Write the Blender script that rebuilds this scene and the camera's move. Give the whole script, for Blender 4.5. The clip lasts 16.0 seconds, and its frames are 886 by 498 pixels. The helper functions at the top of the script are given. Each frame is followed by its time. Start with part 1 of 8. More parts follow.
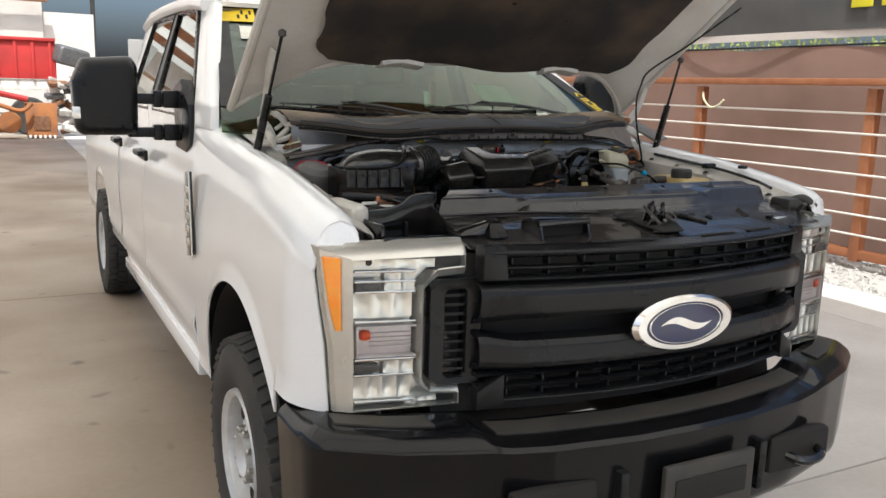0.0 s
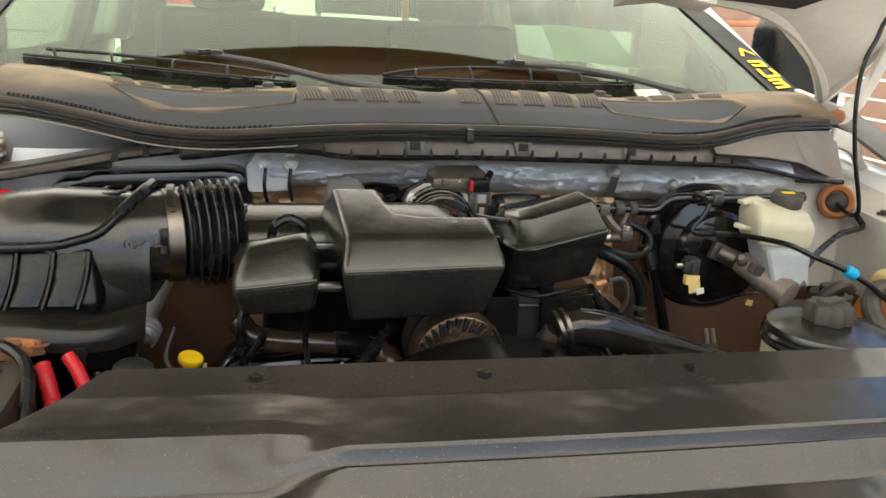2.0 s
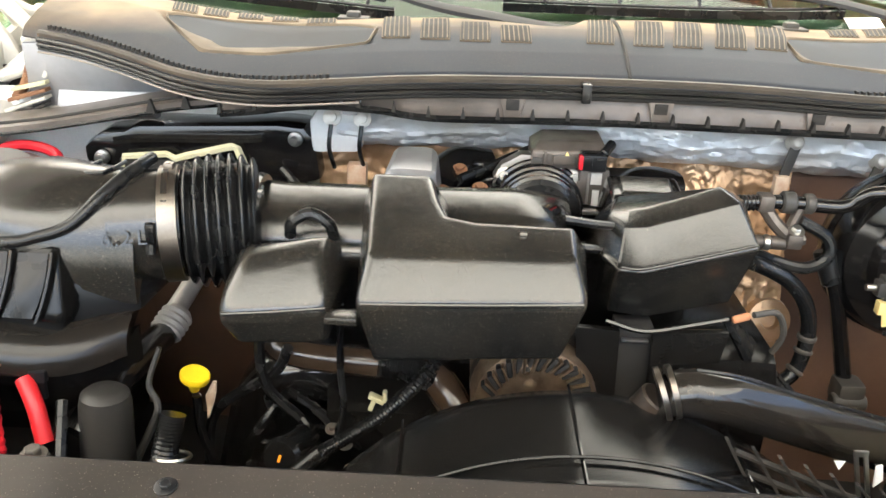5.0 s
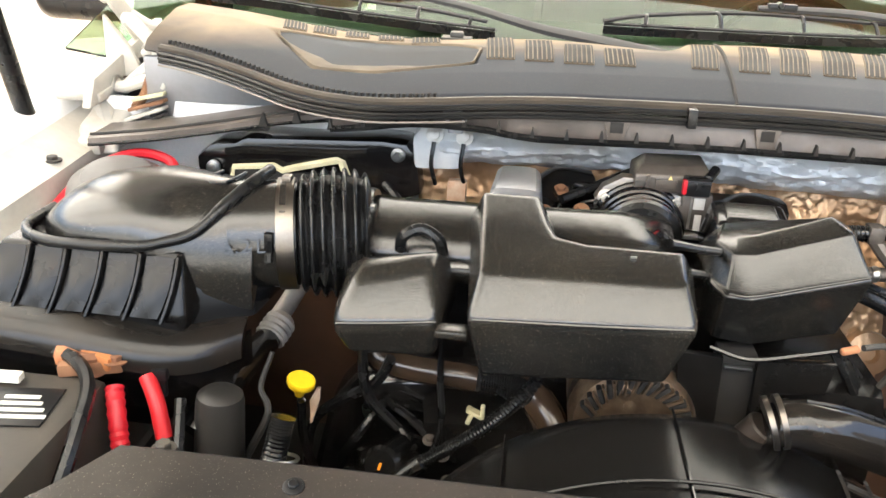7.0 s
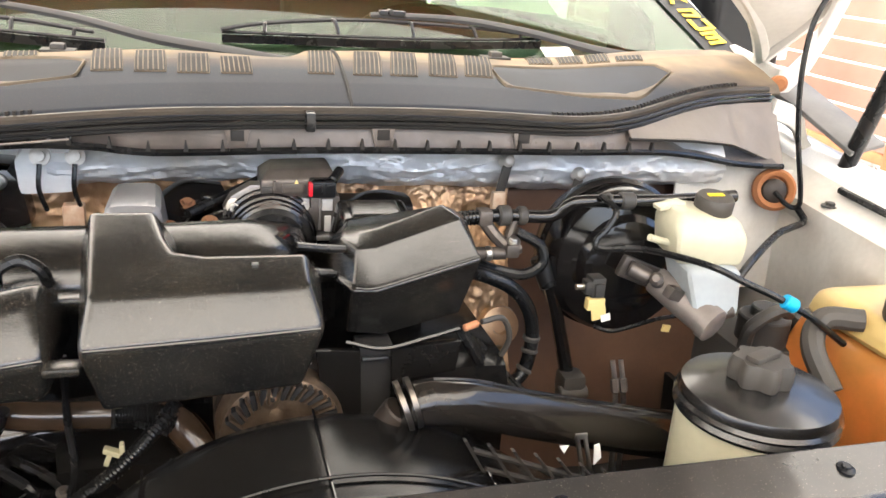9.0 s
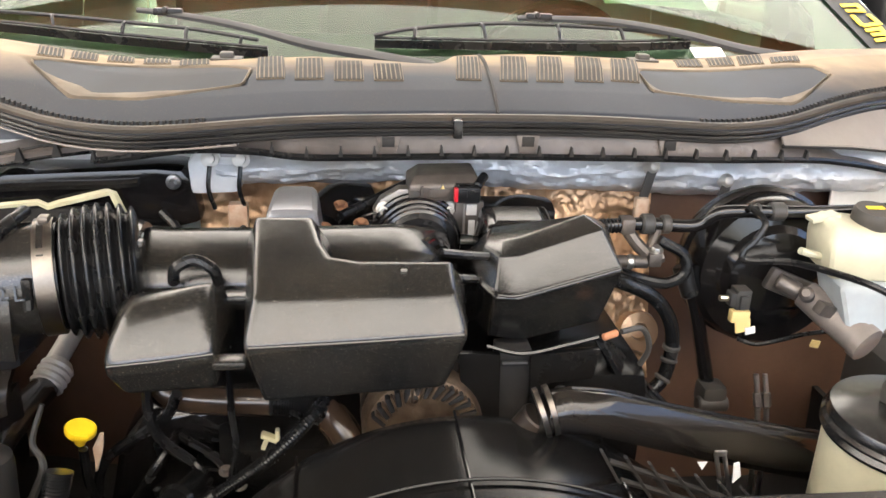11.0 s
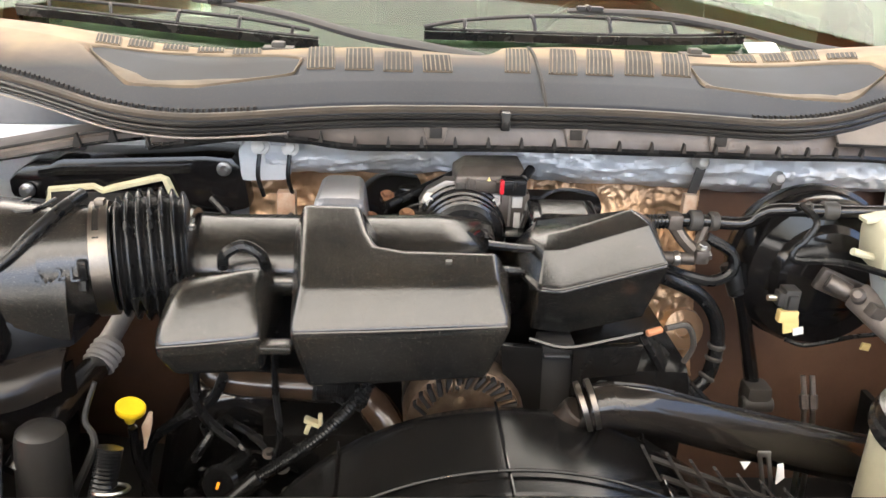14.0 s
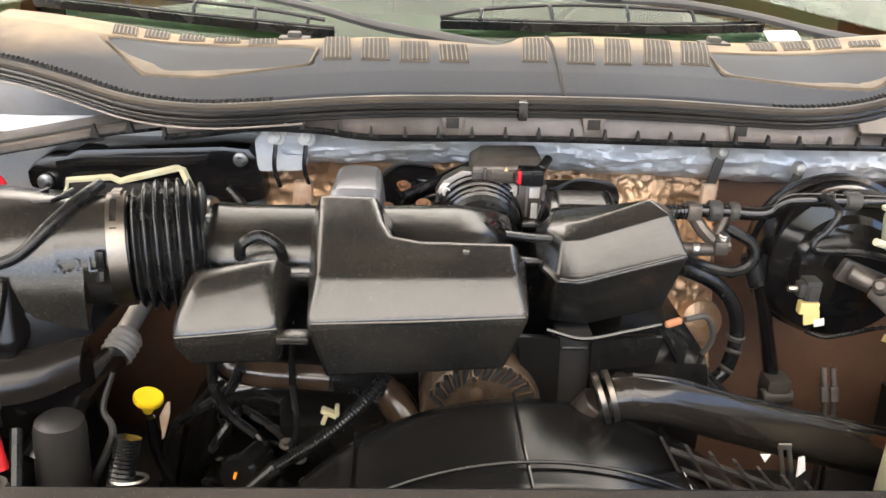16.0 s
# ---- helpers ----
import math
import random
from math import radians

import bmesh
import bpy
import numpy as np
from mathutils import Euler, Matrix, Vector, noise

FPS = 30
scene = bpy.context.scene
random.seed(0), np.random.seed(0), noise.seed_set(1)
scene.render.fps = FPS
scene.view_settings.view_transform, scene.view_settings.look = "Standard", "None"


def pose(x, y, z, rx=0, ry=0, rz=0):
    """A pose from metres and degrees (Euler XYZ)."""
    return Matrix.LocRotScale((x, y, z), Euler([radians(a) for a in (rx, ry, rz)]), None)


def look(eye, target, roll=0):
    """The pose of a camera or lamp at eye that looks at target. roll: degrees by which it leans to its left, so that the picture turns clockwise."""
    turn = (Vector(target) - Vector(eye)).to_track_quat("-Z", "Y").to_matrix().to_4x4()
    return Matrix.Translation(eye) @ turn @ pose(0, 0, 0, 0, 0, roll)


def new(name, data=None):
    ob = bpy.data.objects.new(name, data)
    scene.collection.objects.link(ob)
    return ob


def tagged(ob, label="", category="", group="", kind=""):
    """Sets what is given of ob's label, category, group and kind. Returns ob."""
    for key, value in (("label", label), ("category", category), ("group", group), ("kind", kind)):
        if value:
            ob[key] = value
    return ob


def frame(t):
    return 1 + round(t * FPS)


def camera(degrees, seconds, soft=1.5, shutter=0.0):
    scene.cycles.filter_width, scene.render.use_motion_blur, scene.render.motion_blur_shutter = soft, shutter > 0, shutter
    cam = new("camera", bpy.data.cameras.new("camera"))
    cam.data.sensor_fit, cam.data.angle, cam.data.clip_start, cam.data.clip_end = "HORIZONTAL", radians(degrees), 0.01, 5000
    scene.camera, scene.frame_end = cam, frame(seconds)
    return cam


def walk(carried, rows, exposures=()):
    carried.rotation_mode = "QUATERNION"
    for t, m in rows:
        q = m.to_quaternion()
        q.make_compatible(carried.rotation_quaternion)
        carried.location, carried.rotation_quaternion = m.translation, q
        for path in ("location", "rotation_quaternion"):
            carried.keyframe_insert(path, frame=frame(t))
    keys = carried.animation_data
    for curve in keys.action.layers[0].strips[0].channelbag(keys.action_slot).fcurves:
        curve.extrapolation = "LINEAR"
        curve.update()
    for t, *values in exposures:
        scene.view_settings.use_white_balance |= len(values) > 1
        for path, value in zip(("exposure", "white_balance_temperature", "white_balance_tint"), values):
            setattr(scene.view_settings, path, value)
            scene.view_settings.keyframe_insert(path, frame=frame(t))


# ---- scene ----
cam = camera(55.8, 16.0)
PATH = [
    (0, (-1.653, -1.692, 1.652), (-0.736, 0.045, 1.276), 1.7),
    (0.5, (-1.327, -1.287, 1.637), (-0.44, 0.459, 1.233), 2.7),
    (1, (-0.913, -0.974, 1.632), (-0.136, 0.815, 1.19), 3.3),
    (1.5, (-0.571, -0.584, 1.646), (0.052, 1.255, 1.167), 3.8),
    (2, (-0.323, -0.214, 1.681), (0.116, 1.664, 1.148), 3.6),
    (2.5, (-0.14, 0.01, 1.72), (0.122, 1.896, 1.108), 3.2),
    (3, (-0.121, 0.08, 1.718), (0.054, 1.946, 1.02), 2.9),
    (3.5, (-0.128, 0.089, 1.719), (0.014, 1.938, 0.969), 2.7),
    (4, (-0.126, 0.085, 1.719), (0.0, 1.922, 0.937), 2.7),
    (4.5, (-0.13, 0.084, 1.719), (-0.05, 1.918, 0.925), 2.6),
    (5, (-0.14, 0.081, 1.718), (-0.161, 1.919, 0.93), 2.6),
    (5.2, (-0.151, 0.073, 1.724), (-0.232, 1.908, 0.933), 2.4),
    (6.25, (-0.17, 0.066, 1.724), (-0.43, 1.89, 0.955), 2.7),
    (7.3, (-0.184, 0.06, 1.725), (-0.272, 1.912, 0.976), 3.2),
    (7.5, (-0.177, 0.058, 1.721), (-0.187, 1.917, 0.983), 3.4),
    (8, (-0.166, 0.059, 1.723), (0.032, 1.911, 0.995), 3.8),
    (8.5, (-0.137, 0.067, 1.732), (0.283, 1.884, 1.008), 4.6),
    (8.7, (-0.127, 0.069, 1.716), (0.363, 1.881, 1.025), 4.7),
    (9.6, (-0.125, 0.064, 1.732), (0.5, 1.85, 1.03), 3.9),
    (10.8, (-0.133, 0.057, 1.747), (0.152, 1.896, 1.014), 2.8),
    (11, (-0.137, 0.056, 1.747), (0.11, 1.9, 1.012), 2.7),
    (11.5, (-0.138, 0.056, 1.744), (0.044, 1.905, 1.004), 2.9),
    (12, (-0.14, 0.049, 1.745), (0.012, 1.899, 1.001), 2.9),
    (12.5, (-0.139, 0.047, 1.745), (0.011, 1.897, 1.0), 2.9),
    (13, (-0.14, 0.045, 1.747), (0.006, 1.894, 0.999), 2.9),
    (13.5, (-0.139, 0.05, 1.746), (0.009, 1.897, 0.993), 2.9),
    (14, (-0.139, 0.052, 1.747), (0.005, 1.898, 0.991), 2.9),
    (14.5, (-0.14, 0.052, 1.745), (-0.002, 1.898, 0.987), 2.9),
    (15, (-0.141, 0.054, 1.744), (-0.011, 1.897, 0.979), 2.7),
    (15.5, (-0.14, 0.052, 1.745), (-0.024, 1.894, 0.974), 2.5),
    (16, (-0.141, 0.056, 1.744), (-0.032, 1.896, 0.968), 2.5),
]
walk(cam, [(t, look(eye, target, roll)) for t, eye, target, roll in PATH],
     [(0.0, 0.5, 5640, 3), (0.5, 0.58, 5790, 3), (1.0, 0.76, 5930, 3), (1.5, 1.2, 6010, 2), (2.0, 1.77, 6110, 0), (2.5, 2.32, 6060, 0), (3.0, 2.7, 5960, 0), (4.5, 2.96, 5950, 0), (6.2, 2.96, 5950, 0), (8.0, 2.8, 6060, 5), (12.0, 2.78, 6010, 6), (16.0, 2.83, 6010, 5)])

# ---- world, sun, exposure ----
world = bpy.data.worlds.new("sky")
scene.world = world
world.use_nodes = True
wn = world.node_tree.nodes
sky = wn.new("ShaderNodeTexSky")
sky.sky_type, sky.sun_disc = "NISHITA", False
sky.sun_elevation, sky.sun_rotation = radians(62), radians(200)
sky.air_density, sky.dust_density, sky.ozone_density = 0.75, 6.5, 0.3
world.node_tree.links.new(sky.outputs[0], wn["Background"].inputs[0])
wn["Background"].inputs[1].default_value = 0.15
sun = new("sun", bpy.data.lights.new("sun", "SUN"))
sun.data.energy, sun.data.angle, sun.data.color = 4.0, radians(0.5), (1.0, 0.95, 0.88)
sun.matrix_world = look((-3.0, -8.0, 16.0), (0, 0, 0))

# ---- small tools ----
PLACE = {}


def thing(name, p=(0, 0, 0), label="", category="", group="", kind=""):
    ob = new(name)
    ob.location = p
    ob.empty_display_size = 0.1
    PLACE[ob.name] = Vector(p)
    return tagged(ob, label, category, group, kind)


def finish(bm, sharp=32):
    bmesh.ops.recalc_face_normals(bm, faces=bm.faces)
    for f in bm.faces:
        f.smooth = True
    for e in bm.edges:
        if len(e.link_faces) == 2 and e.calc_face_angle(0) > radians(sharp):
            e.smooth = False
    return bm


def part(name, bm, material, parent=None, label="", sharp=32):
    """One mesh object, built in world metres, under a thing or a part."""
    finish(bm, sharp)
    me = bpy.data.meshes.new(name)
    bm.to_mesh(me)
    bm.free()
    me.materials.append(material)
    ob = new(name, me)
    if parent is not None:
        ob.parent = parent
        ob.matrix_parent_inverse = Matrix.Translation(-PLACE.get(parent.name, Vector((0, 0, 0))))
    return tagged(ob, label)


def solo(name, bm, material, label="", category="", group="", kind="", sharp=32):
    return tagged(part(name, bm, material, None, "", sharp), label, category, group, kind)


def join(*bms):
    out = bmesh.new()
    for b in bms:
        me = bpy.data.meshes.new("tmp")
        b.to_mesh(me)
        b.free()
        out.from_mesh(me)
        bpy.data.meshes.remove(me)
    return out


def bevelled(bm, offset, seg=2, angle=25):
    if offset > 0:
        es = [e for e in bm.edges if len(e.link_faces) == 2 and e.calc_face_angle(0) > radians(angle)]
        bmesh.ops.bevel(bm, geom=es, offset=offset, segments=seg, profile=0.6, affect="EDGES", clamp_overlap=True)
    return bm


def box(c, s, bev=0.004, rot=(0, 0, 0), seg=2):
    bm = bmesh.new()
    bmesh.ops.create_cube(bm, size=1)
    bmesh.ops.scale(bm, vec=s, verts=bm.verts)
    bevelled(bm, min(bev, 0.45 * min(s)), seg)
    bm.transform(pose(*c, *rot))
    return bm


def loft(rings, bev=0.0, seg=2, cap=True, closed=True):
    bm = bmesh.new()
    rows = [[bm.verts.new(p) for p in r] for r in rings]
    n = len(rows[0])
    for a, b in zip(rows, rows[1:]):
        for i in range(n if closed else n - 1):
            bm.faces.new((a[i], a[(i + 1) % n], b[(i + 1) % n], b[i]))
    if cap:
        bm.faces.new(rows[0][::-1])
        bm.faces.new(rows[-1])
    bmesh.ops.recalc_face_normals(bm, faces=bm.faces)
    return bevelled(bm, bev, seg)


def prism(outline, axis, a, b, bev=0.003, seg=2):
    """A flat outline drawn out along an axis from a to b. The two outline numbers are the other axes in order."""
    k = "xyz".index(axis)

    def at(p, h):
        q = list(p)
        q.insert(k, h)
        return q
    return loft([[at(p, a) for p in outline], [at(p, b) for p in outline]], bev, seg)


def smooth_path(pts, n=6):
    P = [Vector(p) for p in pts]
    P = [P[0] * 2 - P[1]] + P + [P[-1] * 2 - P[-2]]
    out = []
    for i in range(1, len(P) - 2):
        a, b, c, d = P[i - 1:i + 3]
        for j in range(n):
            t = j / n
            out.append(0.5 * (2 * b + (c - a) * t + (2 * a - 5 * b + 4 * c - d) * t * t + (3 * b - a - 3 * c + d) * t ** 3))
    return out + [P[-2]]


def tube(pts, r, seg=10, n=6, ribs=0.0, pitch=0.006):
    """A round hose along the points. ribs: depth of a corrugation."""
    path = smooth_path(pts, n) if n > 1 else [Vector(p) for p in pts]
    if ribs:
        fine, acc = [path[0]], 0.0
        for a, b in zip(path, path[1:]):
            k = max(1, round((b - a).length / (pitch / 2)))
            fine += [a.lerp(b, (j + 1) / k) for j in range(k)]
        path = fine
    rings, up = [], Vector((0.13, 0.21, 0.97))
    for i, p in enumerate(path):
        d = (path[min(i + 1, len(path) - 1)] - path[max(i - 1, 0)]).normalized()
        s = d.cross(up)
        if s.length < 1e-4:
            s = d.cross(Vector((1, 0, 0)))
        s.normalize()
        up = s.cross(d)
        f = i / max(1, len(path) - 1)
        rr = r if isinstance(r, (int, float)) else r[0] + (r[1] - r[0]) * f
        rr -= ribs * (i % 2)
        rings.append([p + rr * (math.cos(2 * math.pi * k / seg) * s + math.sin(2 * math.pi * k / seg) * up) for k in range(seg)])
    return loft(rings)


def lathe(profile, origin, axis=(0, 0, 1), seg=32, squash=1.0):
    """profile: (radius, height) pairs, turned round an axis through origin."""
    q = Vector((0, 0, 1)).rotation_difference(Vector(axis).normalized()).to_matrix()
    rings = []
    for r, h in profile:
        rings.append([Vector(origin) + q @ Vector((max(r, 1e-4) * math.cos(2 * math.pi * k / seg), squash * max(r, 1e-4) * math.sin(2 * math.pi * k / seg), h)) for k in range(seg)])
    return loft(rings)


def cyl(a, b, r, seg=20, bev=0.002):
    a, b = Vector(a), Vector(b)
    h = (b - a).length
    bev = min(bev, r * 0.4, h * 0.4)
    return lathe([(r - bev, 0), (r, bev), (r, h - bev), (r - bev, h)], a, b - a, seg)


def sheet(nu, nv, f, thick=0.0):
    bm = bmesh.new()
    rows = [[bm.verts.new(f(i / nu, j / nv)) for j in range(nv + 1)] for i in range(nu + 1)]
    for i in range(nu):
        for j in range(nv):
            bm.faces.new((rows[i][j], rows[i + 1][j], rows[i + 1][j + 1], rows[i][j + 1]))
    bmesh.ops.recalc_face_normals(bm, faces=bm.faces)
    if thick:
        bmesh.ops.solidify(bm, geom=bm.faces[:], thickness=thick)
    return bm


def rings(seq, cap=True):
    """Closed outlines of equal length, one behind the other, joined by faces."""
    bm = bmesh.new()
    rows = [[bm.verts.new(p) for p in r] for r in seq]
    n = len(seq[0])
    for a, b in zip(rows, rows[1:]):
        for i in range(n):
            bm.faces.new((a[i], a[(i + 1) % n], b[(i + 1) % n], b[i]))
    if cap:
        bmesh.ops.triangulate(bm, faces=[bm.faces.new(rows[-1])])
    return bm


def facets(x0, x1, z0, z1, nx, nz, y, depth):
    """A reflector of shallow scallops side by side."""
    def f(u, v):
        a, b = (u * nx) % 1 if u < 1 else 1.0, (v * nz) % 1 if v < 1 else 1.0
        return (x0 + (x1 - x0) * u, y - depth + depth * math.sin(math.pi * a) * (0.45 + 0.55 * math.sin(math.pi * b)), z0 + (z1 - z0) * v)
    return sheet(nx * 8, nz * 8, f)


def lerp_table(table, v):
    if v <= table[0][0]:
        return table[0][1]
    for (a, p), (b, q) in zip(table, table[1:]):
        if v <= b:
            t = (v - a) / (b - a)
            return p + (q - p) * t
    return table[-1][1]


def smooth_table(table, v):
    """Like lerp_table, eased by averaging."""
    w = 0.02 * (table[-1][0] - table[0][0])
    return sum(lerp_table(table, v + k * w) for k in (-2, -1, 0, 1, 2)) / 5


def clamp01(v):
    return max(0.0, min(1.0, v))


def hexbolt(p, axis, r=0.008, h=0.007):
    return join(lathe([(r * 1.6, 0), (r * 1.6, h * 0.25), (r * 1.2, h * 0.3)], p, axis, 18), lathe([(r, 0), (r, h * 0.85), (r * 0.85, h)], p, axis, 6))


# ---- materials ----
def mat(name, col, rough=0.5, metal=0.0, col2=None, scale=8.0, fine=90.0, bump=0.1, rough2=None, coat=0.0, trans=0.0, ior=1.45, dist=0.002, mix=0.5, alpha=1.0, spec=0.5):
    """A surface with stains at one scale and grain at another."""
    m = bpy.data.materials.new(name)
    m.use_nodes = True
    nt = m.node_tree
    n, L = nt.nodes, nt.links
    b = n["Principled BSDF"]
    b.inputs["Metallic"].default_value = metal
    b.inputs["IOR"].default_value = ior
    b.inputs["Coat Weight"].default_value = coat
    b.inputs["Coat Roughness"].default_value = 0.08
    b.inputs["Transmission Weight"].default_value = trans
    b.inputs["Alpha"].default_value = alpha
    b.inputs["Specular IOR Level"].default_value = spec
    tc = n.new("ShaderNodeTexCoord")
    big = n.new("ShaderNodeTexNoise")
    big.inputs["Scale"].default_value, big.inputs["Detail"].default_value = scale, 6
    small = n.new("ShaderNodeTexNoise")
    small.inputs["Scale"].default_value, small.inputs["Detail"].default_value = fine, 4
    for t in (big, small):
        L.new(tc.outputs["Object"], t.inputs["Vector"])
    ramp = n.new("ShaderNodeMapRange")
    ramp.inputs["From Min"].default_value, ramp.inputs["From Max"].default_value = mix - 0.15, mix + 0.2
    L.new(big.outputs["Fac"], ramp.inputs["Value"])
    mx = n.new("ShaderNodeMix")
    mx.data_type = "RGBA"
    c2 = col2 or tuple(c * 0.8 for c in col)
    mx.inputs["A"].default_value, mx.inputs["B"].default_value = (*col, 1), (*c2, 1)
    L.new(ramp.outputs["Result"], mx.inputs["Factor"])
    grain = n.new("ShaderNodeMix")
    grain.data_type, grain.blend_type = "RGBA", "MULTIPLY"
    grain.inputs["Factor"].default_value = 0.35
    L.new(mx.outputs["Result"], grain.inputs["A"])
    L.new(small.outputs["Color"], grain.inputs["B"])
    gm = n.new("ShaderNodeMapRange")
    gm.inputs["To Min"].default_value, gm.inputs["To Max"].default_value = 0.75, 1.25
    L.new(small.outputs["Fac"], gm.inputs["Value"])
    L.new(gm.outputs["Result"], grain.inputs["B"])
    L.new(grain.outputs["Result"], b.inputs["Base Color"])
    rr = n.new("ShaderNodeMapRange")
    rr.inputs["From Min"].default_value, rr.inputs["From Max"].default_value = 0.3, 0.7
    rr.inputs["To Min"].default_value, rr.inputs["To Max"].default_value = rough, rough2 if rough2 is not None else min(1, rough * 1.25)
    L.new(big.outputs["Fac"], rr.inputs["Value"])
    L.new(rr.outputs["Result"], b.inputs["Roughness"])
    if bump:
        bp = n.new("ShaderNodeBump")
        bp.inputs["Strength"].default_value, bp.inputs["Distance"].default_value = bump, dist
        L.new(small.outputs["Fac"], bp.inputs["Height"])
        L.new(bp.outputs["Normal"], b.inputs["Normal"])
    return m


WHITE = mat("white_paint", (0.80, 0.80, 0.80), 0.18, col2=(0.77, 0.765, 0.755), scale=2.5, fine=300, bump=0.02, coat=0.6)
BAYWHITE = mat("bay_white_paint", (0.56, 0.54, 0.49), 0.38, col2=(0.40, 0.37, 0.315), scale=9, fine=120, bump=0.05)
UNDERHOOD = mat("hood_underside_paint", (0.58, 0.56, 0.52), 0.4, col2=(0.48, 0.45, 0.40), scale=5, fine=90, bump=0.05)
TRIM = mat("grained_black_plastic", (0.007, 0.007, 0.008), 0.24, col2=(0.011, 0.011, 0.011), scale=6, fine=600, bump=0.08, dist=0.0005, rough2=0.34, spec=0.32)
DULL = mat("dusty_black_plastic", (0.035, 0.033, 0.030), 0.5, col2=(0.06, 0.052, 0.042), scale=7, fine=250, bump=0.1, dist=0.001)
COWLM = mat("dusty_cowl_plastic", (0.030, 0.035, 0.044), 0.52, col2=(0.042, 0.044, 0.048), scale=5, fine=400, bump=0.15, dist=0.0006, mix=0.56, spec=0.12)
SEALM = mat("grey_seal_rubber", (0.013, 0.0125, 0.012), 0.22, col2=(0.024, 0.022, 0.019), scale=9, fine=300, bump=0.08)
DUSTSEAL = mat("dusty_seal_rubber", (0.060, 0.046, 0.032), 0.4, col2=(0.030, 0.026, 0.021), scale=14, fine=300, bump=0.08)
SATIN = mat("satin_engine_plastic", (0.010, 0.0098, 0.0095), 0.12, col2=(0.022, 0.019, 0.015), scale=15, fine=900, bump=0.26, rough2=0.20, dist=0.0006, spec=0.80)
GLOSS = mat("shiny_black_plastic", (0.006, 0.006, 0.006), 0.07, col2=(0.012, 0.010, 0.009), scale=14, fine=200, bump=0.02, rough2=0.17, spec=0.65)
HOSEM = mat("glossy_hose_rubber", (0.009, 0.008, 0.0075), 0.09, col2=(0.018, 0.015, 0.012), scale=14, fine=120, bump=0.06, rough2=0.16, spec=0.55)
RUBBER = mat("black_rubber", (0.007, 0.007, 0.007), 0.2, col2=(0.014, 0.0135, 0.013), scale=20, fine=300, bump=0.06, rough2=0.32, spec=0.38)
TYRE = mat("tyre_rubber", (0.03, 0.029, 0.028), 0.75, col2=(0.06, 0.055, 0.048), scale=9, fine=160, bump=0.2)
FOIL = mat("crinkled_foil", (0.70, 0.72, 0.74), 0.38, 0.3, (0.52, 0.46, 0.38), 8, 90, 0.4, 0.5, dist=0.002, mix=0.58)
FOILB = mat("stained_firewall_foil", (0.62, 0.42, 0.25), 0.30, 0.6, (0.30, 0.17, 0.085), 7, 70, 0.6, 0.42, dist=0.003)
ACTM = mat("actuator_plastic", (0.10, 0.086, 0.072), 0.32, col2=(0.06, 0.05, 0.042), scale=14, fine=200, bump=0.06)
BANDM = mat("fired_black_band", (0.01, 0.01, 0.01), 0.55, col2=(0.014, 0.014, 0.014), scale=14, fine=200, bump=0.02)
TAGC = mat("pale_yellow_tag", (0.72, 0.55, 0.20), 0.6, col2=(0.6, 0.46, 0.2), scale=30, fine=200, bump=0.02)
ALU = mat("cast_aluminium", (0.34, 0.32, 0.30), 0.45, 1.0, (0.22, 0.19, 0.16), 14, 180, 0.2, 0.55)
STEEL = mat("zinc_steel", (0.55, 0.54, 0.51), 0.3, 1.0, (0.35, 0.33, 0.3), 20, 200, 0.1)
CHROME = mat("chrome", (0.75, 0.74, 0.72), 0.12, 1.0, (0.68, 0.66, 0.62), 10, 200, 0.02, 0.2)
RUST = mat("rusty_steel", (0.16, 0.07, 0.035), 0.75, 0.2, (0.28, 0.15, 0.08), 14, 120, 0.4)
BROWN = mat("oily_brown_metal", (0.05, 0.034, 0.024), 0.4, 0.3, (0.014, 0.012, 0.010), 9, 90, 0.3)
# near-black for dark small parts, and for shade painted into holes and hollows
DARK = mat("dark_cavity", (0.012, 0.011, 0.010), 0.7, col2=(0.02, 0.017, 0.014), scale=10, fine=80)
BUMPER = mat("bumper_black_paint", (0.005, 0.005, 0.006), 0.11, col2=(0.008, 0.008, 0.008), scale=5, fine=300, bump=0.03, dist=0.0005, rough2=0.18, spec=0.36)
# brown in the colour stands for warm reflections on a black hose
BROWNSHEEN = mat("brown_sheen_hose", (0.060, 0.038, 0.024), 0.10, col2=(0.020, 0.015, 0.011), scale=16, fine=160, bump=0.05, rough2=0.28, spec=0.7)
SHROUDM = mat("smooth_shroud_plastic", (0.005, 0.005, 0.005), 0.16, col2=(0.010, 0.009, 0.008), scale=9, fine=400, bump=0.05, rough2=0.24, dist=0.0004, spec=0.3)
CASTM = mat("dark_cast_metal", (0.15, 0.13, 0.115), 0.42, 0.7, (0.07, 0.06, 0.05), 18, 200, 0.25, 0.6)
RADCOVER = mat("dusty_radiator_cover_plastic", (0.020, 0.019, 0.018), 0.10, col2=(0.036, 0.031, 0.027), scale=6, fine=350, bump=0.06, rough2=0.22, dist=0.0004, spec=0.6)
BEIGEALU = mat("beige_cast_metal", (0.27, 0.235, 0.21), 0.45, 0.4, (0.18, 0.155, 0.135), 18, 200, 0.2, 0.55)
COVERM = mat("smooth_black_cover", (0.008, 0.008, 0.008), 0.17, col2=(0.014, 0.013, 0.012), scale=8, fine=350, bump=0.05, rough2=0.26, dist=0.0004, spec=0.8)
LINER = mat("hood_liner_felt", (0.020, 0.018, 0.017), 0.85, col2=(0.085, 0.058, 0.038), scale=4.2, fine=220, bump=0.4, mix=0.56)
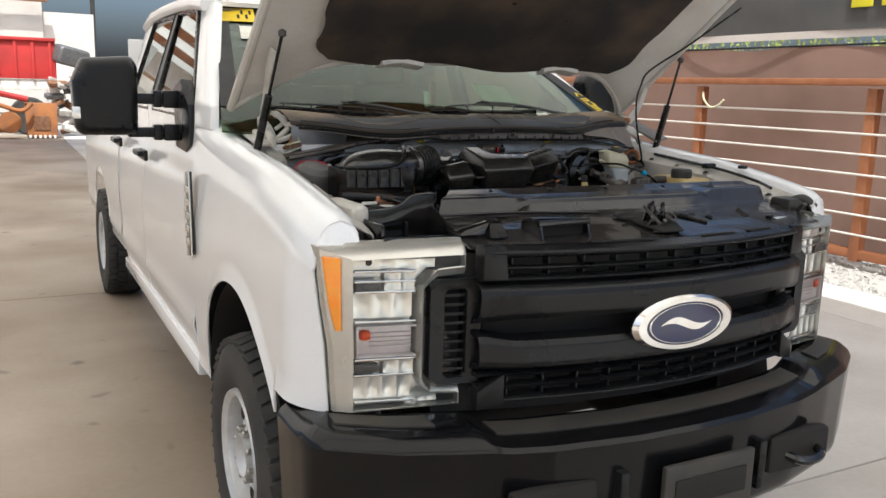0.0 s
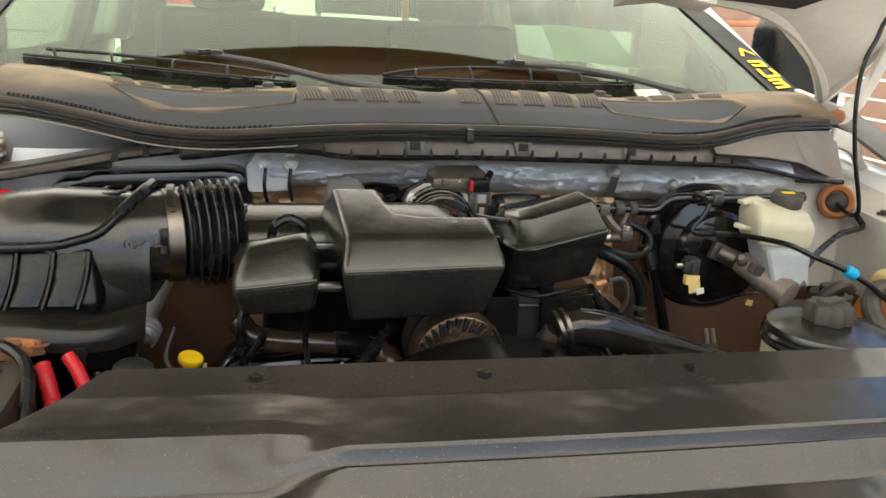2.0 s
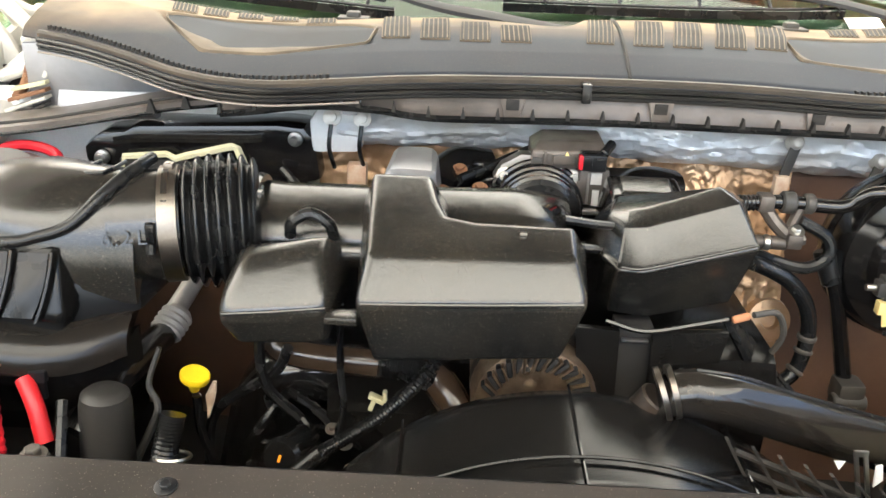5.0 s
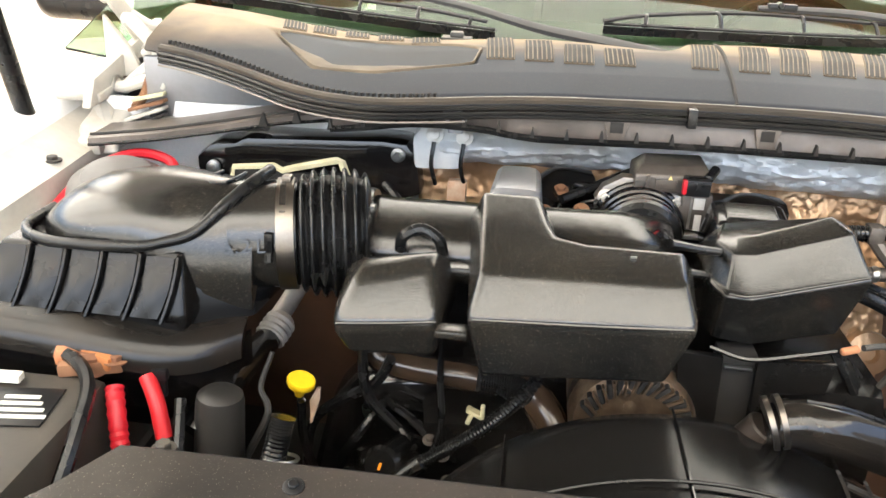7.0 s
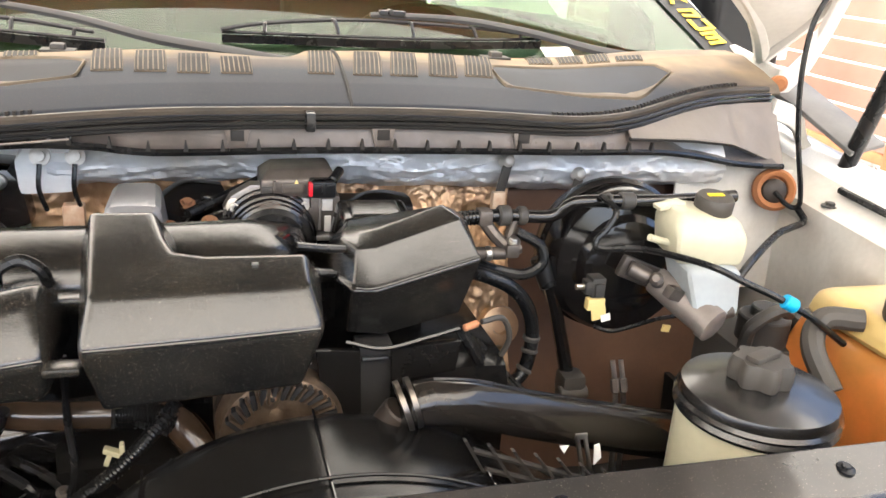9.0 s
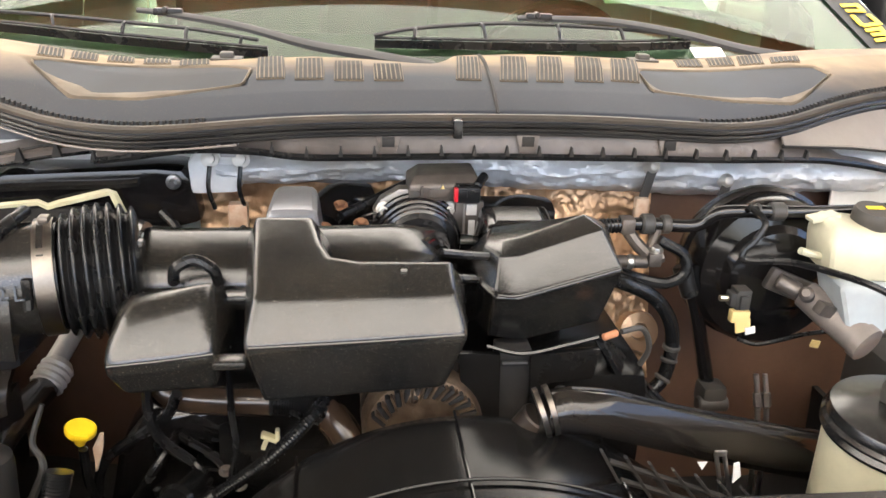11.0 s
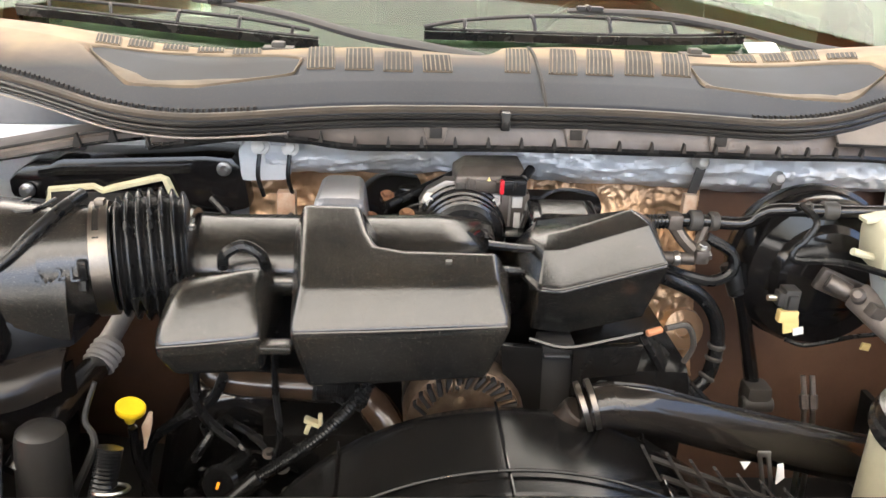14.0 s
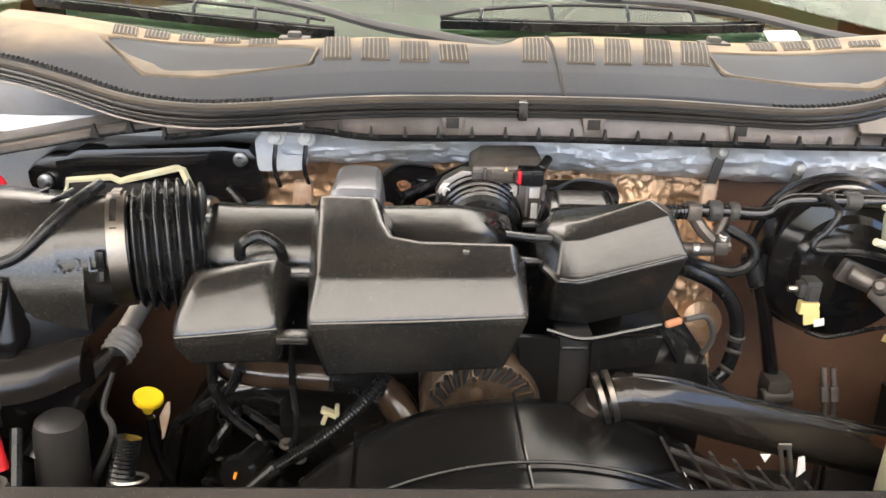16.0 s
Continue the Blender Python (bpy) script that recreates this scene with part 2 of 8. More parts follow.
MILKY = mat("milky_plastic", (0.50, 0.475, 0.34), 0.35, col2=(0.42, 0.39, 0.27), scale=8, fine=100, bump=0.04)
MILKYL = mat("milky_plastic_lower", (0.33, 0.37, 0.39), 0.35, col2=(0.27, 0.27, 0.25), scale=8, fine=100, bump=0.04)
TANKY = mat("yellowed_tank_plastic", (0.50, 0.36, 0.13), 0.35, col2=(0.46, 0.38, 0.2), scale=8, fine=100, bump=0.04)
TANKO = mat("orange_coolant_level", (0.36, 0.15, 0.035), 0.35, col2=(0.7, 0.2, 0.04), scale=8, fine=100, bump=0.04)
YELLOW = mat("yellow_plastic", (0.85, 0.58, 0.01), 0.4, col2=(0.78, 0.5, 0.01), scale=20, fine=200, bump=0.03)
RED = mat("red_rubber", (0.50, 0.010, 0.022), 0.4, col2=(0.40, 0.008, 0.016), scale=20, fine=150, bump=0.05)
REDO = mat("orange_red_rubber", (0.48, 0.014, 0.020), 0.4, col2=(0.40, 0.010, 0.014), scale=20, fine=150, bump=0.05)
BLUE = mat("blue_clip", (0.02, 0.35, 0.6), 0.4)
CREAM = mat("cream_foam", (0.62, 0.58, 0.38), 0.85, col2=(0.5, 0.46, 0.28), scale=25, fine=200, bump=0.3)
WHITEP = mat("white_plastic", (0.70, 0.71, 0.71), 0.4, col2=(0.6, 0.6, 0.58), scale=15, fine=150, bump=0.05)
TUBEM = mat("worn_black_tube", (0.018, 0.017, 0.016), 0.38, col2=(0.026, 0.024, 0.021), scale=18, fine=260, bump=0.08, rough2=0.55)
GREY = mat("grey_plastic", (0.13, 0.125, 0.12), 0.38, col2=(0.085, 0.08, 0.075), scale=12, fine=150, bump=0.08)
BLUEGREY = mat("bare_cowl_panel", (0.26, 0.27, 0.29), 0.3, 0.5, (0.20, 0.185, 0.18), 6, 120, 0.05)
AMBER = mat("amber_lens", (0.9, 0.28, 0.02), 0.15, col2=(0.85, 0.33, 0.03), scale=30, fine=400, bump=0.15, coat=0.5)
WHEELM = mat("silver_wheel_paint", (0.62, 0.62, 0.61), 0.3, 0.25, (0.5, 0.49, 0.47), 14, 150, 0.05)
INDIC = mat("frosted_indicator_shell", (0.74, 0.68, 0.66), 0.22, 0.4, (0.66, 0.60, 0.58), 30, 200, 0.1)
BULBM = mat("orange_bulb", (0.85, 0.10, 0.02), 0.2, col2=(0.7, 0.06, 0.02), scale=40, fine=200, bump=0.0)
ENAMEL = mat("dark_blue_enamel", (0.012, 0.018, 0.075), 0.2, col2=(0.015, 0.02, 0.06), scale=20, fine=100, bump=0.0, coat=0.6)
REFLECT = mat("headlamp_reflector", (0.84, 0.84, 0.80), 0.16, 0.7, (0.76, 0.76, 0.72), 9, 40, 0.1, 0.26, dist=0.004)
LAMPTRIM = mat("silver_lamp_trim", (0.66, 0.645, 0.59), 0.22, 0.7, (0.58, 0.57, 0.51), 12, 200, 0.01)
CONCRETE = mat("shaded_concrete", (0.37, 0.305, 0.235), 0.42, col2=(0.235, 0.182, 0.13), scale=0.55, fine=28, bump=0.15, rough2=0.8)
# same concrete with the skylight from the open side put into its colour
LITCON = mat("skylit_concrete", (0.57, 0.53, 0.48), 0.5, col2=(0.43, 0.39, 0.34), scale=0.8, fine=28, bump=0.12, rough2=0.8)
GRAVELM = mat("pale_gravel", (0.42, 0.39, 0.35), 0.95, col2=(0.34, 0.31, 0.28), scale=1.2, fine=22, bump=0.9, dist=0.03)
RAILM = mat("brown_painted_rail", (0.30, 0.115, 0.045), 0.5, col2=(0.24, 0.085, 0.035), scale=5, fine=60, bump=0.1)
WIREM = mat("pale_cable", (0.56, 0.50, 0.44), 0.4, col2=(0.6, 0.55, 0.48), scale=8, fine=80)
SCREEN = mat("brown_shade_cloth", (0.24, 0.145, 0.11), 0.9, col2=(0.19, 0.115, 0.085), scale=1.3, fine=240, bump=0.3)
SIGNM = mat("grey_banner", (0.085, 0.08, 0.07), 0.6, col2=(0.07, 0.065, 0.06), scale=2, fine=160, bump=0.1)
SIGNY = mat("yellow_sign_ink", (0.85, 0.75, 0.02), 0.6, scale=4, fine=60)
PALEB = mat("pale_wall", (0.62, 0.55, 0.48), 0.8, col2=(0.52, 0.46, 0.40), scale=0.8, fine=30)
TRUCKRED = mat("faded_red_steel", (0.5, 0.035, 0.03), 0.55, col2=(0.36, 0.03, 0.025), scale=1.5, fine=40)
ROOFM = mat("canopy_fabric", (0.70, 0.64, 0.56), 0.8, col2=(0.64, 0.58, 0.50), scale=0.8, fine=30)


def let_light_through(m, share, tint, glow=0.0):
    """Sunlight soaks through a fabric; glow is the share that passes nearly straight on."""
    nt = m.node_tree
    t, mx = nt.nodes.new("ShaderNodeBsdfTranslucent"), nt.nodes.new("ShaderNodeMixShader")
    t.inputs["Color"].default_value = (*tint, 1)
    mx.inputs["Fac"].default_value = share
    nt.links.new(nt.nodes["Principled BSDF"].outputs[0], mx.inputs[1])
    nt.links.new(t.outputs[0], mx.inputs[2])
    last = mx
    if glow:
        r, last = nt.nodes.new("ShaderNodeBsdfRefraction"), nt.nodes.new("ShaderNodeMixShader")
        r.inputs["Color"].default_value = (*tint, 1)
        r.inputs["Roughness"].default_value, r.inputs["IOR"].default_value = 0.75, 1.3
        last.inputs["Fac"].default_value = glow
        nt.links.new(mx.outputs[0], last.inputs[1])
        nt.links.new(r.outputs[0], last.inputs[2])
    nt.links.new(last.outputs[0], nt.nodes["Material Output"].inputs["Surface"])


let_light_through(ROOFM, 0.62, (0.83, 0.77, 0.68))
SEATM = mat("grey_seat_cloth", (0.16, 0.155, 0.145), 0.9, col2=(0.12, 0.12, 0.115), scale=6, fine=200, bump=0.3)
PAPER = mat("white_paper", (0.8, 0.78, 0.7), 0.8, scale=10, fine=60, bump=0.02)
TAGY = mat("yellow_sticker", (0.85, 0.62, 0.02), 0.5, scale=12, fine=80, bump=0.0)
COPPER = mat("clear_brown_plastic", (0.38, 0.24, 0.16), 0.35, col2=(0.5, 0.4, 0.3), scale=60, fine=300, bump=0.1)
COPPERM = mat("copper_crust", (0.45, 0.19, 0.09), 0.6, 0.3, (0.45, 0.2, 0.1), 40, 200, 0.3)
PALEALU = mat("pale_aluminium", (0.62, 0.60, 0.56), 0.4, 0.35, (0.5, 0.47, 0.43), 20, 200, 0.1)
STRIPM = mat("strip_plastic", (0.15, 0.128, 0.112), 0.24, col2=(0.065, 0.054, 0.046), scale=11, fine=160, bump=0.12, rough2=0.45, spec=0.4)
DEEP = mat("brown_stained_firewall", (0.095, 0.050, 0.031), 0.40, col2=(0.036, 0.022, 0.015), scale=6, fine=60, bump=0.2)
PADM = mat("brown_firewall_pad", (0.135, 0.076, 0.048), 0.42, col2=(0.080, 0.044, 0.029), scale=7, fine=120, bump=0.12)
CLAMPM = mat("clamp_steel", (0.21, 0.19, 0.165), 0.32, 1.0, (0.15, 0.13, 0.11), 30, 300, 0.1)
FINM = mat("corroded_aluminium", (0.30, 0.215, 0.14), 0.34, 0.85, (0.13, 0.085, 0.055), 40, 200, 0.35)
RUSTO = mat("orange_rusty_steel", (0.36, 0.13, 0.035), 0.75, 0.0, (0.22, 0.10, 0.05), 3, 30, 0.3)
SHEETW = mat("white_sheet_wall", (0.75, 0.72, 0.66), 0.6, col2=(0.68, 0.64, 0.58), scale=0.5, fine=20)
LEAFM = mat("sunlit_leaves", (0.20, 0.24, 0.045), 0.7, col2=(0.28, 0.28, 0.08), scale=3, fine=30)


def dusty_towards(m, axis, a, b, col, amount):
    """Settled dust that thickens from a to b along an axis, broken up by noise."""
    nt = m.node_tree
    n, L = nt.nodes, nt.links
    tc, sp, mr, no, mu, mx = (n.new(k) for k in ("ShaderNodeTexCoord", "ShaderNodeSeparateXYZ", "ShaderNodeMapRange", "ShaderNodeTexNoise", "ShaderNodeMath", "ShaderNodeMix"))
    L.new(tc.outputs["Object"], sp.inputs[0])
    L.new(sp.outputs[axis], mr.inputs["Value"])
    mr.inputs["From Min"].default_value, mr.inputs["From Max"].default_value = a, b
    L.new(tc.outputs["Object"], no.inputs["Vector"])
    no.inputs["Scale"].default_value, no.inputs["Detail"].default_value = 14, 5
    mu.operation = "MULTIPLY"
    L.new(mr.outputs["Result"], mu.inputs[0])
    L.new(no.outputs["Fac"], mu.inputs[1])
    m2 = n.new("ShaderNodeMath")
    m2.operation = "MULTIPLY"
    m2.use_clamp = True
    m2.inputs[1].default_value = amount
    L.new(mu.outputs[0], m2.inputs[0])
    mx.data_type = "RGBA"
    b4 = n["Principled BSDF"].inputs["Base Color"].links[0].from_socket
    L.new(b4, mx.inputs["A"])
    mx.inputs["B"].default_value = (*col, 1)
    L.new(m2.outputs[0], mx.inputs["Factor"])
    L.new(mx.outputs["Result"], n["Principled BSDF"].inputs["Base Color"])


def specked(m, col, scale=320.0, low=0.70, high=0.74):
    """Grains of pale dust lying on a surface."""
    nt = m.node_tree
    n, L = nt.nodes, nt.links
    tc, no, mr, mx = (n.new(k) for k in ("ShaderNodeTexCoord", "ShaderNodeTexNoise", "ShaderNodeMapRange", "ShaderNodeMix"))
    L.new(tc.outputs["Object"], no.inputs["Vector"])
    no.inputs["Scale"].default_value, no.inputs["Detail"].default_value = scale, 1
    mr.inputs["From Min"].default_value, mr.inputs["From Max"].default_value = low, high
    L.new(no.outputs["Fac"], mr.inputs["Value"])
    mx.data_type = "RGBA"
    sock = n["Principled BSDF"].inputs["Base Color"]
    L.new(sock.links[0].from_socket, mx.inputs["A"])
    mx.inputs["B"].default_value = (*col, 1)
    L.new(mr.outputs["Result"], mx.inputs["Factor"])
    L.new(mx.outputs["Result"], sock)


def uneven(m, scale, strength, dist):
    """Slow waves in a moulded surface, so that its gloss wanders."""
    nt = m.node_tree
    n, L = nt.nodes, nt.links
    tc, no, bp = (n.new(k) for k in ("ShaderNodeTexCoord", "ShaderNodeTexNoise", "ShaderNodeBump"))
    L.new(tc.outputs["Object"], no.inputs["Vector"])
    no.inputs["Scale"].default_value, no.inputs["Detail"].default_value = scale, 2
    bp.inputs["Strength"].default_value, bp.inputs["Distance"].default_value = strength, dist
    L.new(no.outputs["Fac"], bp.inputs["Height"])
    sock = n["Principled BSDF"].inputs["Normal"]
    if sock.links:
        L.new(sock.links[0].from_socket, bp.inputs["Normal"])
    L.new(bp.outputs["Normal"], sock)


for m in (SATIN, COVERM, RADCOVER):
    specked(m, (0.16, 0.145, 0.12), 900, 0.70, 0.78)
specked(COWLM, (0.10, 0.085, 0.065), 700, 0.66, 0.80)
specked(CONCRETE, (0.16, 0.135, 0.11), 5, 0.70, 0.80)
uneven(SATIN, 22, 0.10, 0.006)
uneven(COVERM, 14, 0.3, 0.006)
uneven(RADCOVER, 9, 0.35, 0.010)
dusty_towards(COWLM, "Y", 1.205, 1.30, (0.25, 0.185, 0.115), 1.35)
COWLP = mat("recess_plastic", (0.030, 0.035, 0.042), 0.5, col2=(0.040, 0.040, 0.041), scale=6, fine=400, bump=0.15, dist=0.0006, spec=0.12)
LEDGEM = mat("dusty_brown_ledge", (0.010, 0.009, 0.008), 0.16, col2=(0.018, 0.014, 0.011), scale=12, fine=200, bump=0.05, rough2=0.3, spec=0.35)
CORNERM = mat("dusty_body_panel", (0.235, 0.205, 0.175), 0.45, col2=(0.17, 0.145, 0.125), scale=10, fine=160, bump=0.06)
DUSTP = mat("dusty_plastic_edge", (0.13, 0.098, 0.060), 0.6, col2=(0.08, 0.062, 0.042), scale=18, fine=200, bump=0.1)


def glass(name, tint, rough=0.0, ior=1.45):
    m = bpy.data.materials.new(name)
    m.use_nodes = True
    b = m.node_tree.nodes["Principled BSDF"]
    b.inputs["Base Color"].default_value = (*tint, 1)
    b.inputs["Roughness"].default_value = rough
    b.inputs["Transmission Weight"].default_value = 1.0
    b.inputs["IOR"].default_value = ior
    return m


GLASS = glass("green_tinted_glass", (0.26, 0.39, 0.25), 0.0, 1.30)
LENS = glass("clear_lens", (0.96, 0.97, 0.96), 0.0, 1.3)
SIDEGLASS = glass("side_glass", (0.52, 0.58, 0.52))


# ---- the setting ----
def build_setting():
    g = bmesh.new()
    bmesh.ops.create_grid(g, x_segments=60, y_segments=60, size=600)
    g.transform(Matrix.Translation((0, 0, -0.06)))
    solo("ground", g, GRAVELM, "pale sunlit gravel and dirt yard", "ground", kind="structure")
    pave = thing("pavement", (0, 0, 0), "brownish stained concrete slabs with sawn joints, coloured paler towards the skylit right", "pavement", kind="structure")
    W, D = 4.2, 4.6
    for i in range(-3, 2):
        for j in range(-2, 7):
            x0, y0 = -0.15 + i * W, -4.0 + j * D
            x1 = x0 + W if i < 1 else 5.0
            # slabs on the right take the paler colour that stands for skylight
            part("slab", box(((x0 + x1) / 2, y0 + D / 2, -0.075), (x1 - x0 - 0.012, D - 0.012, 0.15), 0.006), CONCRETE if i < 0 else LITCON, pave)
    # canopy overhead
    roof = thing("ceiling", (0, 0, 4.3), "pale beige fabric canopy over the parking bay", "roof", kind="structure")
    n = 140
    part("roof_sheet", sheet(n, 1, lambda u, v: (-9.5 + u * 13.2, -4.6 + v * 25.9, 4.3 + 0.03 * math.sin(u * n * math.pi / 10))), ROOFM, roof)
    for k in range(9):
        y = -3.0 + k * 3.0
        part("beam", box((-3.05, y, 4.16), (12.7, 0.1, 0.2), 0.01), RAILM, roof)
    for x, y in ((3.3, -3.0), (3.3, 9.0), (3.3, 21.0), (-9.3, -3.0), (-9.3, 9.0), (-9.3, 21.0)):
        solo("canopy_post", box((x, y, 2.03), (0.15, 0.15, 4.06), 0.008), RAILM, "brown painted steel post holding the canopy", "post", "canopy posts", "structure")


build_setting()


def build_fence():
    # runs away from the near post at a slight slant
    def at(s, z, off=0.0):
        return Vector((6.10 + off, 3.75 + s, z))
    f = thing("railing_fence", at(0, 0), "brown steel railing fence with pale cables and a top rail", "fence")
    for s in (-5.0, -2.45, 0.1, 2.45, 4.9, 7.4, 9.9):
        part("post", box(at(s, 0.9), (0.10, 0.11, 1.75), 0.006), RAILM, f)
    part("top_rail", box((6.08, 6.0, 1.84), (0.19, 15.5, 0.07), 0.012), RAILM, f)
    part("bottom_rail", box((6.10, 6.0, 0.10), (0.08, 15.5, 0.10), 0.008), RAILM, f)
    for k in range(7):
        z = 0.30 + k * 0.205
        part("cable", cyl((6.05, -1.7, z), (6.05, 13.7, z), 0.012, 8), WIREM, f)
    part("tie_wrap", tube([(6.03, 6.12, 1.70), (5.98, 6.05, 1.62), (5.99, 5.95, 1.53), (5.98, 5.82, 1.55), (5.99, 5.74, 1.62)], 0.014, 8, 6, 0.004, 0.02), CREAM, f, "knotted white rope on the post")
    sc = solo("shade_cloth", sheet(90, 14, lambda u, v: (6.55 + 0.03 * math.sin(u * 40) + 0.02 * math.sin(v * 9 + u * 23), -2.5 + u * 17, 0.0 + v * (2.24 + 0.02 * math.sin(u * 60))), 0.004), SCREEN, "brown woven shade cloth hung behind the railing", "screen")
    solo("screen_wire", cyl((6.52, -2.5, 2.25), (6.52, 14.5, 2.25), 0.012, 8), DARK, "dark wire along the top of the shade cloth", "wire")
    b = thing("banner", (6.6, 5.5, 2.4), "dark grey banner with large yellow lettering", "banner")
    # unseen upper part and extra length added to block sky from the cover's reflections
    part("cloth", sheet(60, 10, lambda u, v: (6.6 + 0.02 * math.sin(u * 30) * math.sin(v * 5), -4.0 + u * 17.0, 2.42 + v * 1.8), 0.004), SIGNM, b)
    part("hem", sheet(60, 2, lambda u, v: (6.605 + 0.02 * math.sin(u * 30), -4.0 + u * 17.0, 2.335 + v * 0.085), 0.003), PALEB, b, "pale translucent hem")
    for k in range(4):
        y = 4.47 - k * 0.36
        part("lettering", box((6.57, y, 2.79), (0.006, 0.26, 0.30), 0.002), SIGNY, b, "yellow block of lettering")
    for y in (-3.95, 2.5, 12.9):
        part("pole", cyl((6.68, y, -0.05), (6.68, y, 4.25), 0.04, 10), DULL, b)
    rnd = random.Random(4)
    leaf = bmesh.new()
    for k in range(14000):
        p = Vector((9.5 + rnd.random() * 3.5, -2 + rnd.random() * 22, 1.7 + rnd.random() * 1.5))
        if noise.noise(p * 0.8) < -0.12:
            continue
        s = 0.025 + 0.035 * rnd.random()
        q = Euler((rnd.random() * 6, rnd.random() * 6, rnd.random() * 6)).to_matrix()
        leaf.faces.new([leaf.verts.new(p + q @ Vector(v) * s) for v in ((-1, 0, 0), (0, -0.5, 0.1), (1, 0, 0), (0, 0.5, 0.1))])
    stones = bmesh.new()
    for k in range(3200):
        p = Vector((5.04 + rnd.random() * 1.5, -2 + rnd.random() * 13, -0.055))
        s = 0.014 + 0.03 * rnd.random() ** 2
        q = Euler((rnd.random() * 6, rnd.random() * 6, rnd.random() * 6)).to_matrix()
        v = [stones.verts.new(p + q @ Vector(c) * s * rnd.uniform(0.7, 1.2)) for c in ((1, 0, 0), (-1, 0, 0), (0, 1, 0), (0, -1, 0), (0, 0, 0.7), (0, 0, -0.7))]
        for a in (0, 1):
            for b2 in (2, 3):
                for c2 in (4, 5):
                    stones.faces.new((v[a], v[b2], v[c2]))
    solo("gravel", stones, GRAVELM, "loose pale gravel along the railing", "gravel", kind="stuff")
    solo("hedge", leaf, LEAFM, "sunlit green leaves beyond the shade cloth", "hedge", kind="stuff")


build_fence()

# ---- the pickup truck: body ----
truck = thing("pickup_truck", (0, 2.8, 0), "white crew cab pickup truck with its hood propped open", "truck")

CREST = [(0.235, 1.256), (0.25, 1.290), (0.27, 1.312), (0.31, 1.330), (0.38, 1.345), (0.45, 1.357), (0.52, 1.370), (0.81, 1.412), (1.15, 1.435), (1.5, 1.475), (1.75, 1.525)]


def front_y(x):
    return 0.25 * x * x


def half_width(z):
    return smooth_table([(0.4, 0.955), (0.6, 0.985), (0.9, 1.008), (1.1, 1.006), (1.3, 0.985), (1.5, 0.955)], z)


def arch_z(y, centre, low, r=0.5):
    d = abs(y - centre)
    return max(low, 0.5 + math.sqrt(max(0.0, r * r - d * d))) if d < r else low


LAMP_EDGE = [(0.80, 0.926), (0.99, 0.938), (1.10, 0.952), (1.25, 0.970), (1.35, 0.965)]


def lamp_back(a):
    """How far the lamps sweep back at a distance from the middle."""
    return smooth_table([(0.50, 0.165), (0.59, 0.187), (0.80, 0.222), (0.90, 0.25), (0.98, 0.292)], a)


def fender(side):
    def f(u, v):
        zf = 0.80 + 0.45 * min(1.0, v / 0.78)
        xe = lerp_table(LAMP_EDGE, zf) + 0.008
        y0 = lamp_back(xe) + 0.028 - 0.03 * clamp01((v - 0.80) / 0.2)
        y = y0 + u ** 1.25 * (1.74 - y0)
        near = (1 - clamp01((y - y0) / (0.46 - y0))) ** 2
        zc = smooth_table(CREST, y)
        low = 0.80 if y < 0.55 else 0.5
        zb = arch_z(y, 1.0, low)
        if v < 0.7:
            z = zb + (zc - 0.13 - zb) * v / 0.7
            x = half_width(z) + 0.012 * clamp01(1 - (z - zb) / 0.06)
            x += (lerp_table(LAMP_EDGE, z) + 0.008 - x) * near
        else:
            w = (v - 0.7) / 0.3
            x0 = half_width(zc - 0.13)
            x = lerp_table([(0, x0), (0.25, 0.972), (0.5, 0.944), (0.72, 0.908), (0.88, 0.872), (1, 0.855)], w)
            z = zc + lerp_table([(0, -0.13), (0.25, -0.062), (0.5, -0.02), (0.72, 0.0), (0.88, -0.006), (1, -0.03)], w)
            x += (lerp_table(LAMP_EDGE, 1.2) + 0.008 - x0) * near * (1 - w)
        return (side * x, y, z)
    return sheet(72, 36, f, 0.006)


def fender_nose(side):
    """The rounded white end that drops from the fender's front edge onto the lamp."""
    def f(u, v):
        w = u
        xe = lerp_table(LAMP_EDGE, 1.25) + 0.008
        y0 = lamp_back(xe) + 0.028 - 0.03 * clamp01((0.7 + 0.3 * w - 0.80) / 0.2)
        zc = smooth_table(CREST, y0)
        x0 = half_width(zc - 0.13)
        x = lerp_table([(0, x0), (0.25, 0.972), (0.5, 0.944), (0.72, 0.908), (0.88, 0.872), (1, 0.855)], w)
        x += (lerp_table(LAMP_EDGE, 1.2) + 0.008 - x0) * (1 - w)
        z = zc + lerp_table([(0, -0.13), (0.25, -0.062), (0.5, -0.02), (0.72, 0.0), (0.88, -0.006), (1, -0.03)], w)
        low = min(z - 0.004, 1.236)
        return (side * x, y0 - 0.016 * math.sin(math.pi / 2 * v) + 0.004, z + (low - z) * v - 0.002)
    return sheet(24, 8, f, 0.006)


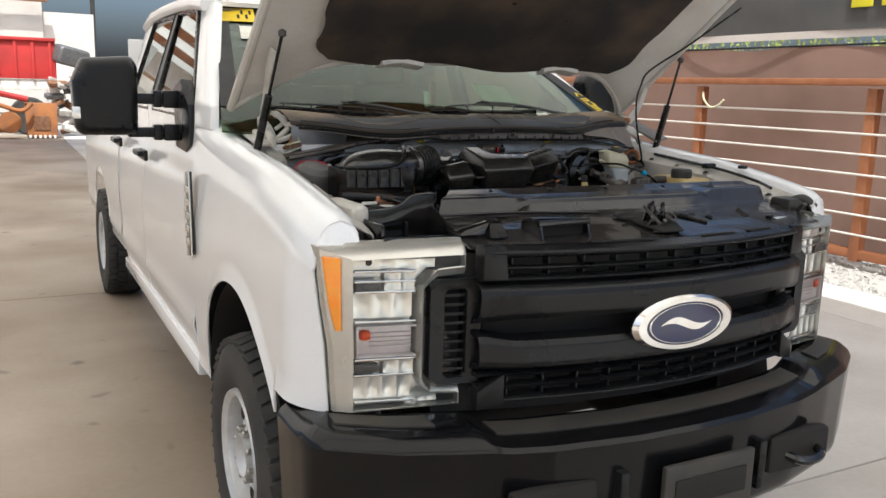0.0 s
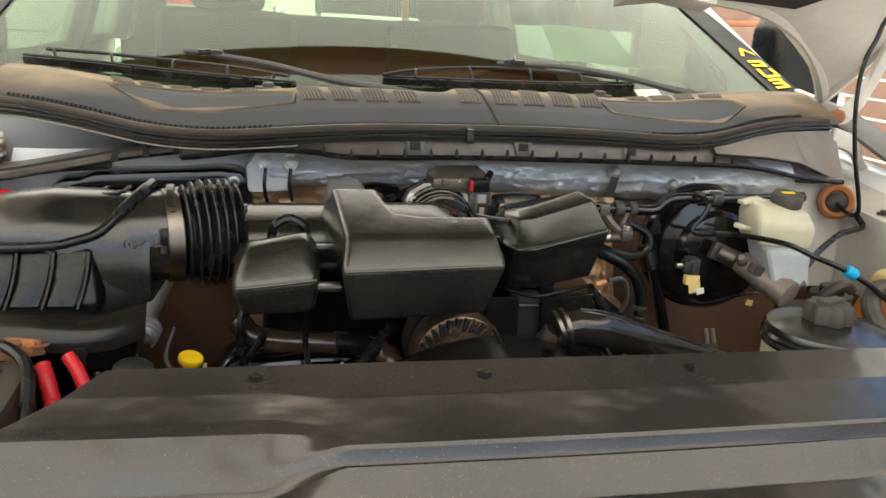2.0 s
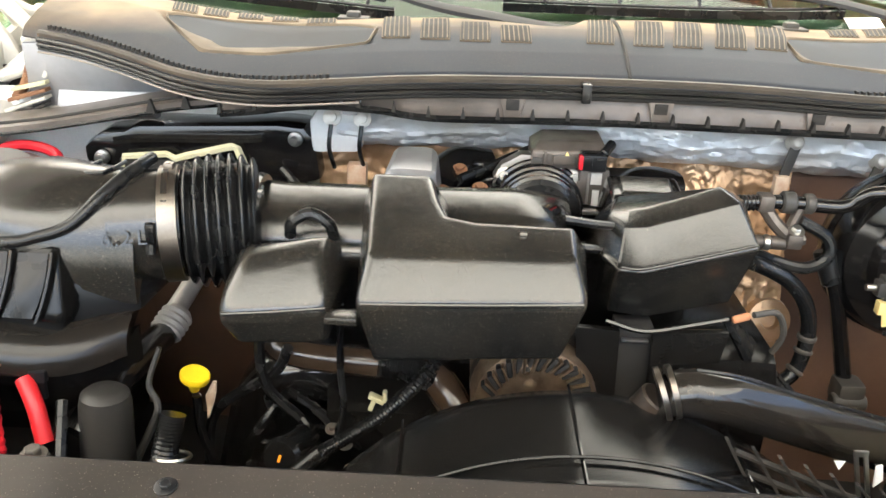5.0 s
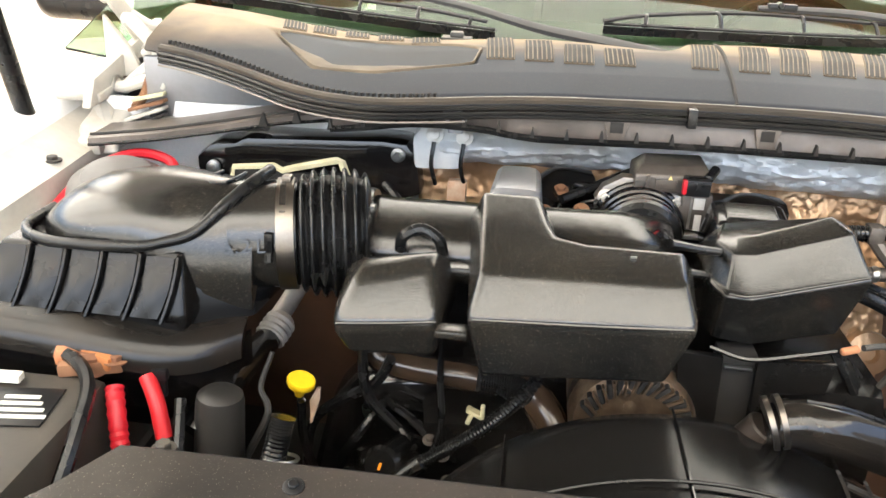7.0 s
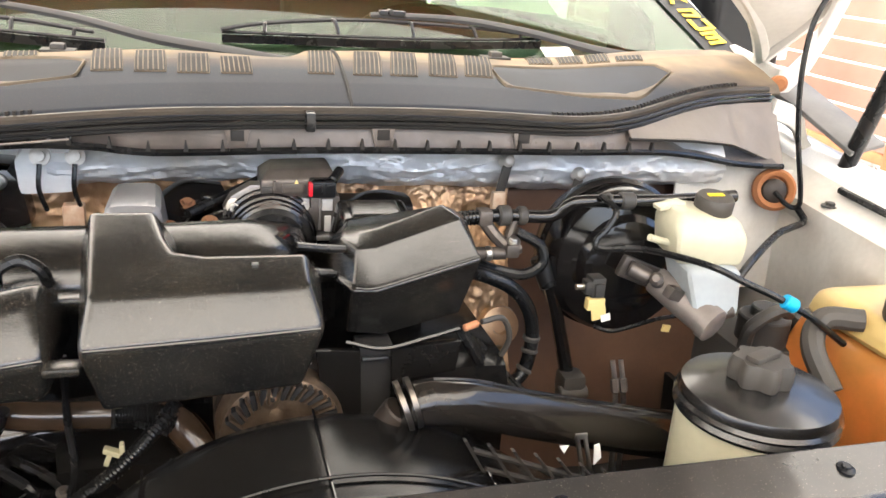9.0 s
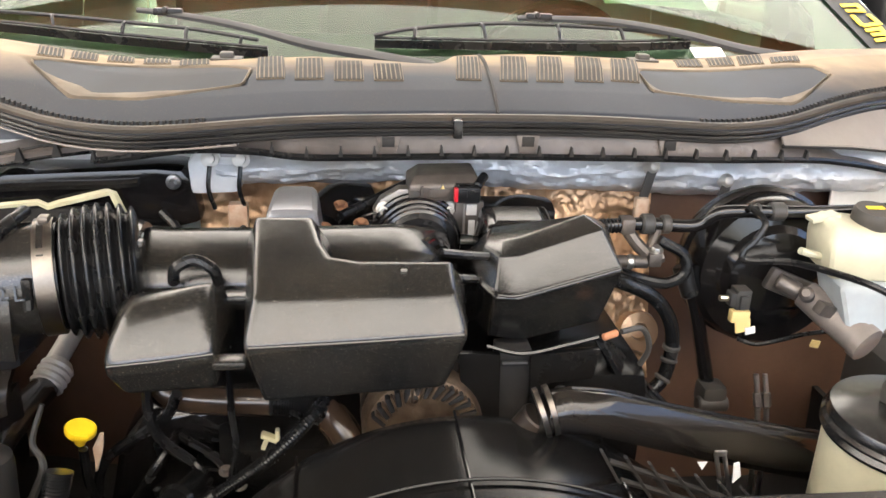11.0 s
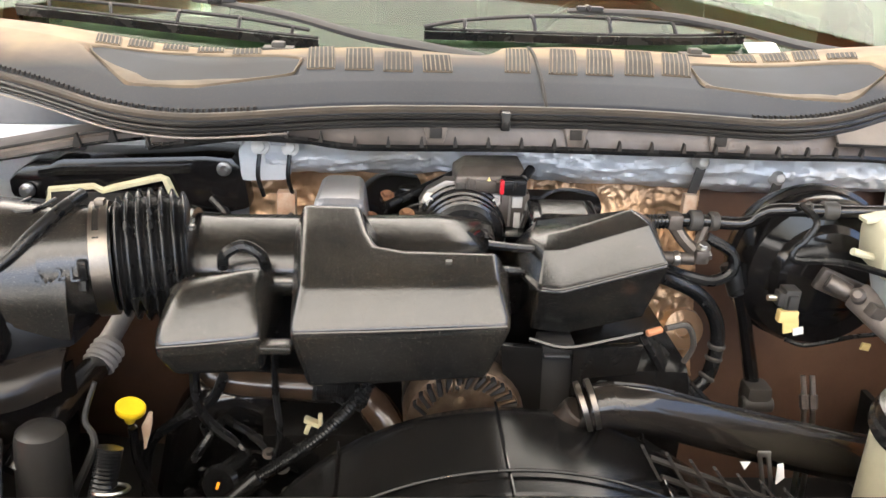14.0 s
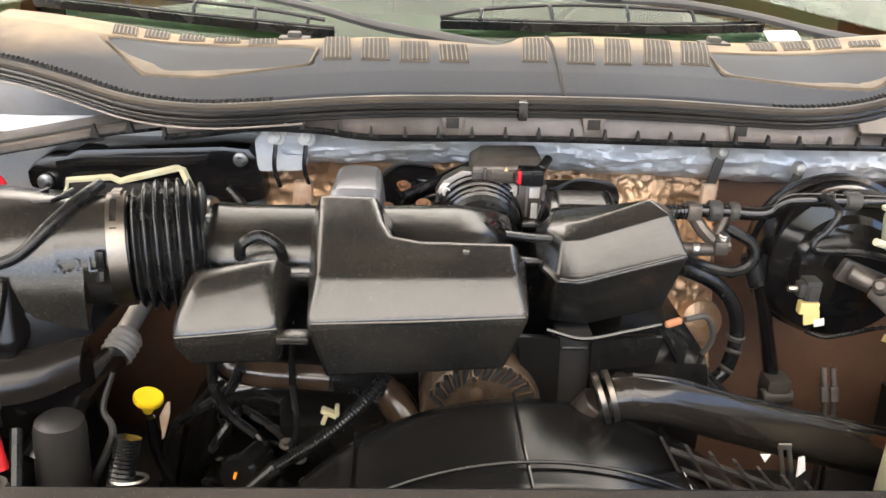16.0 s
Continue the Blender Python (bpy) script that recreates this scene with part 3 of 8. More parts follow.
for sd in (-1, 1):
    fe = part("fender", fender(sd), WHITE, truck, "white painted front fender", 50)
    part("fender_nose", fender_nose(sd), WHITE, fe)
    # dark arch lining
    ring = [(1.0 + 0.495 * math.cos(a), 0.5 + 0.495 * math.sin(a)) for a in [math.pi * k / 24 for k in range(25)]]
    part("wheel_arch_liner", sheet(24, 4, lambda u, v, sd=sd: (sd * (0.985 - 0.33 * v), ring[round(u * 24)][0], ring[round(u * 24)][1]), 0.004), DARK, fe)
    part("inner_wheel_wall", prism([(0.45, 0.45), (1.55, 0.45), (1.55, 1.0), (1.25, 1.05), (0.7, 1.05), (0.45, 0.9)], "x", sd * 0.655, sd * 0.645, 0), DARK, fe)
    # badge on the fender
    bx = sd * 1.012
    bd = part("fender_badge", prism([(1.60, 0.985), (1.70, 0.965), (1.705, 1.30), (1.62, 1.31)], "x", bx, bx + sd * 0.012, 0.003), GLOSS, fe, "black upright badge with raised chrome letters")
    part("badge_rim", tube([(bx + sd * 0.012, y, z) for y, z in ((1.60, 0.985), (1.70, 0.965), (1.705, 1.30), (1.62, 1.31), (1.60, 0.985))], 0.004, 6, 1), CHROME, bd)
    for k in range(5):
        part("letter_bar", box((bx + sd * 0.015, 1.655, 1.03 + k * 0.052), (0.008, 0.062, 0.026), 0.003), CHROME, bd)
    # doors and bed side
    def side_panel(y0, y1, z0, z1, centre=None, n=24):
        def f(u, v):
            y = y0 + u * (y1 - y0)
            zb = arch_z(y, centre, z0) if centre else z0
            z = zb + v * (z1 - zb)
            x = half_width(z) + 0.012 * math.exp(-((z - 0.66) / 0.05) ** 2) - 0.006 * math.exp(-((z - 1.28) / 0.03) ** 2)
            return (sd * x, y, z)
        return sheet(n, 26, f, 0.006)
    d1 = part("door", side_panel(1.74, 2.99, 0.5, 1.53), WHITE, truck, "white front door with black handle", 50)
    d2 = part("door", side_panel(2.998, 4.0, 0.5, 1.53), WHITE, truck, "white rear door with black handle", 50)
    part("bed_side", side_panel(4.07, 6.35, 0.55, 1.45, 5.22, 60), WHITE, truck, "white pickup bed side", 50)
    for dd, y in ((d1, 2.86), (d2, 3.86)):
        part("door_handle", join(box((sd * 1.015, y, 1.275), (0.02, 0.2, 0.055), 0.008), box((sd * 1.04, y, 1.285), (0.03, 0.19, 0.03), 0.01)), TRIM, dd, "black door handle")
    part("rocker", box((sd * 0.93, 2.87, 0.48), (0.12, 2.3, 0.08), 0.02), WHITE, truck)
    # cab uprights
    part("windshield_pillar", loft([[(sd * 0.918, 1.55, 1.47), (sd * 0.952, 1.57, 1.47), (sd * 0.972, 1.76, 1.47), (sd * 0.90, 1.80, 1.47)],
                                    [(sd * 0.910, 1.575, 1.563), (sd * 0.940, 1.59, 1.563), (sd * 0.962, 1.80, 1.575), (sd * 0.89, 1.84, 1.575)],
                                    [(sd * 0.70, 2.38, 2.02), (sd * 0.745, 2.38, 2.035), (sd * 0.79, 2.46, 1.99), (sd * 0.71, 2.48, 1.99)]], 0.012), WHITE, truck)
    part("middle_pillar", loft([[(sd * 0.955, 2.90, 1.50), (sd * 0.955, 3.05, 1.50), (sd * 0.90, 3.05, 1.50), (sd * 0.90, 2.90, 1.50)],
                                [(sd * 0.797, 2.93, 2.0), (sd * 0.797, 3.03, 2.0), (sd * 0.76, 3.03, 2.0), (sd * 0.76, 2.93, 2.0)]], 0.008), GREY, truck)
    part("rear_pillar", loft([[(sd * 0.955, 3.85, 1.50), (sd * 0.955, 4.03, 1.50), (sd * 0.88, 4.03, 1.50), (sd * 0.88, 3.85, 1.50)],
                              [(sd * 0.80, 3.72, 2.0), (sd * 0.80, 3.98, 2.0), (sd * 0.74, 3.98, 2.0), (sd * 0.74, 3.72, 2.0)]], 0.02), WHITE, truck)
    part("roof_side_rail", loft([[(sd * (0.775 + 0.02 * math.sin(k * 0.4)) + sd * a * 0.04, y, zc + c * 0.035) for a, c in ((-1, 0.9), (0, 1), (0.8, 0.5), (1, -0.4), (0.6, -1), (-1, -1))] for k, (y, zc) in enumerate(((2.36, 2.005), (2.55, 2.025), (2.9, 2.035), (3.3, 2.035), (3.7, 2.025), (3.98, 1.98)))], 0.006), WHITE, truck)
    for y0, y1, y2, y3 in ((1.86, 2.90, 2.93, 2.47), (3.05, 3.85, 3.72, 3.03)):
        w = part("door_window", loft([[(sd * 0.945, y0, 1.50), (sd * 0.945, y1, 1.50), (sd * 0.79, y2, 1.995), (sd * 0.79, y3, 1.995)],
                                      [(sd * 0.940, y0, 1.50), (sd * 0.940, y1, 1.50), (sd * 0.785, y2, 1.995), (sd * 0.785, y3, 1.995)]]), SIDEGLASS, truck, "clear side window with black rubber edge")
        w.visible_shadow = False
        part("window_seal", tube([(sd * 0.95, y0, 1.505), (sd * 0.95, y1, 1.505), (sd * 0.795, y2, 1.99), (sd * 0.795, y3, 1.99), (sd * 0.95, y0, 1.505)], 0.011, 6, 1), RUBBER, w)
    # tow mirror
    mx = sd * 1.265
    mi = part("tow_mirror", loft([[(mx + sd * a * 0.80, 1.99, 1.583 + b * 0.86) for a, b in ((-0.12, -0.16), (0.10, -0.16), (0.125, -0.13), (0.13, 0.06), (0.09, 0.15), (-0.10, 0.165), (-0.125, 0.12))],
                                  [(mx + sd * a, 2.03, 1.583 + b) for a, b in ((-0.12, -0.16), (0.10, -0.16), (0.125, -0.13), (0.13, 0.06), (0.09, 0.15), (-0.10, 0.165), (-0.125, 0.12))],
                                  [(mx + sd * a, 2.14, 1.583 + b) for a, b in ((-0.12, -0.16), (0.10, -0.16), (0.125, -0.13), (0.13, 0.06), (0.09, 0.15), (-0.10, 0.165), (-0.125, 0.12))]], 0.018, 3), TRIM, truck, "large black towing mirror with clear marker lamp")
    part("marker_lamp", box((mx + sd * 0.10, 2.012, 1.515), (0.07, 0.03, 0.05), 0.008), REFLECT, mi, "clear marker lamp")
    for z, h in ((1.575, 0.075), (1.435, 0.07)):
        arm = part("mirror_arm", box((sd * 1.105, 2.06, z), (0.16, 0.05, h * 0.6), 0.008), TRIM, mi)
        part("arm_sleeve", join(box((sd * 1.005, 2.06, z), (0.075, 0.075, h), 0.01), box((sd * 1.065, 2.06, z), (0.035, 0.07, h * 0.94), 0.008)), TRIM, arm)
    part("mirror_base", prism([(1.80, 1.40), (1.90, 1.36), (2.12, 1.37), (2.14, 1.62), (1.98, 1.66), (1.83, 1.56)], "x", sd * 0.93, sd * 0.982, 0.008), TRIM, mi)

# roof, back of cab, bed
part("roof", sheet(24, 24, lambda u, v: ((u - 0.5) * 1.52, 2.36 + v * 1.66, 2.02 + 0.06 * (1 - (2 * u - 1) ** 4) * clamp01(v * 8) ** 0.5), 0.02), WHITE, truck)
part("cab_back", join(box((0, 4.0, 1.02), (1.86, 0.04, 1.0), 0.01), box((0, 4.0, 1.96), (1.56, 0.04, 0.14), 0.01), box((-0.82, 4.0, 1.7), (0.2, 0.04, 0.4), 0.01), box((0.82, 4.0, 1.7), (0.2, 0.04, 0.4), 0.01)), WHITE, truck)
part("bed_floor", join(box((0, 5.2, 0.8), (1.6, 2.2, 0.06), 0.01), box((0, 4.1, 1.12), (1.7, 0.05, 0.65), 0.01), box((0, 6.33, 1.1), (1.7, 0.05, 0.65), 0.01)), WHITE, truck)
part("cab_floor", box((0, 2.9, 0.55), (1.8, 2.2, 0.06), 0.01), DARK, truck)

# windshield
def screen_pt(u, v, lift=0.0):
    x = (u - 0.5) * 2
    w = 0.915 - 0.20 * v
    return (x * w, 1.42 + 0.94 * v + 0.12 * x * x, 1.535 + 0.485 * v + 0.03 * v * (1 - v) + 0.026 * x * x * (1 - v) - 0.01 * x * x * v + lift)


ws = part("windshield", sheet(28, 18, lambda u, v: screen_pt(u, -0.17 + 1.17 * v), 0.005), GLASS, truck, "green tinted windshield with yellow sale lettering at the edge")
ws.visible_shadow = False
part("black_edge_band", join(sheet(28, 1, lambda u, v: screen_pt(u, 0.97 + 0.04 * v, 0.004), 0.002),
                             sheet(1, 14, lambda u, v: screen_pt(0.0 + 0.035 * u, v, 0.004), 0.002), sheet(3, 14, lambda u, v: screen_pt(0.955 + 0.045 * u, -0.05 + 1.05 * v, 0.004), 0.002)), BANDM, ws)
for k, strokes in enumerate((((0, 0, 1, 0.1), (0.9, 0, 0.8, 0.9), (0, 0.9, 1, 1), (0.1, 0.5, 0.8, 0.5)), ((0, 0, 0, 1), (0, 0, 1, 0.1), (1, 0, 0.9, 1)), ((0, 0.1, 1, 0), (0.9, 0, 0.9, 0.6), (0, 0.6, 1, 0.6)), ((0, 0, 0.4, 1), (0.4, 1, 1, 0.2)))):
    u0, v0 = 0.966 + 0.002 * (k % 2), 0.012 + 0.044 * k
    for a, b, c, d in strokes:
        part("sticker_mark", sheet(3, 1, lambda p, q: screen_pt(u0 + 0.024 * (a + (c - a) * p) + (0.006 * (q - 0.5) if abs(c - a) < 0.5 else 0), v0 + 0.033 * (b + (d - b) * p) + (0.009 * (q - 0.5) if abs(c - a) >= 0.5 else 0), 0.0085), 0.001), TAGY, ws, "yellow painted stroke")
tg = part("sale_sticker", sheet(4, 2, lambda a, b: screen_pt(0.015 + 0.098 * a, 0.79 + 0.16 * b, 0.007), 0.001), TAGY, ws, "yellow sticker with black marks")
for k in range(4):
    part("sticker_bar", sheet(1, 1, lambda a, b, k=k: screen_pt(0.060 + 0.012 * k + 0.007 * a, 0.82 + 0.05 * (k % 2) + 0.045 * b, 0.010), 0.001), DARK, tg)
part("white_sticker", sheet(1, 1, lambda a, b: screen_pt(0.062 + 0.045 * a, 0.60 + 0.14 * b, 0.007), 0.001), PAPER, ws, "small white barcode label")

part("white_sticker", sheet(3, 2, lambda a, b: screen_pt(0.755 + 0.032 * a, -0.008 + 0.026 * b, 0.007), 0.001), PAPER, ws, "small white label low on the glass")

# cab interior
part("dashboard", loft([[(-0.78, 1.36, 1.30), (0.78, 1.36, 1.30), (0.78, 1.34, 1.415), (-0.78, 1.34, 1.415)],
                               [(-0.80, 1.60, 1.30), (0.80, 1.60, 1.30), (0.80, 1.56, 1.48), (-0.80, 1.56, 1.48)],
                               [(-0.82, 1.95, 1.25), (0.82, 1.95, 1.25), (0.82, 1.95, 1.50), (-0.82, 1.95, 1.50)],
                               [(-0.82, 2.15, 1.20), (0.82, 2.15, 1.20), (0.82, 2.12, 1.44), (-0.82, 2.12, 1.44)]], 0.03, 3), DULL, truck)
part("steering_wheel", join(lathe([(0.185 + 0.014 * math.cos(a), 0.014 * math.sin(a)) for a in [2 * math.pi * k / 8 for k in range(9)]], (0.42, 2.25, 1.40), (0, 0.85, 0.5), 28), box((0.42, 2.25, 1.40), (0.16, 0.05, 0.14), 0.02, (60, 0, 0)), box((0.42, 2.25, 1.40), (0.36, 0.02, 0.04), 0.008, (60, 0, 0))), DULL, truck)
for x in (-0.42, 0.42):
    st = part("seat", join(box((x, 2.75, 1.05), (0.52, 0.55, 0.18), 0.06, (0, 0, 0), 3), box((x, 3.02, 1.35), (0.5, 0.16, 0.62), 0.06, (-10, 0, 0), 3)), SEATM, truck, "grey cloth front seat")
    part("headrest", box((x, 3.10, 1.75), (0.27, 0.11, 0.19), 0.05, (-8, 0, 0), 3), SEATM, st)
part("rear_bench", join(box((0, 3.65, 1.05), (1.45, 0.5, 0.16), 0.05), box((0, 3.9, 1.35), (1.45, 0.14, 0.6), 0.05)), SEATM, truck)
part("rear_view_mirror", join(box((0.0, 2.02, 1.78), (0.23, 0.03, 0.07), 0.02, (8, 0, 0)), cyl((0, 2.04, 1.80), (0, 2.12, 1.90), 0.012)), DULL, truck)
part("headliner", sheet(8, 8, lambda u, v: ((u - 0.5) * 1.45, 2.38 + v * 1.6, 1.99), 0.01), SEATM, truck)
solo("paper_sheet", sheet(6, 6, lambda u, v: (0.431 + 0.265 * u - 0.012 * v - 0.045 * u * v, 1.87 + 0.06 * u + 0.11 * v, 1.590 - 0.010 * u + 0.084 * v + 0.010 * u * v + 0.003 * math.sin(u * 5)), 0.001), PAPER, "sheet of white paper propped on the dashboard", "paper")


# wheels
def wheel(cx, cy, cz, R, sd):
    w = part("wheel", lathe([(0.05, 0.0), (0.075, 0.022), (0.075, 0.0), (0.16, -0.025), (0.185, -0.06), (0.20, 0.02), (0.222, 0.035), (0.228, 0.02), (0.226, -0.16), (0.05, -0.16)], (sd * (cx + 0.0), cy, cz), (sd, 0, 0), 40), WHEELM, truck, "silver steel wheel with dark oval holes")
    for k in range(8):
        a = 2 * math.pi * k / 8
        p = Vector((sd * (cx - 0.028), cy + 0.15 * math.cos(a), cz + 0.15 * math.sin(a)))
        # near-black discs on the wheel stand for the shade in its holes
        part("wheel_hole", lathe([(0.024, 0), (0.024, 0.014)], p, (sd, 0, 0), 14), DARK, w)
        q = Vector((sd * cx, cy + 0.088 * math.cos(a + 0.3), cz + 0.088 * math.sin(a + 0.3)))
        part("lug_nut", lathe([(0.012, -0.02), (0.012, 0.018), (0.008, 0.022)], q, (sd, 0, 0), 6), STEEL, w)
    hw = 0.135
    body = lathe([(0.222, -hw + 0.02), (0.26, -hw - 0.002), (R - 0.07, -hw - 0.008), (R - 0.025, -hw + 0.012), (R - 0.012, -hw + 0.04), (R - 0.012, hw - 0.04), (R - 0.025, hw - 0.012), (R - 0.07, hw + 0.008), (0.26, hw + 0.002), (0.222, hw - 0.02)], (sd * (cx - 0.10), cy, cz), (sd, 0, 0), 64)
    bmesh.ops.delete(body, geom=[f for f in body.faces if len(f.verts) > 8], context="FACES_ONLY")
    t = part("tyre", body, TYRE, w, "black all-terrain tyre with blocky tread")
    lugs = bmesh.new()
    N = 44
    for k in range(N):
        for j in range(4):
            a = 2 * math.pi * (k + (j % 2) * 0.5) / N
            off = (-0.098, -0.036, 0.036, 0.098)[j]
            wd = (0.066, 0.056, 0.056, 0.066)[j]
            blk = box((off, 0, R - 0.006 - (0.007 if j in (0, 3) else 0)), (wd, 2 * math.pi * R / N * 0.74, 0.02), 0.002, (0, (-12, 0, 0, 12)[j], (14, -10, 10, -14)[j]), 1)
            blk.transform(Matrix.Translation((sd * (cx - 0.10), cy, cz)) @ Matrix.Rotation(-a, 4, "X"))
            me = bpy.data.meshes.new("tmp")
            blk.to_mesh(me)
            blk.free()
            lugs.from_mesh(me)
            bpy.data.meshes.remove(me)
    tagged(part("tread", lugs, TYRE, w), kind="stuff")


for sd in (-1, 1):
    wheel(0.98, 0.97, 0.41, 0.41, sd)
    wheel(0.98, 5.22, 0.41, 0.41, sd)
part("axle", join(cyl((-0.9, 0.97, 0.40), (0.9, 0.97, 0.40), 0.05), cyl((-0.9, 5.22, 0.40), (0.9, 5.22, 0.40), 0.05), box((-0.42, 3.0, 0.5), (0.08, 6.0, 0.16), 0.01), box((0.42, 3.0, 0.5), (0.08, 6.0, 0.16), 0.01)), DARK, truck)

# ---- front: bumper, lamps, grille ----
PLAN = [(0, -0.108), (0.2, -0.102), (0.45, -0.066), (0.65, -0.010), (0.82, 0.055), (0.91, 0.112), (0.985, 0.160), (1.012, 0.188), (1.024, 0.23), (1.03, 0.32), (1.03, 0.44)]
REACH = [0.0]
for p, q in zip(PLAN, PLAN[1:]):
    REACH.append(REACH[-1] + math.hypot(q[0] - p[0], q[1] - p[1]))


def bumper_pt(u, t):
    """u from -1 to 1 along the lip, t from the rear top edge over the lip and down the face."""
    s = abs(u) * REACH[-1]
    x = lerp_table(list(zip(REACH, [p[0] for p in PLAN])), s)
    y = lerp_table(list(zip(REACH, [p[1] for p in PLAN])), s)
    turn = clamp01((s - 0.98) / 0.22)
    inset = lerp_table([(0, 0.17), (0.18, 0.075), (0.24, 0.055), (0.34, 0.010), (0.38, 0.0), (0.43, 0.003), (0.9, 0.016), (1, 0.05)], t)
    rise = 0.026 * clamp01((x - 0.56) / 0.06)
    z = lerp_table([(0, 0.780), (0.18, 0.774), (0.24, 0.771), (0.34, 0.762), (0.38, 0.750), (0.43, 0.735), (0.9, 0.475), (1, 0.44)], t) + rise * clamp01((0.42 - t) * 6)
    return (math.copysign(x - inset * turn, u), y + inset * (1 - 0.75 * turn), z)


bumper = part("front_bumper", sheet(110, 24, lambda u, v: bumper_pt(2 * u - 1, v), 0.008), BUMPER, truck, "black painted steel front bumper with tow hook openings", 28)
part("bumper_step_pad", sheet(40, 2, lambda u, v: (lambda p: (p[0], p[1], p[2] + 0.005))(bumper_pt((2 * u - 1) * 0.43, 0.04 + 0.14 * v)), 0.006), DULL, bumper)
for sd in (-1, 1):
    part("end_pad", sheet(10, 2, lambda u, v: (lambda p: (p[0], p[1], p[2] + 0.005))(bumper_pt(sd * (0.55 + 0.2 * u), 0.05 + 0.12 * v)), 0.005), DULL, bumper)
ph = part("plate_holder", box((0.02, -0.135, 0.585), (0.33, 0.02, 0.19), 0.008), DULL, bumper, "empty black number plate holder")
part("plate_recess", box((0.02, -0.148, 0.60), (0.26, 0.006, 0.075), 0.003), DARK, ph)
for sd in (-1, 1):
    # near-black block paints the depth of the opening
    part("tow_opening", box((sd * 0.45, -0.062, 0.60), (0.26, 0.05, 0.12), 0.02), DARK, bumper)
    part("tow_hook", tube([(sd * 0.38, -0.05, 0.60), (sd * 0.42, -0.12, 0.585), (sd * 0.50, -0.12, 0.59), (sd * 0.53, -0.06, 0.60)], 0.014, 8), GLOSS, bumper, "glossy black tow hook")
    part("bumper_rib", box((sd * 0.255, -0.095, 0.60), (0.03, 0.04, 0.15), 0.008), TRIM, bumper)
part("bumper_valance", box((0, 0.16, 0.46), (1.3, 0.2, 0.1), 0.03), DARK, truck)


def wrap(bm, add=0.0):
    for v in bm.verts:
        v.co.y += lamp_back(abs(v.co.x)) + add
    return bm


LAMP = [(0.967, 1.250), (0.588, 1.257), (0.588, 1.180), (0.664, 1.174), (0.698, 1.140), (0.698, 0.905), (0.674, 0.873), (0.598, 0.866), (0.598, 0.814), (0.925, 0.808), (0.936, 0.99), (0.952, 1.10)]
PANE = [(0.888, 1.218), (0.602, 1.226), (0.602, 1.194), (0.676, 1.188), (0.714, 1.150), (0.714, 0.900), (0.690, 0.860), (0.610, 0.853), (0.610, 0.824), (0.885, 0.820), (0.885, 0.99), (0.887, 1.10)]


def outline_at(line, sd, y, grow=0.0):
    cx, cz = 0.79, 1.03
    return [(sd * (x + grow * (1 if x > cx else -1)), y, z + grow * (1 if z > cz else -1)) for x, z in line]


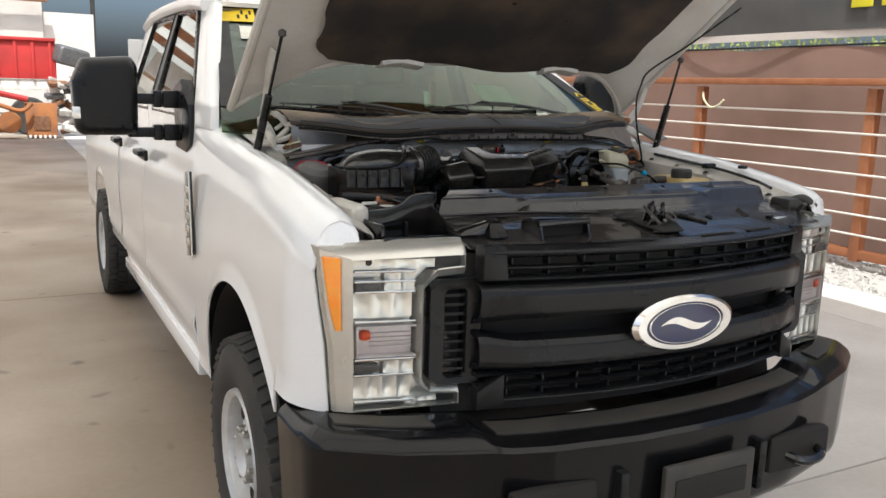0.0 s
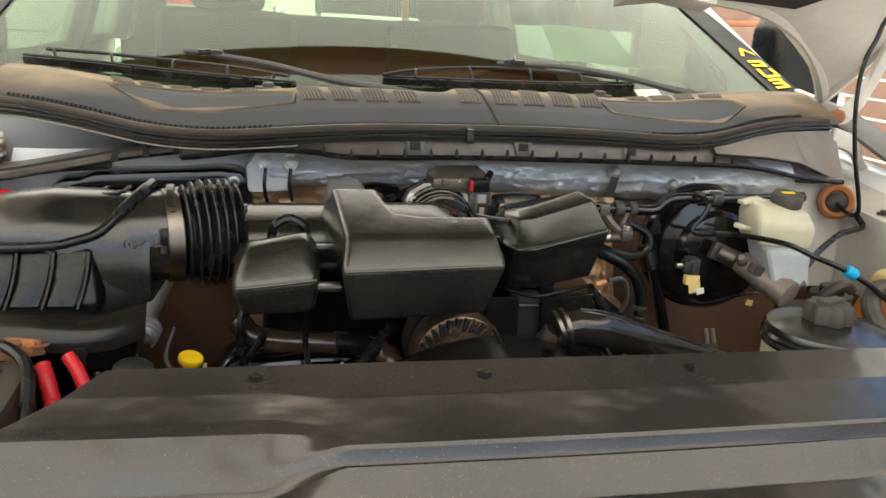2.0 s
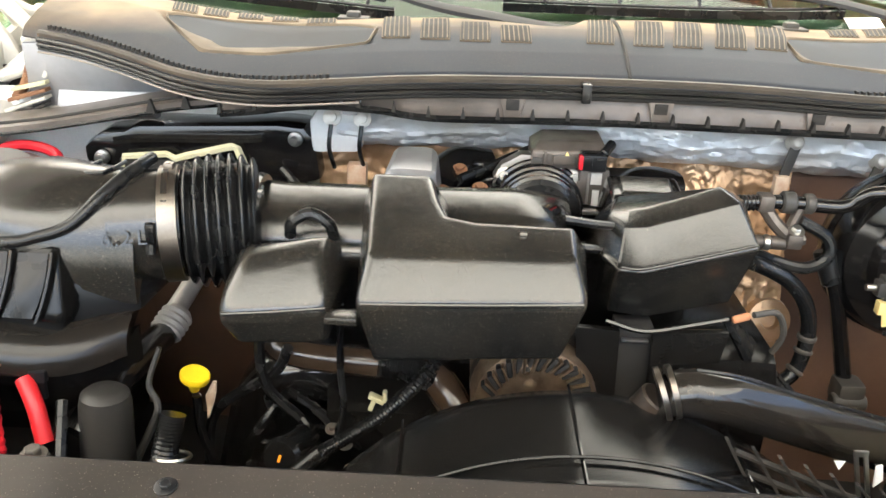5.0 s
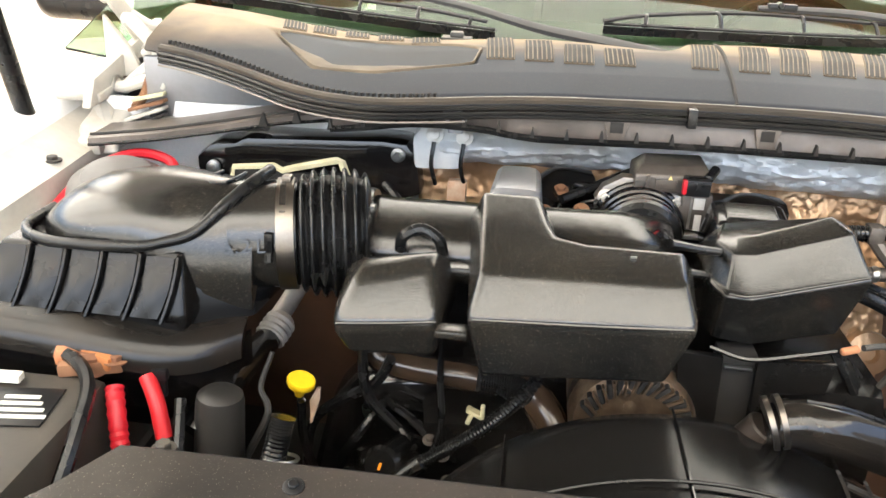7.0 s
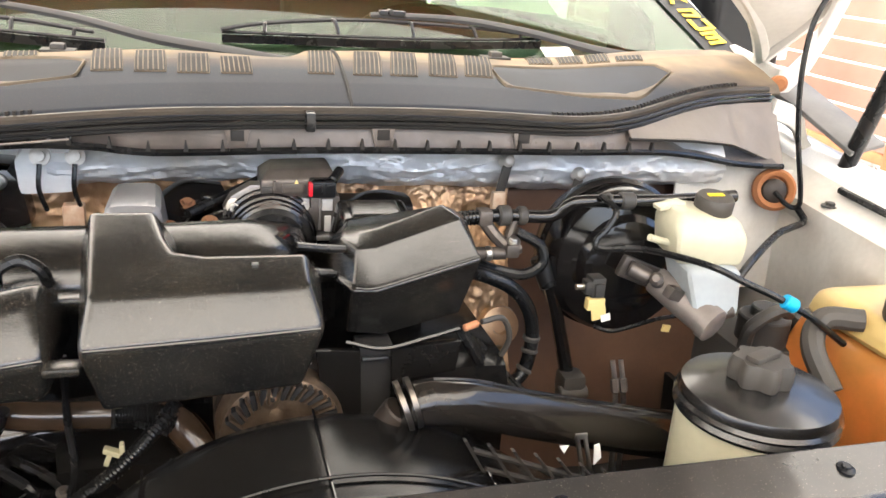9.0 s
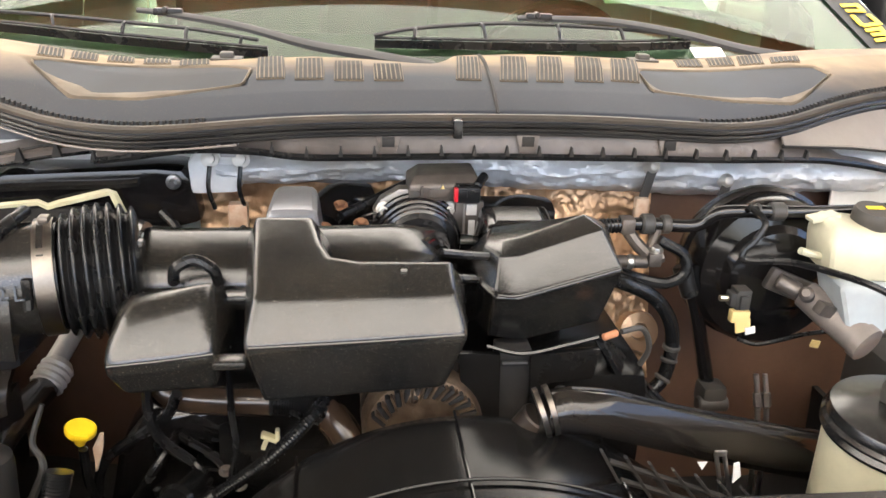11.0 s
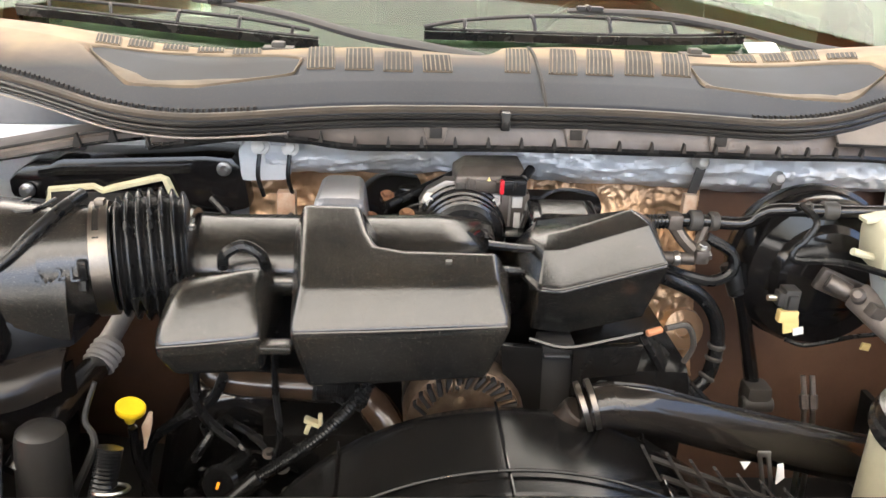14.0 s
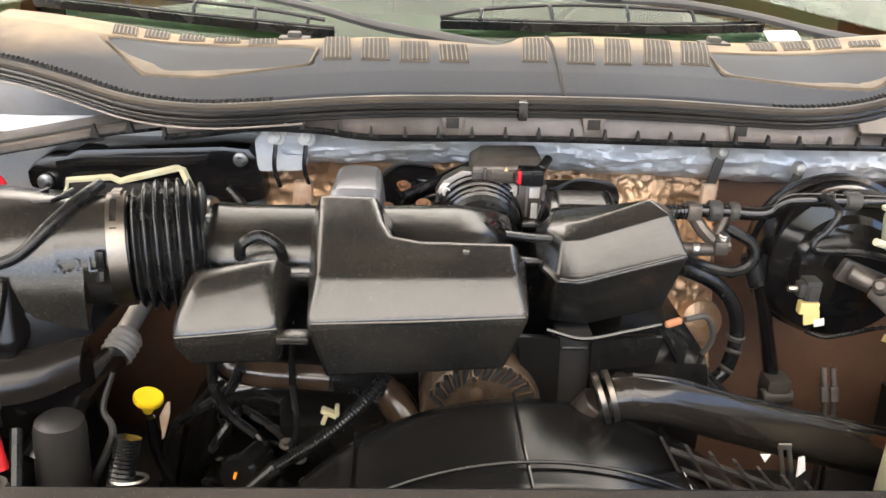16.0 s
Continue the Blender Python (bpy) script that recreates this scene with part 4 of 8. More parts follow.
for sd in (-1, 1):
    hl = part("headlamp", wrap(rings([outline_at(LAMP, sd, 0.052), outline_at(LAMP, sd, 0.014), outline_at(LAMP, sd, 0.004, -0.005), outline_at(PANE, sd, -0.010, 0.006), outline_at(PANE, sd, -0.012, 0.002), outline_at(PANE, sd, -0.006), outline_at(PANE, sd, 0.062, -0.004)], False)), LAMPTRIM, truck, "clear headlamp shaped like a C with chrome inside and an amber side marker", 25)
    part("reflector_back", wrap(rings([outline_at(PANE, sd, 0.050), outline_at(PANE, sd, 0.058)])), REFLECT, hl)
    for x0, x1, z0, z1, nx, nz, yb in ((0.725, 0.88, 1.062, 1.128, 3, 1, 0.034), (0.725, 0.88, 0.842, 0.905, 4, 1, 0.034), (0.61, 0.88, 1.194, 1.217, 5, 1, 0.020), (0.615, 0.71, 0.828, 0.850, 4, 1, 0.016), (0.72, 0.80, 1.130, 1.19, 2, 1, 0.03), (0.72, 0.80, 0.91, 0.952, 2, 1, 0.03)):
        part("reflector", wrap(facets(sd * x0, sd * x1, z0, z1, nx, nz, yb, 0.005 if z1 - z0 > 0.03 else 0.002)), REFLECT, hl, "", 50)
    for z, d in ((1.186, 0.014), (1.160, 0.012), (1.132, 0.012), (1.054, 0.006), (0.953, 0.006), (0.908, 0.014), (0.836, 0.010)):
        part("divider", wrap(box((sd * 0.80, d + 0.008, z), (0.158, 0.022, 0.006), 0.002)), CHROME, hl)
    for z in (1.146, 0.930):
        part("lamp_module", wrap(join(box((sd * 0.846, 0.022, z), (0.062, 0.026, 0.022), 0.003), box((sd * 0.846, 0.008, z), (0.030, 0.006, 0.010), 0.002))), GREY, hl, "grey reflector module")
    sg = part("indicator", wrap(join(box((sd * 0.80, 0.034, 1.003), (0.15, 0.012, 0.084), 0.004), box((sd * 0.80, 0.012, 1.043), (0.152, 0.04, 0.005), 0.002), box((sd * 0.80, 0.012, 0.963), (0.152, 0.04, 0.005), 0.002), box((sd * 0.876, 0.012, 1.003), (0.005, 0.04, 0.084), 0.002),
                                     *[box((sd * 0.782, 0.022, 0.985 + 0.012 * j), (0.108, 0.012, 0.003), 0.001) for j in range(4)])), INDIC, hl, "frosted pinkish indicator shell")
    part("bulb", wrap(join(lathe([(0.001, -0.014), (0.012, -0.010), (0.015, 0.0), (0.012, 0.012), (0.001, 0.016)], (sd * 0.852, 0.016, 1.018), (-sd, 0, 0), 16))), BULBM, sg, "orange indicator bulb")
    ln = part("lens", wrap(rings([outline_at(PANE, sd, -0.004, 0.0015), outline_at(PANE, sd, -0.011, 0.0015)])), LENS, hl, "clear plastic lens")
    ln.visible_shadow = False
    if sd < 0:
        part("amber_marker", wrap(prism([(sd * 0.958, 1.228), (sd * 0.918, 1.226), (sd * 0.916, 1.035), (sd * 0.928, 1.035), (sd * 0.942, 1.10)], "y", -0.012, 0.02, 0.004)), AMBER, hl, "amber side marker")
    part("lamp_top_strip", wrap(loft([[(sd * 0.90, 0.02, 1.248), (sd * 0.592, 0.015, 1.256), (sd * 0.592, 0.03, 1.266), (sd * 0.89, 0.04, 1.258)], [(sd * 0.90, 0.045, 1.252), (sd * 0.592, 0.042, 1.262), (sd * 0.592, 0.042, 1.268), (sd * 0.89, 0.048, 1.262)]], 0.004)), LAMPTRIM, hl)

GR = part("grille", join(*[sheet(48, 6, lambda u, v, a=a: ((u - 0.5) * 2 * a[4], front_y((u - 0.5) * 2 * a[4]) + a[2] + (a[3] - a[2]) * abs(2 * v - 1) ** 2.2, a[0] + (a[1] - a[0]) * v), 0.012) for a in
                         ((1.225, 1.262, 0.015, 0.05, 0.585), (1.196, 1.209, 0.025, 0.045, 0.585), (1.166, 1.182, 0.02, 0.05, 0.585), (0.905, 0.922, 0.03, 0.06, 0.585), (0.873, 0.888, 0.03, 0.06, 0.585), (0.835, 0.858, 0.02, 0.06, 0.59))]), TRIM, truck, "matte black grille of wide bars and small slots")
BAR = [(0, 0.055), (0.07, 0.020), (0.16, 0.004), (0.30, 0.0), (0.74, 0.004), (0.90, 0.016), (1, 0.055)]
for z0, z1 in ((1.058, 1.166), (0.925, 1.020)):
    def bar(u, v, z0=z0, z1=z1):
        x = (u - 0.5) * 1.18
        end = clamp01((abs(x) - 0.50) / 0.07)
        w = v if z0 < 1.0 else 1 - v
        return (x, front_y(x) + lerp_table(BAR, w) + 0.012 * end, z0 + (z1 - z0) * v + (0.012 if z0 < 1 else -0.012) * end * (v if z0 < 1 else 1 - v))
    part("grille_bar", sheet(48, 28, bar, 0.012), TRIM, GR, "", 18)
for z0, z1 in ((1.209, 1.226), (1.182, 1.197), (0.888, 0.906), (0.857, 0.874)):
    for k in range(11):
        x = -0.50 + k * 0.10
        part("grille_fin", box((x, front_y(x) + 0.056, (z0 + z1) / 2), (0.006, 0.03, z1 - z0 + 0.006), 0.001), TRIM, GR)
# near-black sheet in place of the shade behind the bars
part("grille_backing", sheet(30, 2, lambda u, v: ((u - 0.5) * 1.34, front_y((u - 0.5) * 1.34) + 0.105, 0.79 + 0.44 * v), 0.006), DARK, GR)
VENT = [(0.692, 1.150), (0.672, 1.166), (0.566, 1.168), (0.556, 1.158), (0.556, 0.888), (0.566, 0.876), (0.672, 0.878), (0.692, 0.896)]
HOLE = [(0.662, 1.130), (0.650, 1.142), (0.606, 1.142), (0.600, 1.136), (0.600, 0.908), (0.606, 0.900), (0.650, 0.900), (0.662, 0.912)]
for sd in (-1, 1):
    sp = part("side_vent", wrap(rings([outline_at(VENT, sd, 0.07), outline_at(VENT, sd, 0.012), outline_at(VENT, sd, 0.0, -0.008), outline_at(HOLE, sd, 0.004), outline_at(HOLE, sd, 0.012, -0.003), outline_at(HOLE, sd, 0.06, -0.003)], False), -0.035), TRIM, GR, "upright black vent with short slats", 25)
    part("vent_recess", wrap(box((sd * 0.631, 0.056, 1.02), (0.062, 0.006, 0.25), 0.002), -0.035), DARK, sp)
    for k in range(9):
        part("vent_slat", wrap(loft([[(sd * 0.601, 0.012, 0.917 + k * 0.0252), (sd * 0.601, 0.05, 0.911 + k * 0.0252), (sd * 0.601, 0.05, 0.915 + k * 0.0252), (sd * 0.601, 0.012, 0.926 + k * 0.0252)], [(sd * 0.661, 0.012, 0.917 + k * 0.0252), (sd * 0.661, 0.05, 0.911 + k * 0.0252), (sd * 0.661, 0.05, 0.915 + k * 0.0252), (sd * 0.661, 0.012, 0.926 + k * 0.0252)]], 0.001), -0.035), TRIM, sp)
    part("grille_end", wrap(prism([(sd * 0.586, 1.262), (sd * 0.53, 1.262), (sd * 0.52, 1.172), (sd * 0.586, 1.172)], "y", 0.0, 0.05, 0.003), -0.085), TRIM, GR)
    part("grille_end", wrap(prism([(sd * 0.592, 0.872), (sd * 0.52, 0.920), (sd * 0.52, 0.835), (sd * 0.592, 0.822)], "y", 0.0, 0.05, 0.003), -0.085), TRIM, GR)
# oval emblem
em = part("emblem", lathe([(0.001, 0), (0.185, 0), (0.186, 0.012), (0.17, 0.022), (0.142, 0.022), (0.138, 0.016), (0.001, 0.016)], (0.012, 0.012, 1.028), (0, -1, 0), 56, 0.43), CHROME, GR, "chrome oval emblem with a blue centre")
part("emblem_plate", lathe([(0.001, 0.016), (0.139, 0.0165), (0.138, 0.0205), (0.001, 0.0215)], (0.012, 0.012, 1.028), (0, -1, 0), 56, 0.43), ENAMEL, em)
part("emblem_ring", lathe([(0.127, 0.0200), (0.1285, 0.0230), (0.131, 0.0230), (0.1325, 0.0200)], (0.012, 0.012, 1.028), (0, -1, 0), 56, 0.43), CHROME, em)
part("emblem_scroll", sheet(40, 2, lambda u, v: (0.012 + (u - 0.5) * 0.19, -0.0115, 1.028 + 0.012 * math.sin(2 * math.pi * u) + (v - 0.5) * 0.024 * math.sin(math.pi * u)), 0.003), CHROME, em, "raised silver wave")

# ---- open hood ----
def hood_pt(x, s, drop=0.0):
    """s metres along the hood from its rear edge; drop is measured below the outer skin."""
    a = abs(x) / 0.90
    back = 0.27 * max(0, (a - 0.55) / 0.45) ** 2 * clamp01(1 - s / 0.5)
    d = s - back
    y = 1.215 - d * math.cos(HOOD) - drop * math.sin(HOOD) * -1
    z = 1.765 + d * math.sin(HOOD) - 0.035 * a * a - drop * math.cos(HOOD)
    return (x, y - 0.0, z)


HOOD = radians(36)
HL = 1.28
hood = part("hood", sheet(40, 40, lambda u, v: hood_pt((u - 0.5) * 1.80, v * HL, 0.0), 0.004), WHITE, truck, "white hood propped open on gas struts", 50)
part("inner_frame", sheet(40, 40, lambda u, v: hood_pt((u - 0.5) * 1.77, 0.012 + v * (HL - 0.03), 0.025 + 0.018 * math.sin(math.pi * clamp01((0.16 - min(u, 1 - u)) / 0.16)) + 0.02 * math.exp(-((v - 0.06) / 0.04) ** 2)), 0.004), UNDERHOOD, hood, "white painted inner hood frame")
part("hood_edge", join(tube([hood_pt(x * 0.9, 0.008, 0.018) for x in [k / 20 - 1 for k in range(41)]], 0.016, 8, 2), tube([hood_pt(-0.9, k * 0.064, 0.016) for k in range(21)], 0.016, 8, 2), tube([hood_pt(0.9, k * 0.064, 0.016) for k in range(21)], 0.016, 8, 2)), UNDERHOOD, hood)


def liner_pt(u, v):
    s = 0.050 + v * 1.10
    w = smooth_table([(0, 0.60), (0.03, 0.66), (0.10, 0.70), (0.16, 0.66), (0.20, 0.70), (0.6, 0.71), (1.0, 0.60)], v)
    x = (u - 0.5) * 2 * w
    return hood_pt(x, s + 0.06 * abs(2 * u - 1) ** 4, 0.060 + 0.014 * math.sin(x * 5) * math.sin(s * 6) + 0.012 * math.sin(x * 11 + s * 9))


part("hood_liner", sheet(50, 40, liner_pt, 0.014), LINER, hood, "sagging dark felt hood liner with brown stains", 60)
for x in (-0.33, 0.375):
    part("hood_bracket", loft([[(x + a * 0.085, 1.225 - 0.01 * abs(a) + dy, 1.742 + dz - 0.012 * abs(a)) for dy, dz in ((0.006, -0.014), (-0.05, 0.0), (-0.05, 0.016), (0.006, 0.012))] for a in (-1, -0.6, 0, 0.6, 1)], 0.004), UNDERHOOD, hood)
rnd = random.Random(2)
for k in range(10):
    x, s = rnd.uniform(-0.5, 0.6), rnd.uniform(0.15, 0.9)
    p = hood_pt(x, s, 0.085)
    part("liner_clip", lathe([(0.011, 0), (0.011, 0.004), (0.005, 0.008)], p, (0, 0.57, -0.82), 12), DARK, hood)
for sd in (-1, 1):
    lo = Vector((sd * 0.885, 1.15, 1.42))
    hi = Vector((sd * 0.845, 0.975, 1.81)) if sd < 0 else Vector((0.90, 1.05, 1.80))
    gs = part("gas_strut", cyl(lo, lo.lerp(hi, 0.50), 0.0135, 14), RUBBER, hood, "black gas strut")
    part("strut_rod", cyl(lo.lerp(hi, 0.49), hi, 0.0055, 10), GLOSS, gs)
    for q in (hi, lo):
        part("strut_ball", lathe([(0.001, -0.014), (0.013, -0.008), (0.013, 0.008), (0.001, 0.014)], q, (0, 0, 1), 12), DULL, gs)
    if sd > 0:
        break
    hg = part("hood_hinge", loft([[(sd * (hx - 0.004), y - w, z - w), (sd * (hx + 0.004), y - w, z - w), (sd * (hx + 0.012), y + w, z + w), (sd * (hx + 0.004), y + w, z + w)] for hx, y, z, w in ((0.80, 1.38, 1.49, 0.016), (0.808, 1.32, 1.55, 0.013), (0.82, 1.235, 1.63, 0.011), (0.832, 1.16, 1.70, 0.013), (0.838, 1.09, 1.765, 0.009))], 0.002), BAYWHITE, hood, "white stamped hinge arm")
    part("hinge_plate", join(loft([[(sd * 0.805, 1.18, 1.43), (sd * 0.82, 1.18, 1.43), (sd * 0.82, 1.20, 1.47), (sd * 0.805, 1.20, 1.47)], [(sd * 0.795, 1.42, 1.45), (sd * 0.81, 1.42, 1.45), (sd * 0.81, 1.42, 1.53), (sd * 0.795, 1.42, 1.53)]], 0.004), box((sd * 0.835, 1.30, 1.455), (0.07, 0.20, 0.012), 0.004, (8, 0, 0))), BAYWHITE, hg)
    for q in ((sd * 0.798, 1.25, 1.455), (sd * 0.792, 1.36, 1.475)):
        part("hinge_bolt", hexbolt(q, (-sd, 0, 0)), STEEL, hg)

def strap(pts, w, t):
    """A flat bar through points, w tall and t thick."""
    return loft([[(x - t, y, z - w), (x + t, y, z - w * 0.8), (x + t, y, z + w), (x - t, y, z + w * 0.8)] for x, y, z in pts], 0.002)


hg = part("hood_hinge", strap([(0.842, 1.285, 1.535), (0.872, 1.280, 1.572), (0.893, 1.275, 1.625), (0.900, 1.25, 1.70), (0.895, 1.22, 1.76), (0.88, 1.15, 1.80)], 0.018, 0.013), UNDERHOOD, hood, "white stamped hinge arm")
part("hinge_link", strap([(0.905, 1.54, 1.560), (0.905, 1.49, 1.553), (0.902, 1.44, 1.546), (0.90, 1.37, 1.538)], 0.012, 0.006), UNDERHOOD, hg)
part("hinge_plate", prism([(0.835, 1.655), (0.880, 1.605), (0.884, 1.578), (0.922, 1.580), (0.950, 1.64), (0.950, 1.74), (0.84, 1.74)], "y", 1.415, 1.425, 0.004), UNDERHOOD, hg)
part("hinge_pivot", lathe([(0.014, 0), (0.014, 0.012), (0.008, 0.016), (0.001, 0.016)], (0.832, 1.29, 1.535), (-0.3, -1, 0.1), 18), RUSTO, hg, "rusty pivot bolt")
part("washer_hose", tube([(0.96, 0.80, 2.0), (0.86, 0.96, 1.86), (0.76, 1.08, 1.75), (0.736, 1.10, 1.684), (0.721, 1.10, 1.638), (0.723, 1.10, 1.567), (0.740, 1.10, 1.485), (0.766, 1.10, 1.402), (0.772, 1.105, 1.375), (0.765, 1.12, 1.372), (0.757, 1.145, 1.386)], 0.0042, 8), RUBBER, hood, "thin black hose hanging from the hood")

# ---- cowl, below the windshield ----
GASKET = [(-0.84, 1.25, 1.515), (-0.72, 1.225, 1.512), (-0.62, 1.185, 1.507), (-0.52, 1.118, 1.494), (-0.43, 1.07, 1.486), (-0.33, 1.066, 1.492), (-0.2, 1.082, 1.503), (0.0, 1.09, 1.507),
          (0.2, 1.092, 1.508), (0.32, 1.085, 1.503), (0.42, 1.09, 1.499), (0.52, 1.14, 1.510), (0.62, 1.205, 1.520), (0.72, 1.24, 1.524), (0.84, 1.26, 1.524)]
GY = [(x, y) for x, y, z in GASKET]
GZ = [(x, z) for x, y, z in GASKET]


REAR = [(-0.85, 1.47), (-0.6, 1.415), (-0.45, 1.385), (-0.3, 1.350), (-0.1, 1.300), (-0.02, 1.266), (0.012, 1.272), (0.055, 1.385), (0.15, 1.415), (0.4, 1.44), (0.65, 1.44), (0.85, 1.48)]
CREASE = [(-0.85, 1.47), (-0.6, 1.415), (-0.3, 1.365), (0.0, 1.375), (0.3, 1.42), (0.6, 1.44), (0.85, 1.48)]


def cowl_rear(x):
    return sum(lerp_table(REAR, x + 0.008 * k) for k in (-2, -1, 0, 1, 2)) / 5


def cowl_z(x, y):
    yg, yr = smooth_table(GY, x), smooth_table(CREASE, x)
    v = clamp01((y - yg) / (yr - yg))
    return smooth_table(GZ, x) + lerp_table([(0, 0), (0.05, 0.012), (0.25, 0.028), (0.55, 0.045), (0.8, 0.047), (1, 0.040)], v)


def in_poly(p, poly):
    """Distance inside a convex outline (positive inside)."""
    best = 9.0
    for (ax, ay), (bx, by) in zip(poly, poly[1:] + poly[:1]):
        n = math.hypot(bx - ax, by - ay)
        best = min(best, ((bx - ax) * (p[1] - ay) - (by - ay) * (p[0] - ax)) / n)
    return best


DIP_L = [(-0.565, 1.285), (-0.475, 1.160), (-0.388, 1.148), (-0.262, 1.180), (-0.255, 1.240), (-0.29, 1.268), (-0.40, 1.285)]
DIP_R = [(0.305, 1.285), (0.300, 1.185), (0.414, 1.166), (0.500, 1.166), (0.525, 1.185), (0.615, 1.275), (0.60, 1.305)]


def cowl_pt(u, v):
    x = -0.740 + u * 1.555
    yg, yr = smooth_table(GY, x), cowl_rear(x)
    y = yg + (yr - yg) * v
    z = cowl_z(x, y)
    d = max(in_poly((x, y), DIP_L), in_poly((x, y), DIP_R))
    z -= 0.007 * clamp01((d + 0.004) / 0.008)
    return (x, y, z - 0.03 * clamp01((v - 0.985) / 0.015))


cowl = part("cowl_panel", sheet(260, 90, cowl_pt, 0.004), COWLM, truck, "dusty black plastic cowl with vent slots", 24)
for poly in (DIP_L, DIP_R):
    cx, cy = sum(p[0] for p in poly) / len(poly), sum(p[1] for p in poly) / len(poly)
    fine = []
    for (ax, ay), (bx, by) in zip(poly, poly[1:] + poly[:1]):
        fine += [(ax + (bx - ax) * k / 8, ay + (by - ay) * k / 8) for k in range(8)]
    fine = [((a[0] + 2 * b[0] + c[0]) / 4, (a[1] + 2 * b[1] + c[1]) / 4) for a, b, c in zip(fine[-1:] + fine[:-1], fine, fine[1:] + fine[:1])]

    def inset(m, drop):
        out = []
        for x, y in fine:
            d = math.hypot(cx - x, cy - y)
            near = clamp01((cy + 0.02 - y) / 0.05) * clamp01((cx + 0.10 - x) / 0.10) if cx < 0 else 0.7 * clamp01((cy - y) / 0.05)
            g = min(0.9, m * (0.12 + 0.75 * near) / d)
            px, py = x + (cx - x) * g, y + (cy - y) * g
            out.append((px, py, cowl_z(px, py) + drop))
        return out
    part("recess_wall", rings([inset(-0.004, -0.002), inset(0.0, 0.0015), inset(0.010, 0.0012), inset(0.030, -0.0012), inset(0.034, -0.003)], False), DUSTP, cowl, "dusty sloping edge of the recess")
    part("recess_floor", rings([inset(0.030, -0.0016)] + [[(x + (cx - x) * g, y + (cy - y) * g, cowl_z(x + (cx - x) * g, y + (cy - y) * g) - 0.0018) for x, y, z in inset(0.030, 0)] for g in (0.2, 0.45, 0.7, 0.95)]), COWLP, cowl)
part("cowl_seam", tube([(0.066 + 0.012 * t, 1.10 + 0.25 * t, cowl_z(0.066 + 0.012 * t, 1.10 + 0.25 * t) + 0.001) for t in (0, 0.25, 0.5, 0.75, 1)], 0.003, 6), DARK, cowl)
for x0, x1 in ((-0.70, -0.30), (0.34, 0.72)):
    n = int((x1 - x0) / 0.0075)
    teeth = []
    for k in range(n):
        x = x0 + (x1 - x0) * k / (n - 1)
        y = smooth_table(GY, x) + 0.013
        teeth.append(box((x, y, cowl_z(x, y) + 0.0015), (0.0032, 0.007, 0.005), 0, (0, 0, 0), 1))
    tagged(part("seal_teeth", join(*teeth), DARK, cowl), kind="stuff")


def cowl_vent(x, y0, y1, w, lean):
    """An air vent laid on the cowl: a near-black sheet for the shade in its opening, a thin rim and six slats that
    follow the surface.
    """
    ym, sl = (y0 + y1) / 2, math.tan(radians(-lean))

    def at(a, t, up):
        y = y0 + (y1 - y0) * t
        px = x + a + sl * (y - ym)
        return (px, y, cowl_z(px, y) + up)
    ob = part("cowl_vent", sheet(4, 10, lambda u, v: at((u - 0.5) * w, v, 0.0022)), DARK, cowl, "slotted air vent")
    rim = [at(-w / 2, k / 8, 0.0004) for k in range(9)] + [at(w / 2, 1 - k / 8, 0.0004) for k in range(9)]
    part("vent_rim", tube(rim + rim[:1], 0.0013, 6, 1), DUSTP, ob)
    for k in range(6):
        a = -w / 2 + w * (k + 0.55) / 6
        part("slat", loft([[at(a - 0.0010, t, 0.0014), at(a + 0.0010, t, 0.0014), at(a + 0.0007, t, 0.0030), at(a - 0.0007, t, 0.0030)] for t in (0, 0.2, 0.4, 0.6, 0.8, 1)]), DUSTP, ob)


VENTS = [(-0.545, 1.300, 1.358, 0.034, 14), (-0.500, 1.302, 1.362, 0.034, 12), (-0.450, 1.304, 1.362, 0.035, 11), (-0.398, 1.298, 1.358, 0.037, 10), (-0.343, 1.276, 1.344, 0.040, 8),
         (-0.231, 1.196, 1.318, 0.036, 4), (-0.177, 1.192, 1.294, 0.037, 2), (-0.123, 1.188, 1.270, 0.038, 0), (-0.069, 1.189, 1.252, 0.038, 0),
         (0.048, 1.196, 1.315, 0.034, -7), (0.115, 1.196, 1.325, 0.038, -10), (0.170, 1.199, 1.335, 0.037, -12), (0.231, 1.206, 1.345, 0.040, -14), (0.289, 1.215, 1.350, 0.041, -16),
         (0.418, 1.318, 1.395, 0.040, -16), (0.472, 1.320, 1.395, 0.040, -18), (0.520, 1.318, 1.388, 0.038, -20), (0.570, 1.318, 1.355, 0.046, -22)]
for v in VENTS:
    cowl_vent(*v)
for x, y in ((-0.30, 1.335), (0.345, 1.365)):
    part("cowl_clip", join(box((x, y, cowl_z(x, y) + 0.006), (0.02, 0.02, 0.012), 0.004), box((x, y, cowl_z(x, y) + 0.002), (0.045, 0.03, 0.004), 0.001)), DULL, cowl)


# rubber seal along the front edge
def seal_line(dy, dz, r, x0=-0.714, x1=0.79):
    return tube([(x, smooth_table(GY, x) + dy, smooth_table(GZ, x) + dz) for x in [x0 + (x1 - x0) * k / 70 for k in range(71)]], r, 8, 1)


